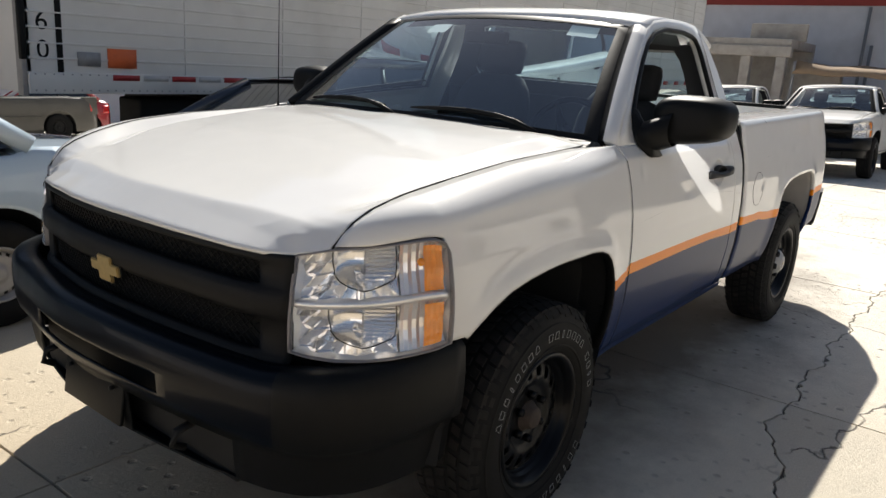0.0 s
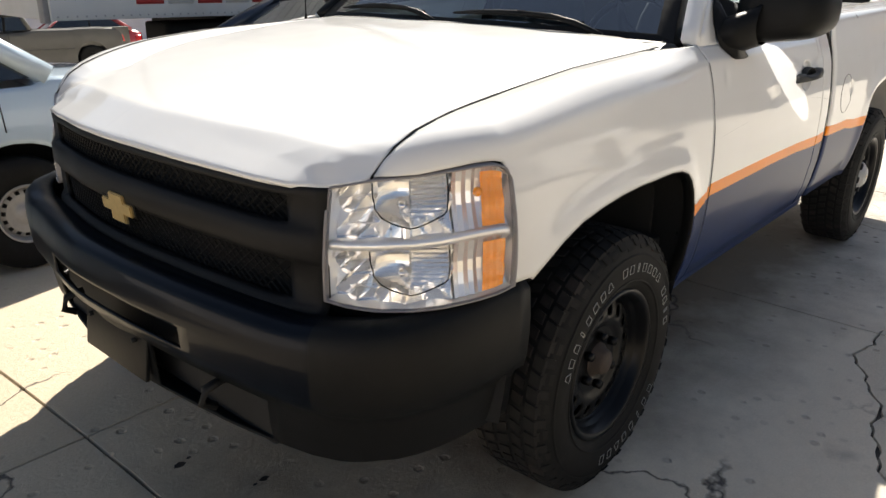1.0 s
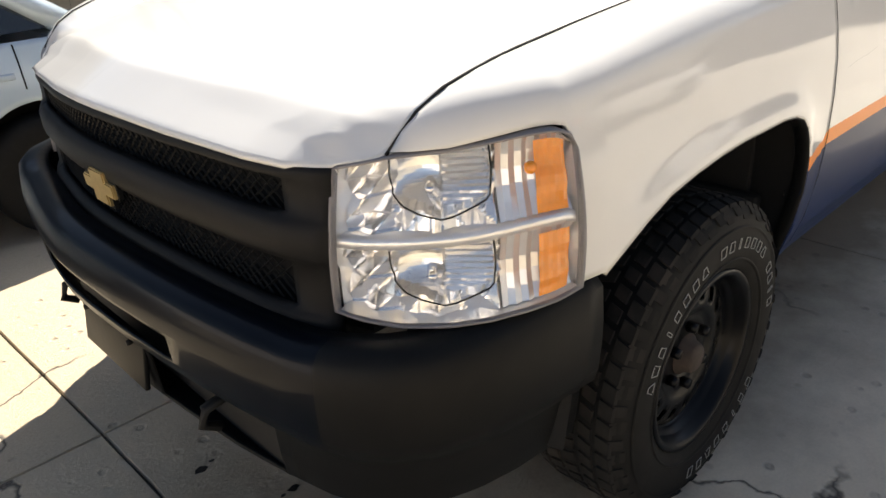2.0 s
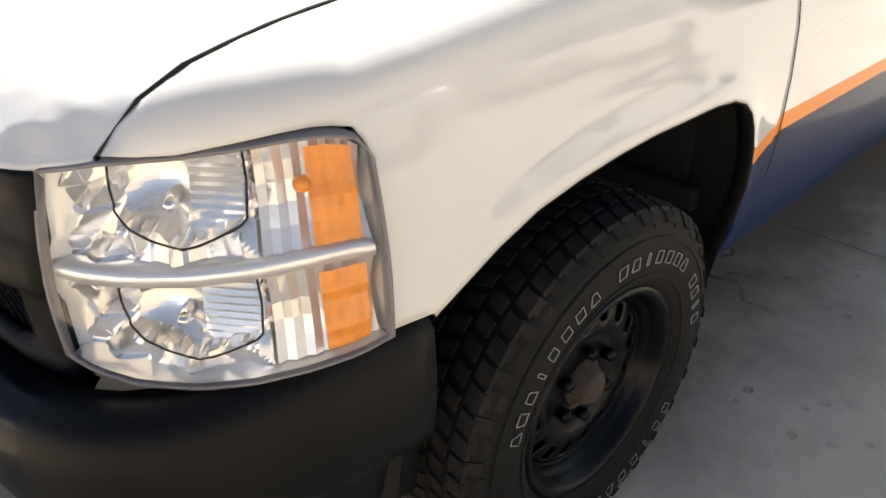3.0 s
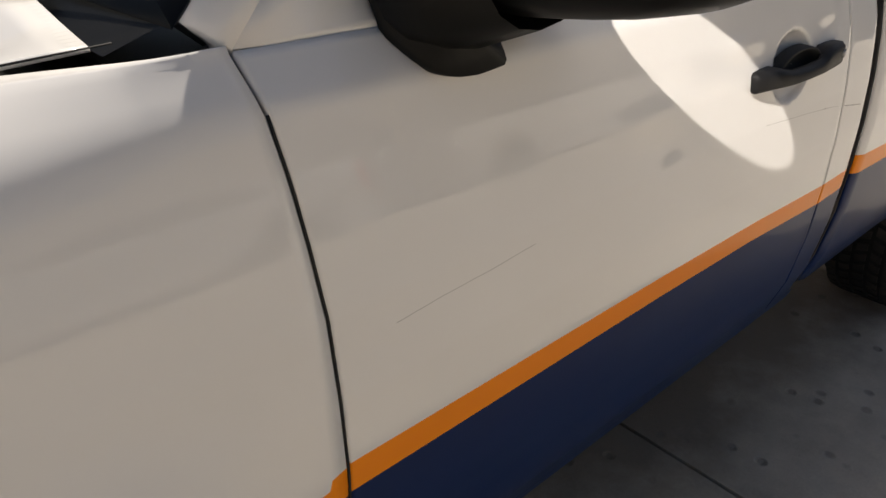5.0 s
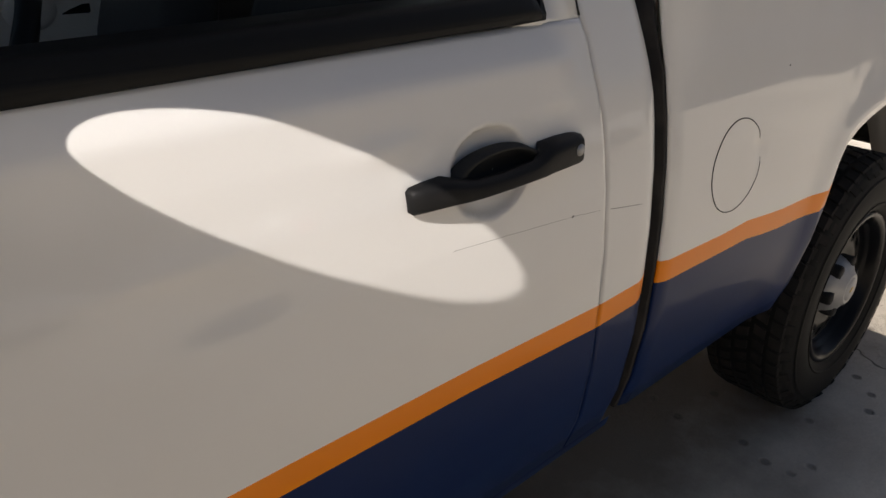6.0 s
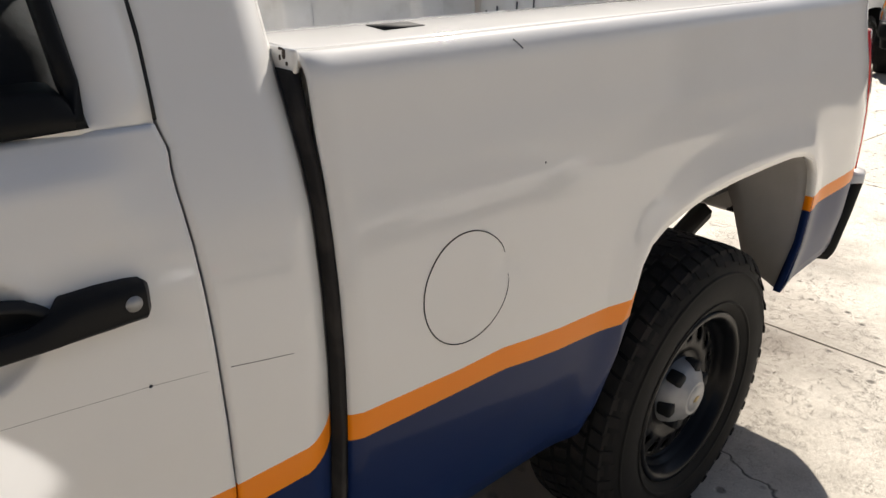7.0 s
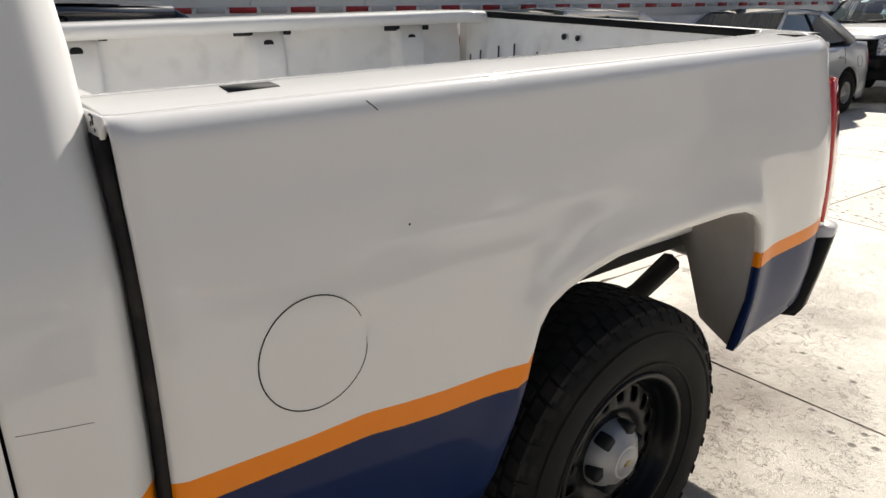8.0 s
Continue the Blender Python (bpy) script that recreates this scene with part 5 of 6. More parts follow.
# marks on the paint: shallow scratches on the door and bed side
for pts in ([(0.668, 0.963), (0.732, 0.969), (0.81, 0.973), (0.887, 0.980)], [(1.468, 0.999), (1.569, 0.991), (1.705, 0.980), (1.772, 0.972)]):
    bm = tube([(x, -(side_w(x, z) - 0.0002), z) for x, z in resample(pts, 24)], 0.0004, 4)
    part("scratch", bm, M_DASH, truck, "thin dark scratch")
bm = tube([(x, -(side_w(x, z) + 0.0002), z) for x, z in resample([(1.80, 0.967), (1.84, 0.960), (1.885, 0.953)], 8)], 0.0004, 4)
part("scratch", bm, M_DASH, truck, "thin dark scratch")
for x, z in ((1.706, 0.980), (2.387, 1.106)):
    y = -(side_w(x, z) + 0.0003)
    part("paint_chip", tube([(x, y, z), (x, y + 0.004, z)], [0.0022, 0.0026], 7), M_DASH, truck, "small dark paint chip")
bm = tube([(2.336, -0.935, 1.300), (2.342, -0.940, 1.294), (2.350, -0.9445, 1.286)], 0.0012, 4)
part("scratch", bm, M_DASH, truck, "thin dark scratch")


# ---- yard ----
def ground_z(x, y=0.0):
    """The yard falls away gently behind the truck and beyond it."""
    return float(np.interp(x, [4.335, 6.96, 30.0], [0.0, -0.0438, -0.53]) + np.interp(y, [0.35, 3.0, 25.0], [0.0, -0.13, -1.56]))


def concrete(name, base, dark, rough_patch):
    m = bpy.data.materials.new(name)
    m.use_nodes = True
    t = m.node_tree
    b = t.nodes["Principled BSDF"]
    N, L = t.nodes.new, t.links.new
    geo = N("ShaderNodeNewGeometry").outputs["Position"]

    def ntex(s, d, rough=0.6):
        n = N("ShaderNodeTexNoise")
        n.inputs["Scale"].default_value, n.inputs["Detail"].default_value, n.inputs["Roughness"].default_value = s, d, rough
        L(geo, n.inputs["Vector"])
        return n.outputs["Fac"]

    def rng(v, a, b_, c, d):
        r = N("ShaderNodeMapRange")
        for k, q in zip(("From Min", "From Max", "To Min", "To Max"), (a, b_, c, d)):
            r.inputs[k].default_value = q
        L(v, r.inputs["Value"])
        return r.outputs[0]

    def mixc(f, a, b_, mode="MIX"):
        x = N("ShaderNodeMix")
        x.data_type, x.blend_type = "RGBA", mode
        for i, q in ((0, f), (6, a), (7, b_)):
            if isinstance(q, (int, float)):
                x.inputs[i].default_value = q
            elif isinstance(q, tuple):
                x.inputs[i].default_value = (*q, 1)
            else:
                L(q, x.inputs[i])
        return x.outputs[2]
    info = N("ShaderNodeObjectInfo").outputs["Random"]
    tone = mixc(rng(ntex(0.55, 6), 0.35, 0.68, 0, 1), dark, base)
    tone = mixc(1.0, tone, rng(info, 0, 1, 0.90, 1.08), "MULTIPLY")
    tone = mixc(rng(ntex(9, 8, 0.7), 0.45, 0.72, 0, 0.42), tone, tuple(c * 0.68 for c in base))
    tone = mixc(rng(ntex(120, 3), 0.3, 0.7, 0.0, 0.35), tone, tuple(min(1, c * 1.25) for c in base))
    # the yard is lighter behind the parking place and browner before it
    sepx = N("ShaderNodeSeparateXYZ")
    L(geo, sepx.inputs[0])
    tone = mixc(rng(sepx.outputs[0], 1.6, 3.4, 0.75, 0.0), tone, (0.82, 0.78, 0.70), "MULTIPLY")
    # warm darkening towards the nose, put into the colour to tint the shade there
    tone = mixc(rng(sepx.outputs[0], -1.0, 0.5, 0.8, 0.0), tone, (0.84, 0.77, 0.67), "MULTIPLY")
    # oil stains
    st = rng(ntex(1.7, 4, 0.55), 0.66, 0.74, 0, 0.55)
    tone = mixc(st, tone, (0.10, 0.092, 0.083))
    # truck's deep shade put into the ground colour, with oil and damp stain
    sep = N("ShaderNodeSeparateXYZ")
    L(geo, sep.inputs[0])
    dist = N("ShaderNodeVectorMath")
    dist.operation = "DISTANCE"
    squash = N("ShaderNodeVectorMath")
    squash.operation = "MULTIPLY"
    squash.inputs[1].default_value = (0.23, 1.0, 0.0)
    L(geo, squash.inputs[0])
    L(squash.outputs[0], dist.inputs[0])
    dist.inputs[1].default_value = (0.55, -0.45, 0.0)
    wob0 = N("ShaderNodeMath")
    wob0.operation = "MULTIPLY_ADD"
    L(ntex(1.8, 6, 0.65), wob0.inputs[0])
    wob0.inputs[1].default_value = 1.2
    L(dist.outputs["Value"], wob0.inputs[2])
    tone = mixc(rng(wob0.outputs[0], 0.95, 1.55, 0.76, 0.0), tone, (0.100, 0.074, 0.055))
    # pits of the worn, broom-rough surface
    vor = N("ShaderNodeTexVoronoi")
    vor.inputs["Scale"].default_value = 11.5
    vor.inputs["Randomness"].default_value = 0.55
    L(geo, vor.inputs["Vector"])
    where = rng(ntex(0.9, 3), rough_patch, rough_patch + 0.08, 0.05, 1)
    back = N("ShaderNodeMath")
    back.operation = "MAXIMUM"
    L(where, back.inputs[0])
    L(rng(sep.outputs[0], 3.5, 4.2, 0.0, 0.9), back.inputs[1])
    pit = rng(vor.outputs["Distance"], 0.11, 0.21, 1, 0)
    pm = N("ShaderNodeMath")
    pm.operation = "MULTIPLY"
    L(back.outputs[0], pm.inputs[0])
    L(pit, pm.inputs[1])
    more = N("ShaderNodeMath")
    more.operation = "MULTIPLY"
    L(pm.outputs[0], more.inputs[0])
    L(rng(sep.outputs[0], 1.5, 3.6, 0.35, 1.0), more.inputs[1])
    tone = mixc(more.outputs[0], tone, (0.16, 0.14, 0.12))
    # flaked, spalled crust: thin broken contours round shallow patches
    crust = ntex(3.2, 10, 0.72)
    edge = N("ShaderNodeMath")
    edge.operation = "PINGPONG"
    L(crust, edge.inputs[0])
    edge.inputs[1].default_value = 0.055
    flake = rng(edge.outputs[0], 0.0, 0.007, 1, 0)
    fk = N("ShaderNodeMath")
    fk.operation = "MULTIPLY"
    L(flake, fk.inputs[0])
    far = N("ShaderNodeMath")
    far.operation = "MULTIPLY"
    L(rng(ntex(0.7, 4), 0.47, 0.60, 0, 0.32), far.inputs[0])
    L(rng(sep.outputs[0], 2.3, 3.3, 0.0, 1.0), far.inputs[1])
    L(far.outputs[0], fk.inputs[1])
    tone = mixc(fk.outputs[0], tone, (0.20, 0.17, 0.14))
    # hairline cracks
    wob = N("ShaderNodeVectorMath")
    wob.operation = "MULTIPLY_ADD"
    nz = N("ShaderNodeTexNoise")
    nz.inputs["Scale"].default_value = 2.2
    nz.inputs["Detail"].default_value = 5
    L(geo, nz.inputs["Vector"])
    L(nz.outputs["Color"], wob.inputs[0])
    wob.inputs[1].default_value = (0.9, 0.9, 0.0)
    L(geo, wob.inputs[2])
    vc = N("ShaderNodeTexVoronoi")
    vc.feature = "DISTANCE_TO_EDGE"
    vc.inputs["Scale"].default_value = 0.42
    L(wob.outputs[0], vc.inputs["Vector"])
    crack = rng(vc.outputs["Distance"], 0.0, 0.005, 1, 0)
    keep = rng(ntex(0.8, 2), 0.50, 0.56, 0, 1)
    cm = N("ShaderNodeMath")
    cm.operation = "MULTIPLY"
    L(crack, cm.inputs[0])
    L(keep, cm.inputs[1])
    tone = mixc(cm.outputs[0], tone, (0.07, 0.06, 0.05))
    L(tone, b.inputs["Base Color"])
    L(rng(ntex(2.2, 4), 0.3, 0.7, 0.70, 0.92), b.inputs["Roughness"])
    hgt = N("ShaderNodeMath")
    hgt.operation = "SUBTRACT"
    L(ntex(55, 8, 0.75), hgt.inputs[0])
    add = N("ShaderNodeMath")
    add.operation = "ADD"
    L(pm.outputs[0], add.inputs[0])
    L(cm.outputs[0], add.inputs[1])
    add2 = N("ShaderNodeMath")
    add2.operation = "ADD"
    L(add.outputs[0], add2.inputs[0])
    L(fk.outputs[0], add2.inputs[1])
    L(add2.outputs[0], hgt.inputs[1])
    bn = N("ShaderNodeBump")
    bn.inputs["Strength"].default_value, bn.inputs["Distance"].default_value = 0.9, 0.006
    L(hgt.outputs[0], bn.inputs["Height"])
    L(bn.outputs[0], b.inputs["Normal"])
    return m


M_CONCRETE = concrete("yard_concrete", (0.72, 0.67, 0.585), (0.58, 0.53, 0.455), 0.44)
M_JOINT = mat("joint_dirt", (0.085, 0.075, 0.062), 0.95, grain=0.4, scale=20, bump=0.002)
M_OIL = mat("fresh_oil", (0.025, 0.021, 0.018), 0.35, grain=0.2, scale=60)
M_WALL = mat("grey_render_wall", (0.62, 0.60, 0.62), 0.9, grain=0.10, scale=3, bump=0.004, spots=0.5, spot_col=(0.36, 0.33, 0.32), spot_scale=0.5)
M_REDPAINT = mat("red_wall_band", (0.30, 0.05, 0.04), 0.8, grain=0.15, scale=4)
M_TARP = mat("brown_tarp", (0.34, 0.23, 0.14), 0.85, grain=0.2, scale=8, bump=0.004)
M_TRAILER = mat("dull_white_trailer_panel", (0.72, 0.70, 0.66), 0.5, grain=0.06, scale=5, spots=0.45, spot_col=(0.45, 0.42, 0.38), spot_scale=1.1)
M_TAPE = mat("red_marker_tape", (0.40, 0.03, 0.03), 0.4, grain=0.2, scale=30)
M_TAPEW = mat("white_marker_tape", (0.55, 0.54, 0.52), 0.4, grain=0.15, scale=30)
M_PLACARD = mat("orange_placard", (0.75, 0.16, 0.05), 0.6, grain=0.15, scale=20)
M_SEDAN = mat("pale_blue_silver_paint", (0.48, 0.58, 0.67), 0.35, metal=0.15, coat=1.0, grain=0.03, scale=8)
M_GREYP = mat("grey_beige_paint", (0.085, 0.080, 0.070), 0.5, metal=0.0, coat=0.3, grain=0.06, scale=5, spots=0.3)
M_NAVY = mat("dark_navy_paint", (0.018, 0.022, 0.035), 0.3, coat=1.0, grain=0.05, scale=5)
M_SILVERP = mat("silver_paint", (0.52, 0.54, 0.57), 0.35, metal=0.5, coat=1.0, grain=0.03, scale=8)
M_REDP = mat("red_paint", (0.32, 0.02, 0.025), 0.35, coat=1.0, grain=0.05, scale=5)
M_STEELW = mat("dirty_silver_steel_wheel", (0.33, 0.32, 0.31), 0.5, metal=0.2, grain=0.2, scale=20)

# one sheet to the horizon, and the cast slabs laid on it
xs = [-400, -60, -20, -10, 4.335, 6.96, 13, 18, 24, 30, 60, 400]
bm = grid([[(x, y, ground_z(x, y) - 0.016) for x in xs] for y in (-400, -40, -15, 0.35, 3.0, 10, 25, 40, 400)], flip=False)
tagged(link_mesh("ground", bm, M_JOINT, smooth=False), "dirt and bedding under the concrete yard", "ground", kind="structure")
pav = tagged(new("pavement"), "sunlit worn concrete yard slabs with cracks and open joints", "pavement", kind="structure")
XJ = [-14.06, -11.43, -8.80, -6.18, -3.55, -0.950, 1.712, 4.335, 6.96, 9.6, 12.2, 14.85, 17.5, 20.1, 22.7]
YJ = [-12.4, -9.4, -6.7, -4.1, -1.43, 0.35, 3.0, 5.6, 8.2, 10.8, 13.4, 16.0, 18.6, 21.2]


def crooked(x, y):
    """The joint beside the truck has cracked into a crooked line."""
    if abs(y + 1.43) > 0.01:
        return y
    drift = float(np.interp(x, [-0.95, 0.55, 1.0, 1.35, 1.70, 3.05, 4.33], [-0.34, -0.27, -0.13, 0.0, 0.01, 0.02, 0.0]))
    return y + drift + 0.022 * math.sin(9.1 * x + 1.0) + 0.013 * math.sin(23.0 * x) + 0.007 * math.sin(61.0 * x + 2.0)


def slab_mesh(x0, x1, y0, y1, seed):
    r = random.Random(seed)
    g = 0.0035
    cx, cy = (x0 + x1) / 2, (y0 + y1) / 2
    bm = bmesh.new()
    loop = []
    pts = [(x0 + g, y0 + g), (x1 - g, y0 + g), (x1 - g, y1 - g), (x0 + g, y1 - g)]
    for k in range(4):
        a, b = pts[k], pts[(k + 1) % 4]
        n = 66 if abs(a[1] - b[1]) < 0.01 and -1.6 < a[1] < -1.3 else 22
        for i in range(n):
            f = i / n
            x, y = lerp(a[0], b[0], f), lerp(a[1], b[1], f)
            h = (y - y0) / (y1 - y0)
            y += lerp(crooked(x, y0) - y0, crooked(x, y1) - y1, h)
            j = r.uniform(0, 0.0015) + (r.uniform(0, 0.014) if r.random() < 0.05 else 0)
            loop.append((x + (cx - x) * j, y + (cy - y) * j))
    top = [bm.verts.new((x + (cx - x) * 0.0014, y + (cy - y) * 0.0014, ground_z(x, y))) for x, y in loop]
    low = [bm.verts.new((x, y, ground_z(x, y) - 0.006)) for x, y in loop]
    bot = [bm.verts.new((x, y, ground_z(x, y) - 0.03)) for x, y in loop]
    n = len(loop)
    bm.faces.new(top)
    for k in range(n):
        q = (k + 1) % n
        bm.faces.new((low[k], low[q], top[q], top[k]))
        bm.faces.new((bot[k], bot[q], low[q], low[k]))
    return bm


drip = random.Random(4)
for x, y, r in ((-0.828, -0.007, 0.020), (-0.790, 0.004, 0.008), (-0.696, -0.255, 0.016), (-0.729, -0.258, 0.008)):
    bm = slab_of([(x + r * (1 + drip.uniform(-0.25, 0.25)) * math.cos(a), y + 0.6 * r * (1 + drip.uniform(-0.25, 0.25)) * math.sin(a)) for a in np.linspace(0, math.tau, 15)[:-1]], 0.0012, "xy")
    part("oil_drip", bm, M_OIL, pav, "dark oil drip", smooth=False).location = (0, 0, ground_z(x, y) + 0.0004)
seed = 0
for i in range(len(XJ) - 1):
    for j in range(len(YJ) - 1):
        seed += 1
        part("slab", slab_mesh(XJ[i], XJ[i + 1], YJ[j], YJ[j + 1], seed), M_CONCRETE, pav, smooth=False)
for k, (x0, x1, y0, y1) in enumerate(((-60, -14.06, -40, 40), (22.7, 60, -40, 40), (-14.06, 22.7, 21.2, 40), (-14.06, 22.7, -40, -12.4))):
    n = max(2, int((x1 - x0) / 4))
    part("outer_slab", grid([[(x, y, ground_z(x, y)) for x in sorted([x0, x1] + [q for q in (4.335, 6.96, 30.0) if x0 < q < x1])] for y in sorted([y0, y1] + [q for q in (0.35, 3.0, 25.0) if y0 < q < y1])]), M_CONCRETE, pav, smooth=False)


# ---- other vehicles ----
def simple_wheel(parent, x, y, z, r, turned, mat_rim, wide=0.19):
    w = new("wheel")
    w.parent = parent
    w.matrix_local = pose(x, y, z, 0, 17 * x, 180 if turned else 0)
    h = wide / 2
    k = r / 0.30
    tyre = part("tyre", spin([(0.152 * k, h * 0.8), (0.170 * k, h * 0.98), (0.245 * k, h * 1.02), (0.28 * k, h * 0.92), (0.297 * k, h * 0.7), (r, h * 0.4), (r, -h * 0.4), (0.297 * k, -h * 0.7), (0.24 * k, -h), (0.152 * k, -h * 0.8)], 40), M_RUBBER, w)
    bm = bmesh.new()
    spin([(0.153 * k, h * 0.8), (0.156 * k, h * 0.92), (0.149 * k, h * 0.95), (0.141 * k, h * 0.8), (0.135 * k, h * 0.5), (0.130 * k, h * 0.42)], 64, bm=bm)
    spin([(0.130 * k, h * 0.42), (0.123 * k, h * 0.5), (0.105 * k, h * 0.62), (0.090 * k, h * 0.66), (0.070 * k, h * 0.5), (0.049 * k, h * 0.62), (0.037 * k, h * 0.82), (0.023 * k, h * 0.85), (0.0, h * 0.85)], 64, bm=bm, skip=lambda i, q: i == 1 and q % 4 in (1, 2))
    part("rim", bm, mat_rim, w)
    part("brake_drum", spin([(0.0, 0.0), (0.15 * k, 0.0), (0.15 * k, -h)], 24), M_DARK, w)
    return w


def make_car(name, label, paint, L, m, rim=None, bed=False, category="car"):
    """A parked car, nose towards -x, front axle at its origin. L: wheelbase, front and rear overhang, half width, wheel
    radius, belt height, roof height, hood height, boot height and the four roof stations."""
    wb, fo, ro, hw, r, belt, roof, hood_z, boot_z, x_ws0, x_ws1, x_rw1, x_rw0 = L
    car = tagged(new(name), label, category)
    zb = 0.20 + (r - 0.30) * 0.5
    deck = curve_of((-fo, hood_z - 0.16), (-fo + 0.12, hood_z - 0.07), (-fo + 0.4, hood_z - 0.03), (x_ws0, hood_z + 0.04), (x_ws0 + 0.12, belt), (x_rw0 - 0.1, belt + 0.03), (x_rw0, boot_z + 0.02), (wb + ro - 0.15, boot_z), (wb + ro, boot_z - 0.06))
    arch = r + 0.07

    def zbot(x):
        z = zb + max(0.0, (-fo + 0.25 - x)) * 0.3
        for cx in (0.0, wb):
            d = abs(x - cx)
            if d < arch:
                z = max(z, r + math.sqrt(max(0.0, arch * arch - d * d)))
        return z

    def width(x, z):
        e0, e1 = max(0.0, (-fo + 0.55 - x) / 0.55), max(0.0, (x - (wb + ro - 0.5)) / 0.5)
        w = hw - 0.20 * e0 ** 2.2 - 0.14 * e1 ** 2.2
        w -= 0.05 * max(0.0, (z - 0.62 * belt) / (0.4 * belt)) ** 2 + 0.05 * max(0.0, (0.42 - z) / 0.3) ** 2
        return w
    ax = [c + arch * math.cos(a) for c in (0.0, wb) for a in np.linspace(math.pi, 0, 17)]
    xs = sorted(set([round(x, 4) for x in list(np.linspace(-fo, wb + ro, 40)) + ax + [c + s * (arch + 0.001) for c in (0, wb) for s in (-1, 1)]]))
    for sgn in (-1, 1):
        rows = []
        for k in range(11):
            rows.append([(x, sgn * width(x, lerp(deck(x), zbot(x), k / 10)), lerp(deck(x), zbot(x), k / 10)) for x in xs])
        s = part("body_side", grid(rows, flip=sgn < 0), paint, car)
        thick(s, 0.02)
        for cx in (0.0, wb):
            rows = []
            for o in (0.015, 0.25):
                rows.append([(cx + (arch + 0.01) * math.cos(a), sgn * (hw - o), r + (arch + 0.01) * math.sin(a)) for a in np.linspace(-0.35, math.pi + 0.35, 18)])
            rows.append([(cx, sgn * (hw - 0.26), r)] * 18)
            part("wheel_liner", grid(rows), M_LINER, car, merge=0.0005)
            simple_wheel(car, cx, sgn * (hw - 0.095), r, r, sgn > 0, rim or M_STEELW)
        # doors' shut lines and handles
        for x in (x_ws0 + 0.10, (x_ws0 + x_rw0) / 2 + 0.12) + (() if bed else (x_rw0 - 0.28,)):
            part("shut_line", tube([(x, sgn * (width(x, z) + 0.0005), z) for z in np.linspace(deck(x) - 0.01, max(zbot(x) + 0.06, 0.34), 8)], 0.004, 5), M_DARK, s)
        for x in ((x_ws0 + x_rw0) / 2 - 0.02,) + (() if bed else (x_rw0 - 0.40,)):
            part("door_handle", box((x, sgn * (width(x, belt - 0.12) + 0.012), belt - 0.12), (0.17, 0.022, 0.03), 0.008), M_PLASTIC if bed else paint, s)
        part("side_moulding", tube([(x, sgn * (width(x, 0.62 * belt) + 0.004), 0.62 * belt) for x in np.linspace(arch + 0.03, wb - arch - 0.03, 10)], 0.012, 6), paint, s)
        fx = wb + 0.45
        if not bed:
            fr = rounded(0.15, 0.14, 0.03, 4, fx - 0.10, 0.80 * belt)
            part("fuel_flap", tube([(x, sgn * (width(x, z) + 0.0005), z) for x, z in fr + fr[:1]], 0.003, 5, caps=False), M_DARK, s)
        # lamps
        rows = [[(x, sgn * (width(x, z) + 0.004), z) for x in np.linspace(wb + ro - 0.20, wb + ro + 0.004, 5)] + [(wb + ro + 0.012, sgn * (width(wb + ro, z) - 0.22), z)] for z in np.linspace(boot_z - 0.12, boot_z - 0.34, 5)]
        thick(part("tail_light", grid(rows, flip=sgn < 0), M_RED, car), 0.006)
        rows = [[(x, sgn * (width(x, z) + 0.004), z) for x in np.linspace(-fo + 0.26, -fo - 0.002, 5)] + [(-fo - 0.01, sgn * (width(-fo, z) - 0.25), z)] for z in np.linspace(hood_z - 0.17, hood_z - 0.32, 4)]
        thick(part("head_light", grid(rows, flip=sgn > 0), M_FLUTE, car), 0.006)
        part("door_mirror", box((x_ws0 + 0.30, sgn * (hw + 0.06), belt + 0.07), (0.09, 0.17, 0.12), 0.03), M_PLASTIC if bed else paint, car)
    # decks
    rows = [[(x, s * width(x, deck(x)), deck(x) + 0.035 * (1 - s * s)) for s in np.linspace(-1, 1, 13)] for x in xs if x <= x_ws0 + 0.13]
    part("hood", grid(rows, flip=True), paint, car)
    if not bed:
        rows = [[(x, s * width(x, deck(x)), deck(x) + 0.03 * (1 - s * s)) for s in np.linspace(-1, 1, 13)] for x in xs if x >= x_rw0 - 0.12]
        part("boot_lid", grid(rows, flip=True), paint, car)
    else:
        rows = [[(x, y, boot_z - 0.40) for y in np.linspace(-hw + 0.12, hw - 0.12, 4)] for x in (x_rw0, wb + ro - 0.03)]
        part("bed_floor", grid(rows, flip=True), M_DARK, car)
        for sgn in (-1, 1):
            part("bed_rail", box(((x_rw0 + wb + ro) / 2, sgn * (hw - 0.10), boot_z - 0.2), (wb + ro - x_rw0, 0.06, 0.44), 0.015), paint, car)
        part("tailgate", box((wb + ro - 0.03, 0, boot_z - 0.22), (0.05, 2 * hw - 0.34, 0.42), 0.012), paint, car)
        part("cab_back", box((x_rw0 - 0.02, 0, (boot_z + zb) / 2), (0.04, 2 * hw - 0.14, boot_z - zb), 0.01), paint, car)
    # ends and bumpers
    for x_e, d, dz in ((-fo, -1, hood_z), (wb + ro, 1, boot_z)):
        zt = deck(x_e)
        z0 = zbot(x_e)
        rows = [[(x_e + d * (0.02 + 0.05 * (1 - s * s)) * math.sin(math.pi * (0.25 + 0.6 * f)), s * width(x_e, lerp(zt, z0, f)), lerp(zt, z0, f)) for s in np.linspace(-1, 1, 13)] for f in np.linspace(0, 1, 9)]
        part("end_panel", grid(rows, flip=d > 0), paint, car)
        pts = [(x_e + d * (0.10 - 0.16 * s * s * s * s), s * (width(x_e, 0.5) + 0.02), 0.47 + (r - 0.3) * 0.8) for s in np.linspace(-1, 1, 17)]
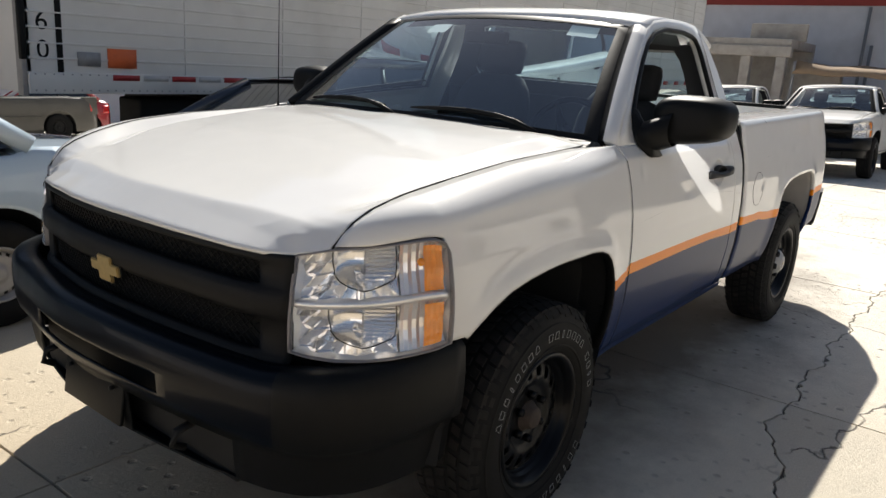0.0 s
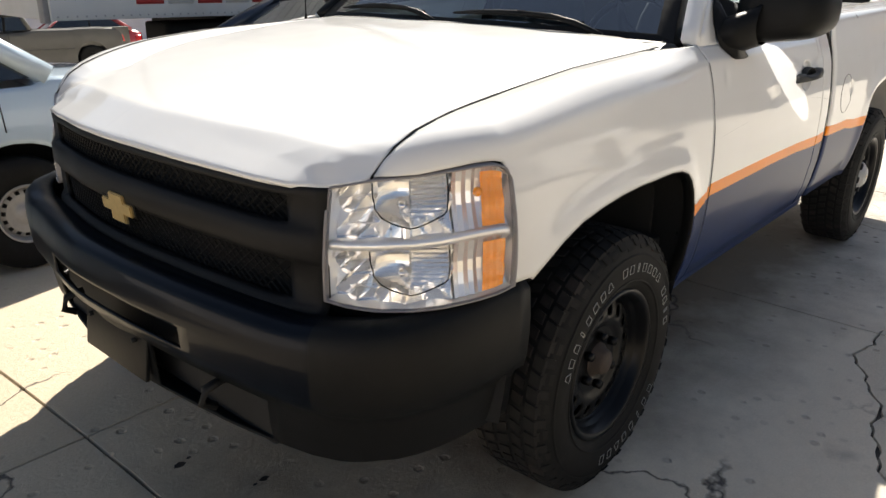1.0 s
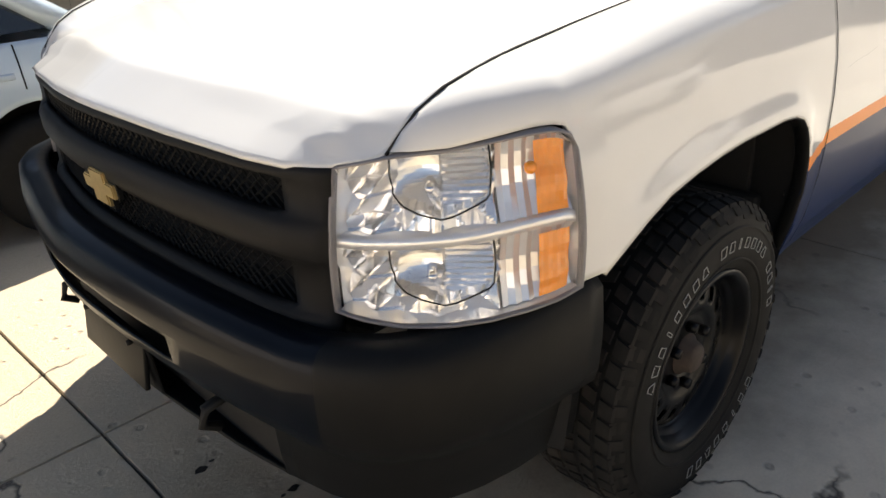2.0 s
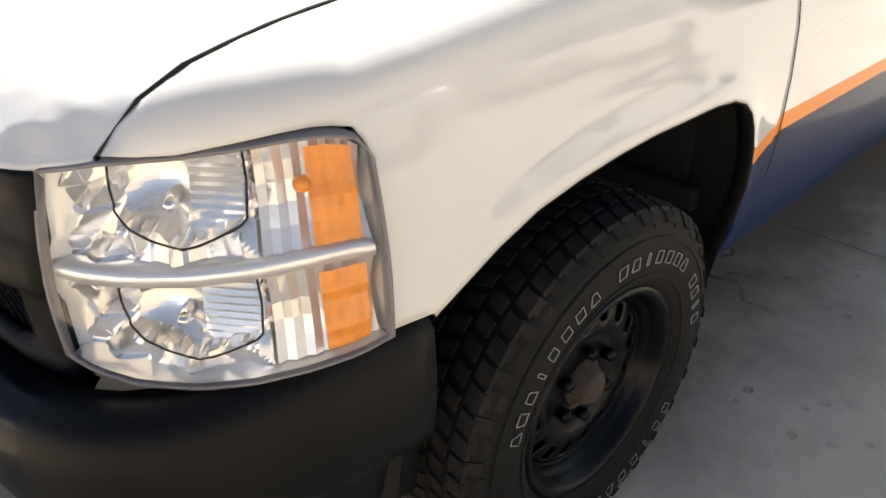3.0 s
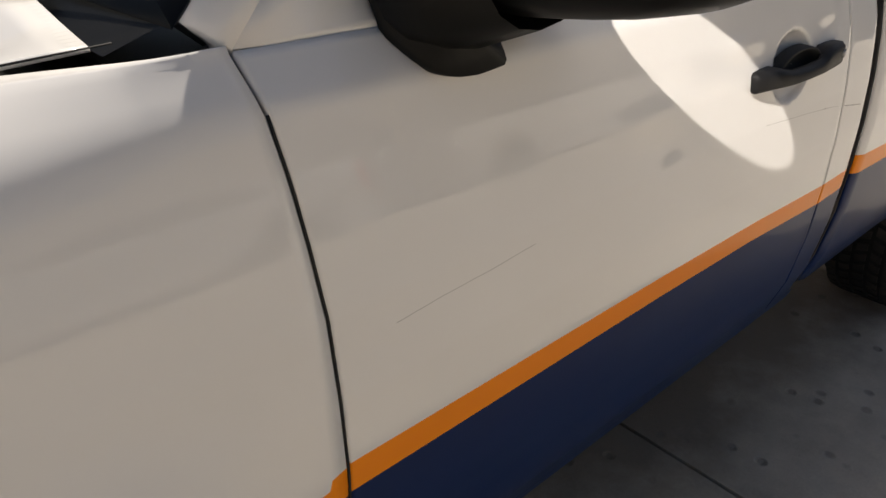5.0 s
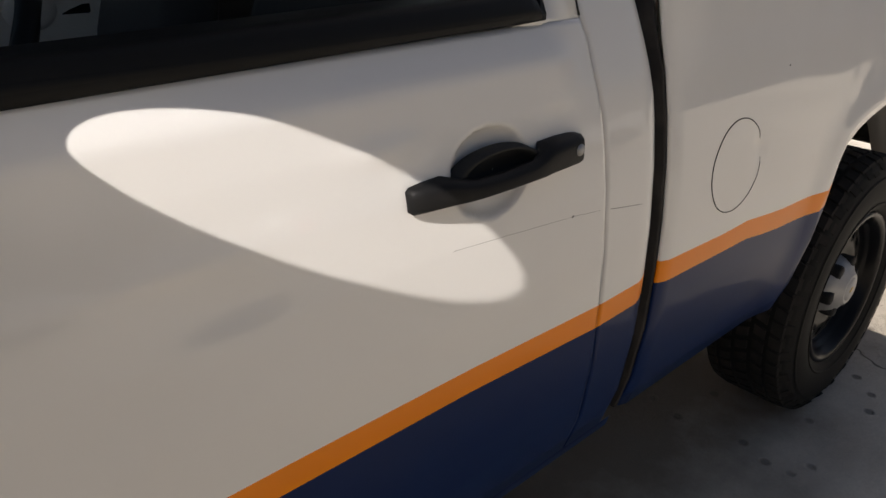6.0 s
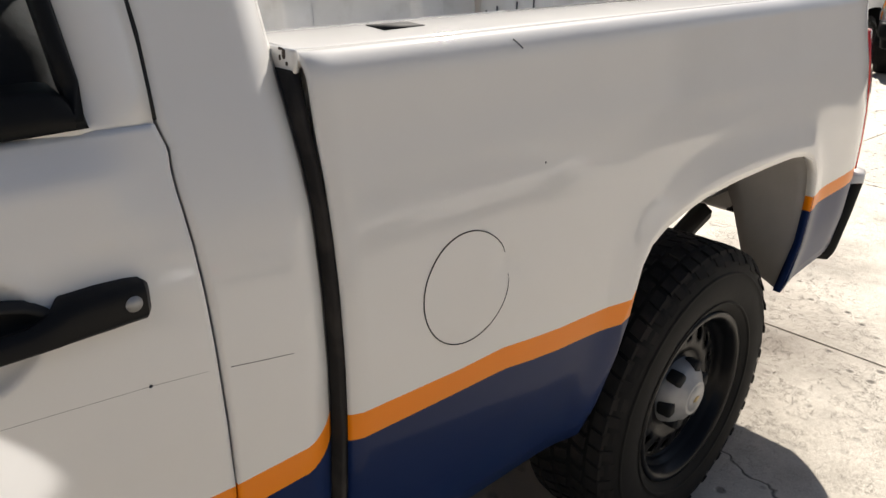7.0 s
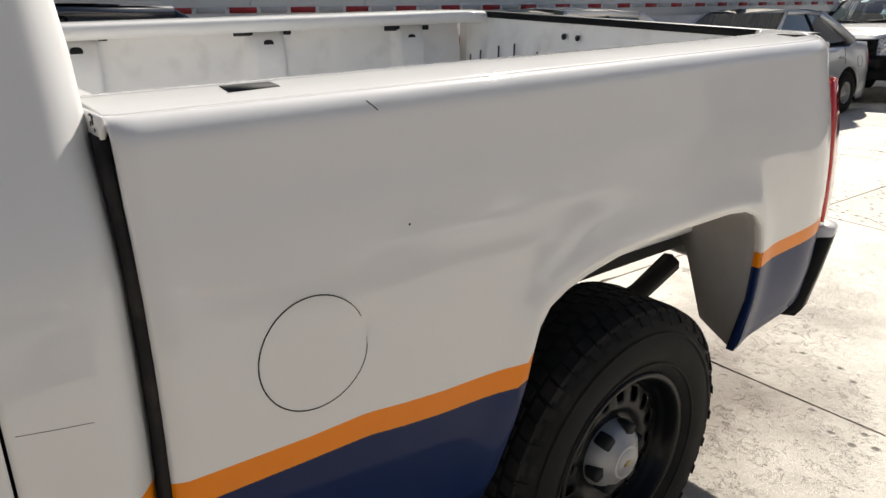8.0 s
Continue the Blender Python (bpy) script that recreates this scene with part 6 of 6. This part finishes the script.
        rows = [[(p[0] + d * o, p[1] * (1 + o * 0.2), p[2] + dz2) for p in pts] for o, dz2 in ((-0.08, 0.11), (-0.01, 0.10), (0.0, 0.05), (0.0, -0.07), (-0.04, -0.13), (-0.12, -0.14))]
        thick(part("bumper", grid(rows, flip=d > 0), paint if not bed else M_PLASTIC, car), 0.01)
    # greenhouse: glass faces between a belt loop and a roof loop, pillars and roof
    yb = hw - 0.09
    yt = hw - 0.27
    z1 = belt + 0.0
    A = {(-1, 0): (x_ws0, yb, hood_z + 0.05), (-1, 1): (x_ws1, yt, roof - 0.05), (1, 1): (x_rw1, yt, roof - 0.06), (1, 0): (x_rw0, yb, boot_z + 0.02)}
    P = {k: (Vector((v[0], -v[1], v[2])), Vector((v[0], v[1], v[2]))) for k, v in A.items()}
    gl = M_DGLASS

    def pane(a, b, c, d, n=8, bulge=(0, 0, 0)):
        rows = []
        for v in np.linspace(0, 1, n):
            rows.append([tuple(a.lerp(b, u).lerp(d.lerp(c, u), v) + Vector(bulge) * (4 * u * (1 - u))) for u in np.linspace(0, 1, n)])
        return grid(rows)
    part("windscreen", pane(P[(-1, 0)][0], P[(-1, 0)][1], P[(-1, 1)][1], P[(-1, 1)][0], bulge=(-0.06, 0, 0.0)), gl, car, "windscreen glass")
    part("rear_window", pane(P[(1, 0)][1], P[(1, 0)][0], P[(1, 1)][0], P[(1, 1)][1], bulge=(0.05, 0, 0.0)), gl, car, "rear window glass")
    for i, sgn in ((0, -1), (1, 1)):
        part("side_window", pane(P[(-1, 0)][i], P[(1, 0)][i], P[(1, 1)][i], P[(-1, 1)][i], bulge=(0, sgn * 0.01, 0)), gl, car, "side window glass")
        bm = bmesh.new()
        for a, b, ra in ((P[(-1, 0)][i], P[(-1, 1)][i], 0.024), (P[(1, 0)][i], P[(1, 1)][i], 0.055 if not bed else 0.04), (P[(-1, 1)][i], P[(1, 1)][i], 0.03)):
            tube([a, a.lerp(b, 0.5) + Vector((0, sgn * 0.012, 0.012)), b], [ra * 1.2, ra, ra], 8, bm=bm)
        part("pillar", bm, paint, car)
        m0 = P[(-1, 0)][i].lerp(P[(1, 0)][i], 0.56)
        m1 = P[(-1, 1)][i].lerp(P[(1, 1)][i], 0.52)
        part("door_pillar", tube([m0, m1], 0.03, 6), M_PLASTIC, car)
    rows = []
    for u in np.linspace(0, 1, 9):
        a, b = P[(-1, 1)][0].lerp(P[(1, 1)][0], u), P[(-1, 1)][1].lerp(P[(1, 1)][1], u)
        rows.append([tuple(a.lerp(b, v) + Vector((0, 0, 0.025 + 0.03 * math.sin(math.pi * u) + 0.035 * (4 * v * (1 - v))))) for v in np.linspace(-0.02, 1.02, 11)])
    part("roof", grid(rows, flip=True), paint, car)
    part("underbody", box(((wb) / 2, 0, 0.34 + (r - 0.3)), (wb + fo + ro - 0.5, 2 * hw - 0.5, 0.24), 0.03), M_DARK, car)
    car.matrix_world = m
    return car


def stand(x, y, turn=0.0):
    """A pose on the sloping yard, leaning with it."""
    gx, gy = (ground_z(x + 0.5, y) - ground_z(x - 0.5, y)), (ground_z(x, y + 0.5) - ground_z(x, y - 0.5))
    m = Matrix.Rotation(math.atan(gy), 4, "X") @ Matrix.Rotation(-math.atan(gx), 4, "Y") @ Matrix.Rotation(radians(turn), 4, "Z")
    return Matrix.Translation((x, y, ground_z(x, y))) @ m


make_car("sedan", "pale silver-blue sedan on plain steel wheels", M_SEDAN, (2.45, 0.80, 0.95, 0.82, 0.300, 0.915, 1.40, 0.88, 0.965, 0.42, 1.10, 2.20, 2.70), stand(-2.79, 3.00))
make_car("navy_car", "dark navy saloon parked beside the white trailer", M_NAVY, (2.50, 0.80, 0.90, 0.83, 0.29, 0.90, 1.40, 0.88, 0.98, 0.40, 1.05, 2.10, 2.72), stand(4.30, 2.72, 180))
make_car("old_pickup", "dull grey-beige old pickup with dark wheels", M_GREYP, (2.95, 0.75, 1.02, 0.82, 0.33, 0.98, 1.55, 0.98, 1.05, 0.35, 0.85, 1.45, 1.60), stand(4.0, 17.6), rim=M_DARK, bed=True, category="pickup truck")
make_car("red_car", "small red hatchback seen beyond the old pickup", M_REDP, (2.40, 0.75, 0.60, 0.80, 0.28, 0.88, 1.38, 0.86, 1.0, 0.38, 0.95, 2.3, 2.72), stand(6.6, 20.2, -12))
make_car("silver_sedan", "rounded silver sedan with dark windows", M_SILVERP, (2.60, 0.88, 0.95, 0.86, 0.30, 0.92, 1.45, 0.90, 1.0, 0.40, 1.10, 2.05, 2.75), stand(10.6, 3.62, 0))
make_car("white_hatchback", "white hatchback with only its roof in view", M_WHITE, (2.45, 0.75, 0.62, 0.80, 0.285, 0.88, 1.40, 0.86, 0.98, 0.38, 0.95, 2.2, 2.72), stand(6.5, 3.60, 3))
make_car("grey_saloon", "light grey saloon across the open yard", M_SILVERP, (2.55, 0.85, 1.0, 0.84, 0.295, 0.88, 1.40, 0.86, 0.95, 0.42, 1.12, 2.05, 2.68), stand(0.2, -6.2))
make_car("white_saloon", "white saloon across the open yard", M_WHITE, (2.55, 0.85, 1.0, 0.84, 0.295, 0.88, 1.40, 0.86, 0.95, 0.42, 1.12, 2.05, 2.68), stand(5.6, -6.6))
for dx, dy in ((14.35, 1.15), (15.6, 3.75)):
    c = copy_thing(truck, stand(dx, dy))
    c["label"] = "white single-cab pickup parked across the sunny yard"
    c["group"] = "parked white pickups"
    for ob in c.children_recursive:
        for slot in ob.material_slots:
            if slot.material in (M_ORANGE, M_BLUE):
                slot.link = "OBJECT"
                slot.material = M_WHITE


# ---- trailer ----
def make_trailer():
    tr = tagged(new("box_trailer"), "long dull white box trailer with riveted panels and marker tape", "trailer")
    x0, x1, y0, y1, z0, z1 = 0.92, 16.6, 4.60, 7.10, 1.02, 4.05
    for y in (y0, y1):
        z = z0 + 0.18
        prof = []
        while z < z1:
            prof += [(z, 0.0), (z + 0.105, 0.0), (z + 0.109, -0.012), (z + 0.121, -0.012), (z + 0.125, 0.0)]
            z += 0.126
        prof = [p for p in prof if p[0] <= z1] + [(z1, 0.0)]
        s = 1 if y == y0 else -1
        w = part("side_wall", grid([[(x, y + s * o, z) for x in np.linspace(x0, x1, 14)] for z, o in prof], flip=y == y0), M_TRAILER, tr, smooth=False)
        part("bottom_rail", box(((x0 + x1) / 2, y - s * 0.012, z0 + 0.09), (x1 - x0, 0.05, 0.18), 0.008), M_TRAILER, tr)
        if y == y0:
            for k in range(13):
                x = x0 + 0.28 + 1.225 * k
                part("panel_joint", box((x, y - 0.006, (z0 + 0.18 + z1) / 2), (0.016 if k else 0.05, 0.010, z1 - z0 - 0.18), 0.002), M_TRAILER if k else M_PLASTIC, w)
            for k in range(26):
                xr = 1.66 + 0.6 * k
                part("marker_tape", box((xr + 0.12, y - 0.040, z0 + 0.145), (0.26, 0.003, 0.05)), M_TAPE, w, "red marker tape")
                part("marker_tape", box((xr + 0.42, y - 0.040, z0 + 0.145), (0.26, 0.003, 0.05)), M_TAPEW, w, "white marker tape")
            bm = bmesh.new()
            for k in range(200):
                x = x0 + 0.05 + k * 0.078
                for z in (z0 + 0.030, z0 + 0.165):
                    add_box(bm, (x, y - 0.038, z), (0.012, 0.006, 0.012))
            part("rivets", bm, M_STEELW, w, smooth=False)["kind"] = "stuff"
            part("placard", box((1.76, y - 0.008, z0 + 0.315), (0.27, 0.030, 0.17)), M_PLACARD, w, "orange warning placard")
            part("vent_plate", box((1.45, y - 0.008, z0 + 0.30), (0.20, 0.030, 0.12)), M_STEELW, w)
    part("roof_panel", box(((x0 + x1) / 2, (y0 + y1) / 2, z1 + 0.03), (x1 - x0, y1 - y0, 0.06), 0.01), M_TRAILER, tr)
    part("trailer_floor", box(((x0 + x1) / 2, (y0 + y1) / 2, z0 + 0.06), (x1 - x0 - 0.1, y1 - y0 - 0.1, 0.12), 0.01), M_DARK, tr)
    for x in (x0 + 0.02, x1 - 0.02):
        part("end_wall", box((x, (y0 + y1) / 2, (z0 + z1) / 2), (0.05, y1 - y0, z1 - z0), 0.01), M_TRAILER, tr)
    part("door_frame", box((x0 - 0.02, y0 + 0.04, 2.4), (0.05, 0.10, 2.8), 0.01), M_STEELW, tr)
    part("hinge_bar", box((x0 - 0.03, y0 - 0.02, 1.55), (0.05, 0.06, 0.5), 0.01), M_PLASTIC, tr)
    for x in (3.40, 4.66):
        for y in (y0 + 0.35, y1 - 0.35):
            w = simple_wheel(tr, x, y, 0.51 + ground_z(x, y), 0.51, y > 5.8, M_DARK, 0.50)
        part("trailer_axle", tube([(x, y0 + 0.4, 0.27), (x, y1 - 0.4, 0.12)], 0.08, 8), M_DARK, tr)
    part("bogie", box((4.15, (y0 + y1) / 2, 0.72), (2.5, 1.5, 0.60), 0.02), M_DARK, tr)
    # added dark box where the trailer's underside lies in shade
    part("tool_box", box((2.50, y0 + 0.50, 0.62), (0.80, 0.40, 0.66), 0.03), M_DARK, tr)
    part("under_box", box((6.2, y0 + 0.6, 0.70), (1.4, 0.9, 0.55), 0.03), M_DARK, tr)
    part("landing_leg", box((13.5, y0 + 0.5, 0.35), (0.14, 0.14, 1.35), 0.02), M_DARK, tr)
    for k, ch in enumerate("2460"):
        cu = bpy.data.curves.new("digit", "FONT")
        cu.body, cu.size, cu.align_x, cu.extrude = ch, 0.22, "CENTER", 0.001
        tmp = bpy.data.objects.new("digit", cu)
        me = bpy.data.meshes.new_from_object(tmp)
        bpy.data.objects.remove(tmp)
        me.materials.append(M_PLASTIC)
        d = new("digit", me)
        d.parent = tr
        d.matrix_local = pose(1.06, y0 - 0.004, 2.02 - 0.235 * k, 90, 0, 0)
    tr.location = (0, 0, 0)
    return tr


make_trailer()

# dark box body beyond the trailer's doors
bt = tagged(new("box_truck"), "dark grey box truck body standing in shade", "truck")
part("box_body", box((0.2, 10.2, 2.45), (7.6, 2.4, 3.1), 0.04), mat("dark_grey_box", (0.07, 0.07, 0.068), 0.7, grain=0.2, scale=3, spots=0.4), bt)
for x in (-2.6, -1.4, 0.9):
    for y in (9.2, 11.2):
        simple_wheel(bt, x, y, 0.5 + ground_z(x, y), 0.5, y > 10, M_DARK, 0.3)
part("chassis", box((0.2, 10.2, 0.82), (7.4, 1.0, 0.14), 0.02), M_DARK, bt)

# ---- walls round the yard ----
def wall(name, c, s, label, m=M_WALL, bevel=0.02):
    return tagged(link_mesh(name, box(c, s, bevel), m, smooth=False), label, "wall", kind="structure")


M_ROUGH_PIPE = mat("grey_pipe", (0.20, 0.19, 0.19), 0.7, grain=0.15, scale=8)
GZ = ground_z(26, 3)
w = wall("wall_east", (27.0, 2.0, GZ + 3.2), (0.5, 50, 6.6), "tall grey rendered building wall with a red band")
part("red_band", box((26.72, 2.0, GZ + 5.10), (0.10, 50, 0.9), 0.01), M_REDPAINT, w, "faded red painted band")
for y in (1.2, -4.0, 13.0):
    part("pilaster", box((26.66, y, GZ + 2.5), (0.22, 0.45, 5.0), 0.02), M_WALL, w)
for y, h in ((2.78, 4.6), (2.55, 3.4)):
    part("wall_pipe", tube([(26.62, y, GZ - 0.05), (26.62, y, GZ + h)], 0.05, 8), M_ROUGH_PIPE, w, "grey down pipe")
for y in np.arange(-3.2, 0.9, 0.55):
    part("wall_grate", box((26.70, y, GZ + 3.4), (0.10, 0.10, 1.6), 0.01), M_DARK, w)
wall("wall_north", (3.0, 27.0, 1.2), (48, 0.4, 6.4), "plain grey yard wall beyond the trailer")
# south and west walls: unseen, added to close the yard for reflections
wall("wall_south", (3.0, -13.5, 2.2), (48, 0.4, 4.6), "unseen pale wall added across the yard", mat("pale_render_wall", (0.36, 0.34, 0.31), 0.9, grain=0.1, scale=3, bump=0.004, spots=0.4, spot_col=(0.3, 0.28, 0.26), spot_scale=0.5))
wall("wall_west", (-20.0, 2.0, 2.2), (0.4, 50, 4.6), "unseen grey wall added at the yard's end")

# low open concrete shelter with beams
sh = tagged(new("shelter"), "low unfinished concrete shelter with beams and dark bays", "shelter")
M_ROUGHC = mat("raw_concrete", (0.36, 0.33, 0.30), 0.9, grain=0.2, scale=5, bump=0.01, spots=0.5)
gs = ground_z(23)
part("shelter_roof", box((23.2, 5.6, gs + 2.95), (3.0, 3.6, 0.25), 0.02), M_ROUGHC, sh)
part("shelter_beam", box((21.7, 5.6, gs + 2.72), (0.25, 3.7, 0.30), 0.02), M_ROUGHC, sh)
part("back_wall", box((24.6, 5.6, gs + 1.4), (0.2, 3.6, 2.9), 0.01), M_ROUGHC, sh)
for y in (4.0, 5.0, 7.2):
    part("post", box((21.75, y, gs + 1.35), (0.28, 0.28, 2.75), 0.02), M_ROUGHC, sh)
part("parapet", box((22.5, 4.4, gs + 3.3), (0.15, 1.6, 0.5), 0.02), M_ROUGHC, sh)
part("low_block", box((22.6, 3.2, gs + 1.2), (0.4, 1.4, 2.4), 0.03), M_ROUGHC, sh)

# sagging brown tarp on posts
rows = []
for i in range(9):
    row = []
    for j in range(21):
        y = 3.6 - 9.0 * j / 20
        sag = 0.30 * math.sin(math.pi * (j % 7) / 7) * math.sin(math.pi * i / 8)
        row.append((21.5 + 0.35 * i, y, ground_z(22) + 2.45 - sag + 0.03 * math.sin(j * 2.1 + i) - (0.35 if i == 0 else 0)))
    rows.append(row)
aw = tagged(new("awning"), "sagging brown tarp awning strung on thin posts", "awning")
thick(part("tarp", grid(rows), M_TARP, aw), 0.01)
for y in (3.6, 0.5, -2.4, -5.4):
    part("post", tube([(21.6, y, ground_z(22) - 0.02), (21.6, y, ground_z(22) + 2.45)], 0.04, 8), M_STEELW, aw)
tk = tagged(new("water_tank"), "dark plastic drum beside the shaded bay", "drum")
part("drum_body", tube([(24.8, 1.0, ground_z(24.8)), (24.8, 1.0, ground_z(24.8) + 1.5)], 0.6, 20), M_DARK, tk)

# radio antenna on the far fender
part("antenna", tube([(0.462, 0.86, 1.235), (0.462, 0.86, 1.27), (0.465, 0.86, 2.0)], [0.010, 0.003, 0.0012], 6), M_PLASTIC, truck, "thin black radio antenna")

# added lamp: narrow beam for sun the oval mirror glass throws onto the door
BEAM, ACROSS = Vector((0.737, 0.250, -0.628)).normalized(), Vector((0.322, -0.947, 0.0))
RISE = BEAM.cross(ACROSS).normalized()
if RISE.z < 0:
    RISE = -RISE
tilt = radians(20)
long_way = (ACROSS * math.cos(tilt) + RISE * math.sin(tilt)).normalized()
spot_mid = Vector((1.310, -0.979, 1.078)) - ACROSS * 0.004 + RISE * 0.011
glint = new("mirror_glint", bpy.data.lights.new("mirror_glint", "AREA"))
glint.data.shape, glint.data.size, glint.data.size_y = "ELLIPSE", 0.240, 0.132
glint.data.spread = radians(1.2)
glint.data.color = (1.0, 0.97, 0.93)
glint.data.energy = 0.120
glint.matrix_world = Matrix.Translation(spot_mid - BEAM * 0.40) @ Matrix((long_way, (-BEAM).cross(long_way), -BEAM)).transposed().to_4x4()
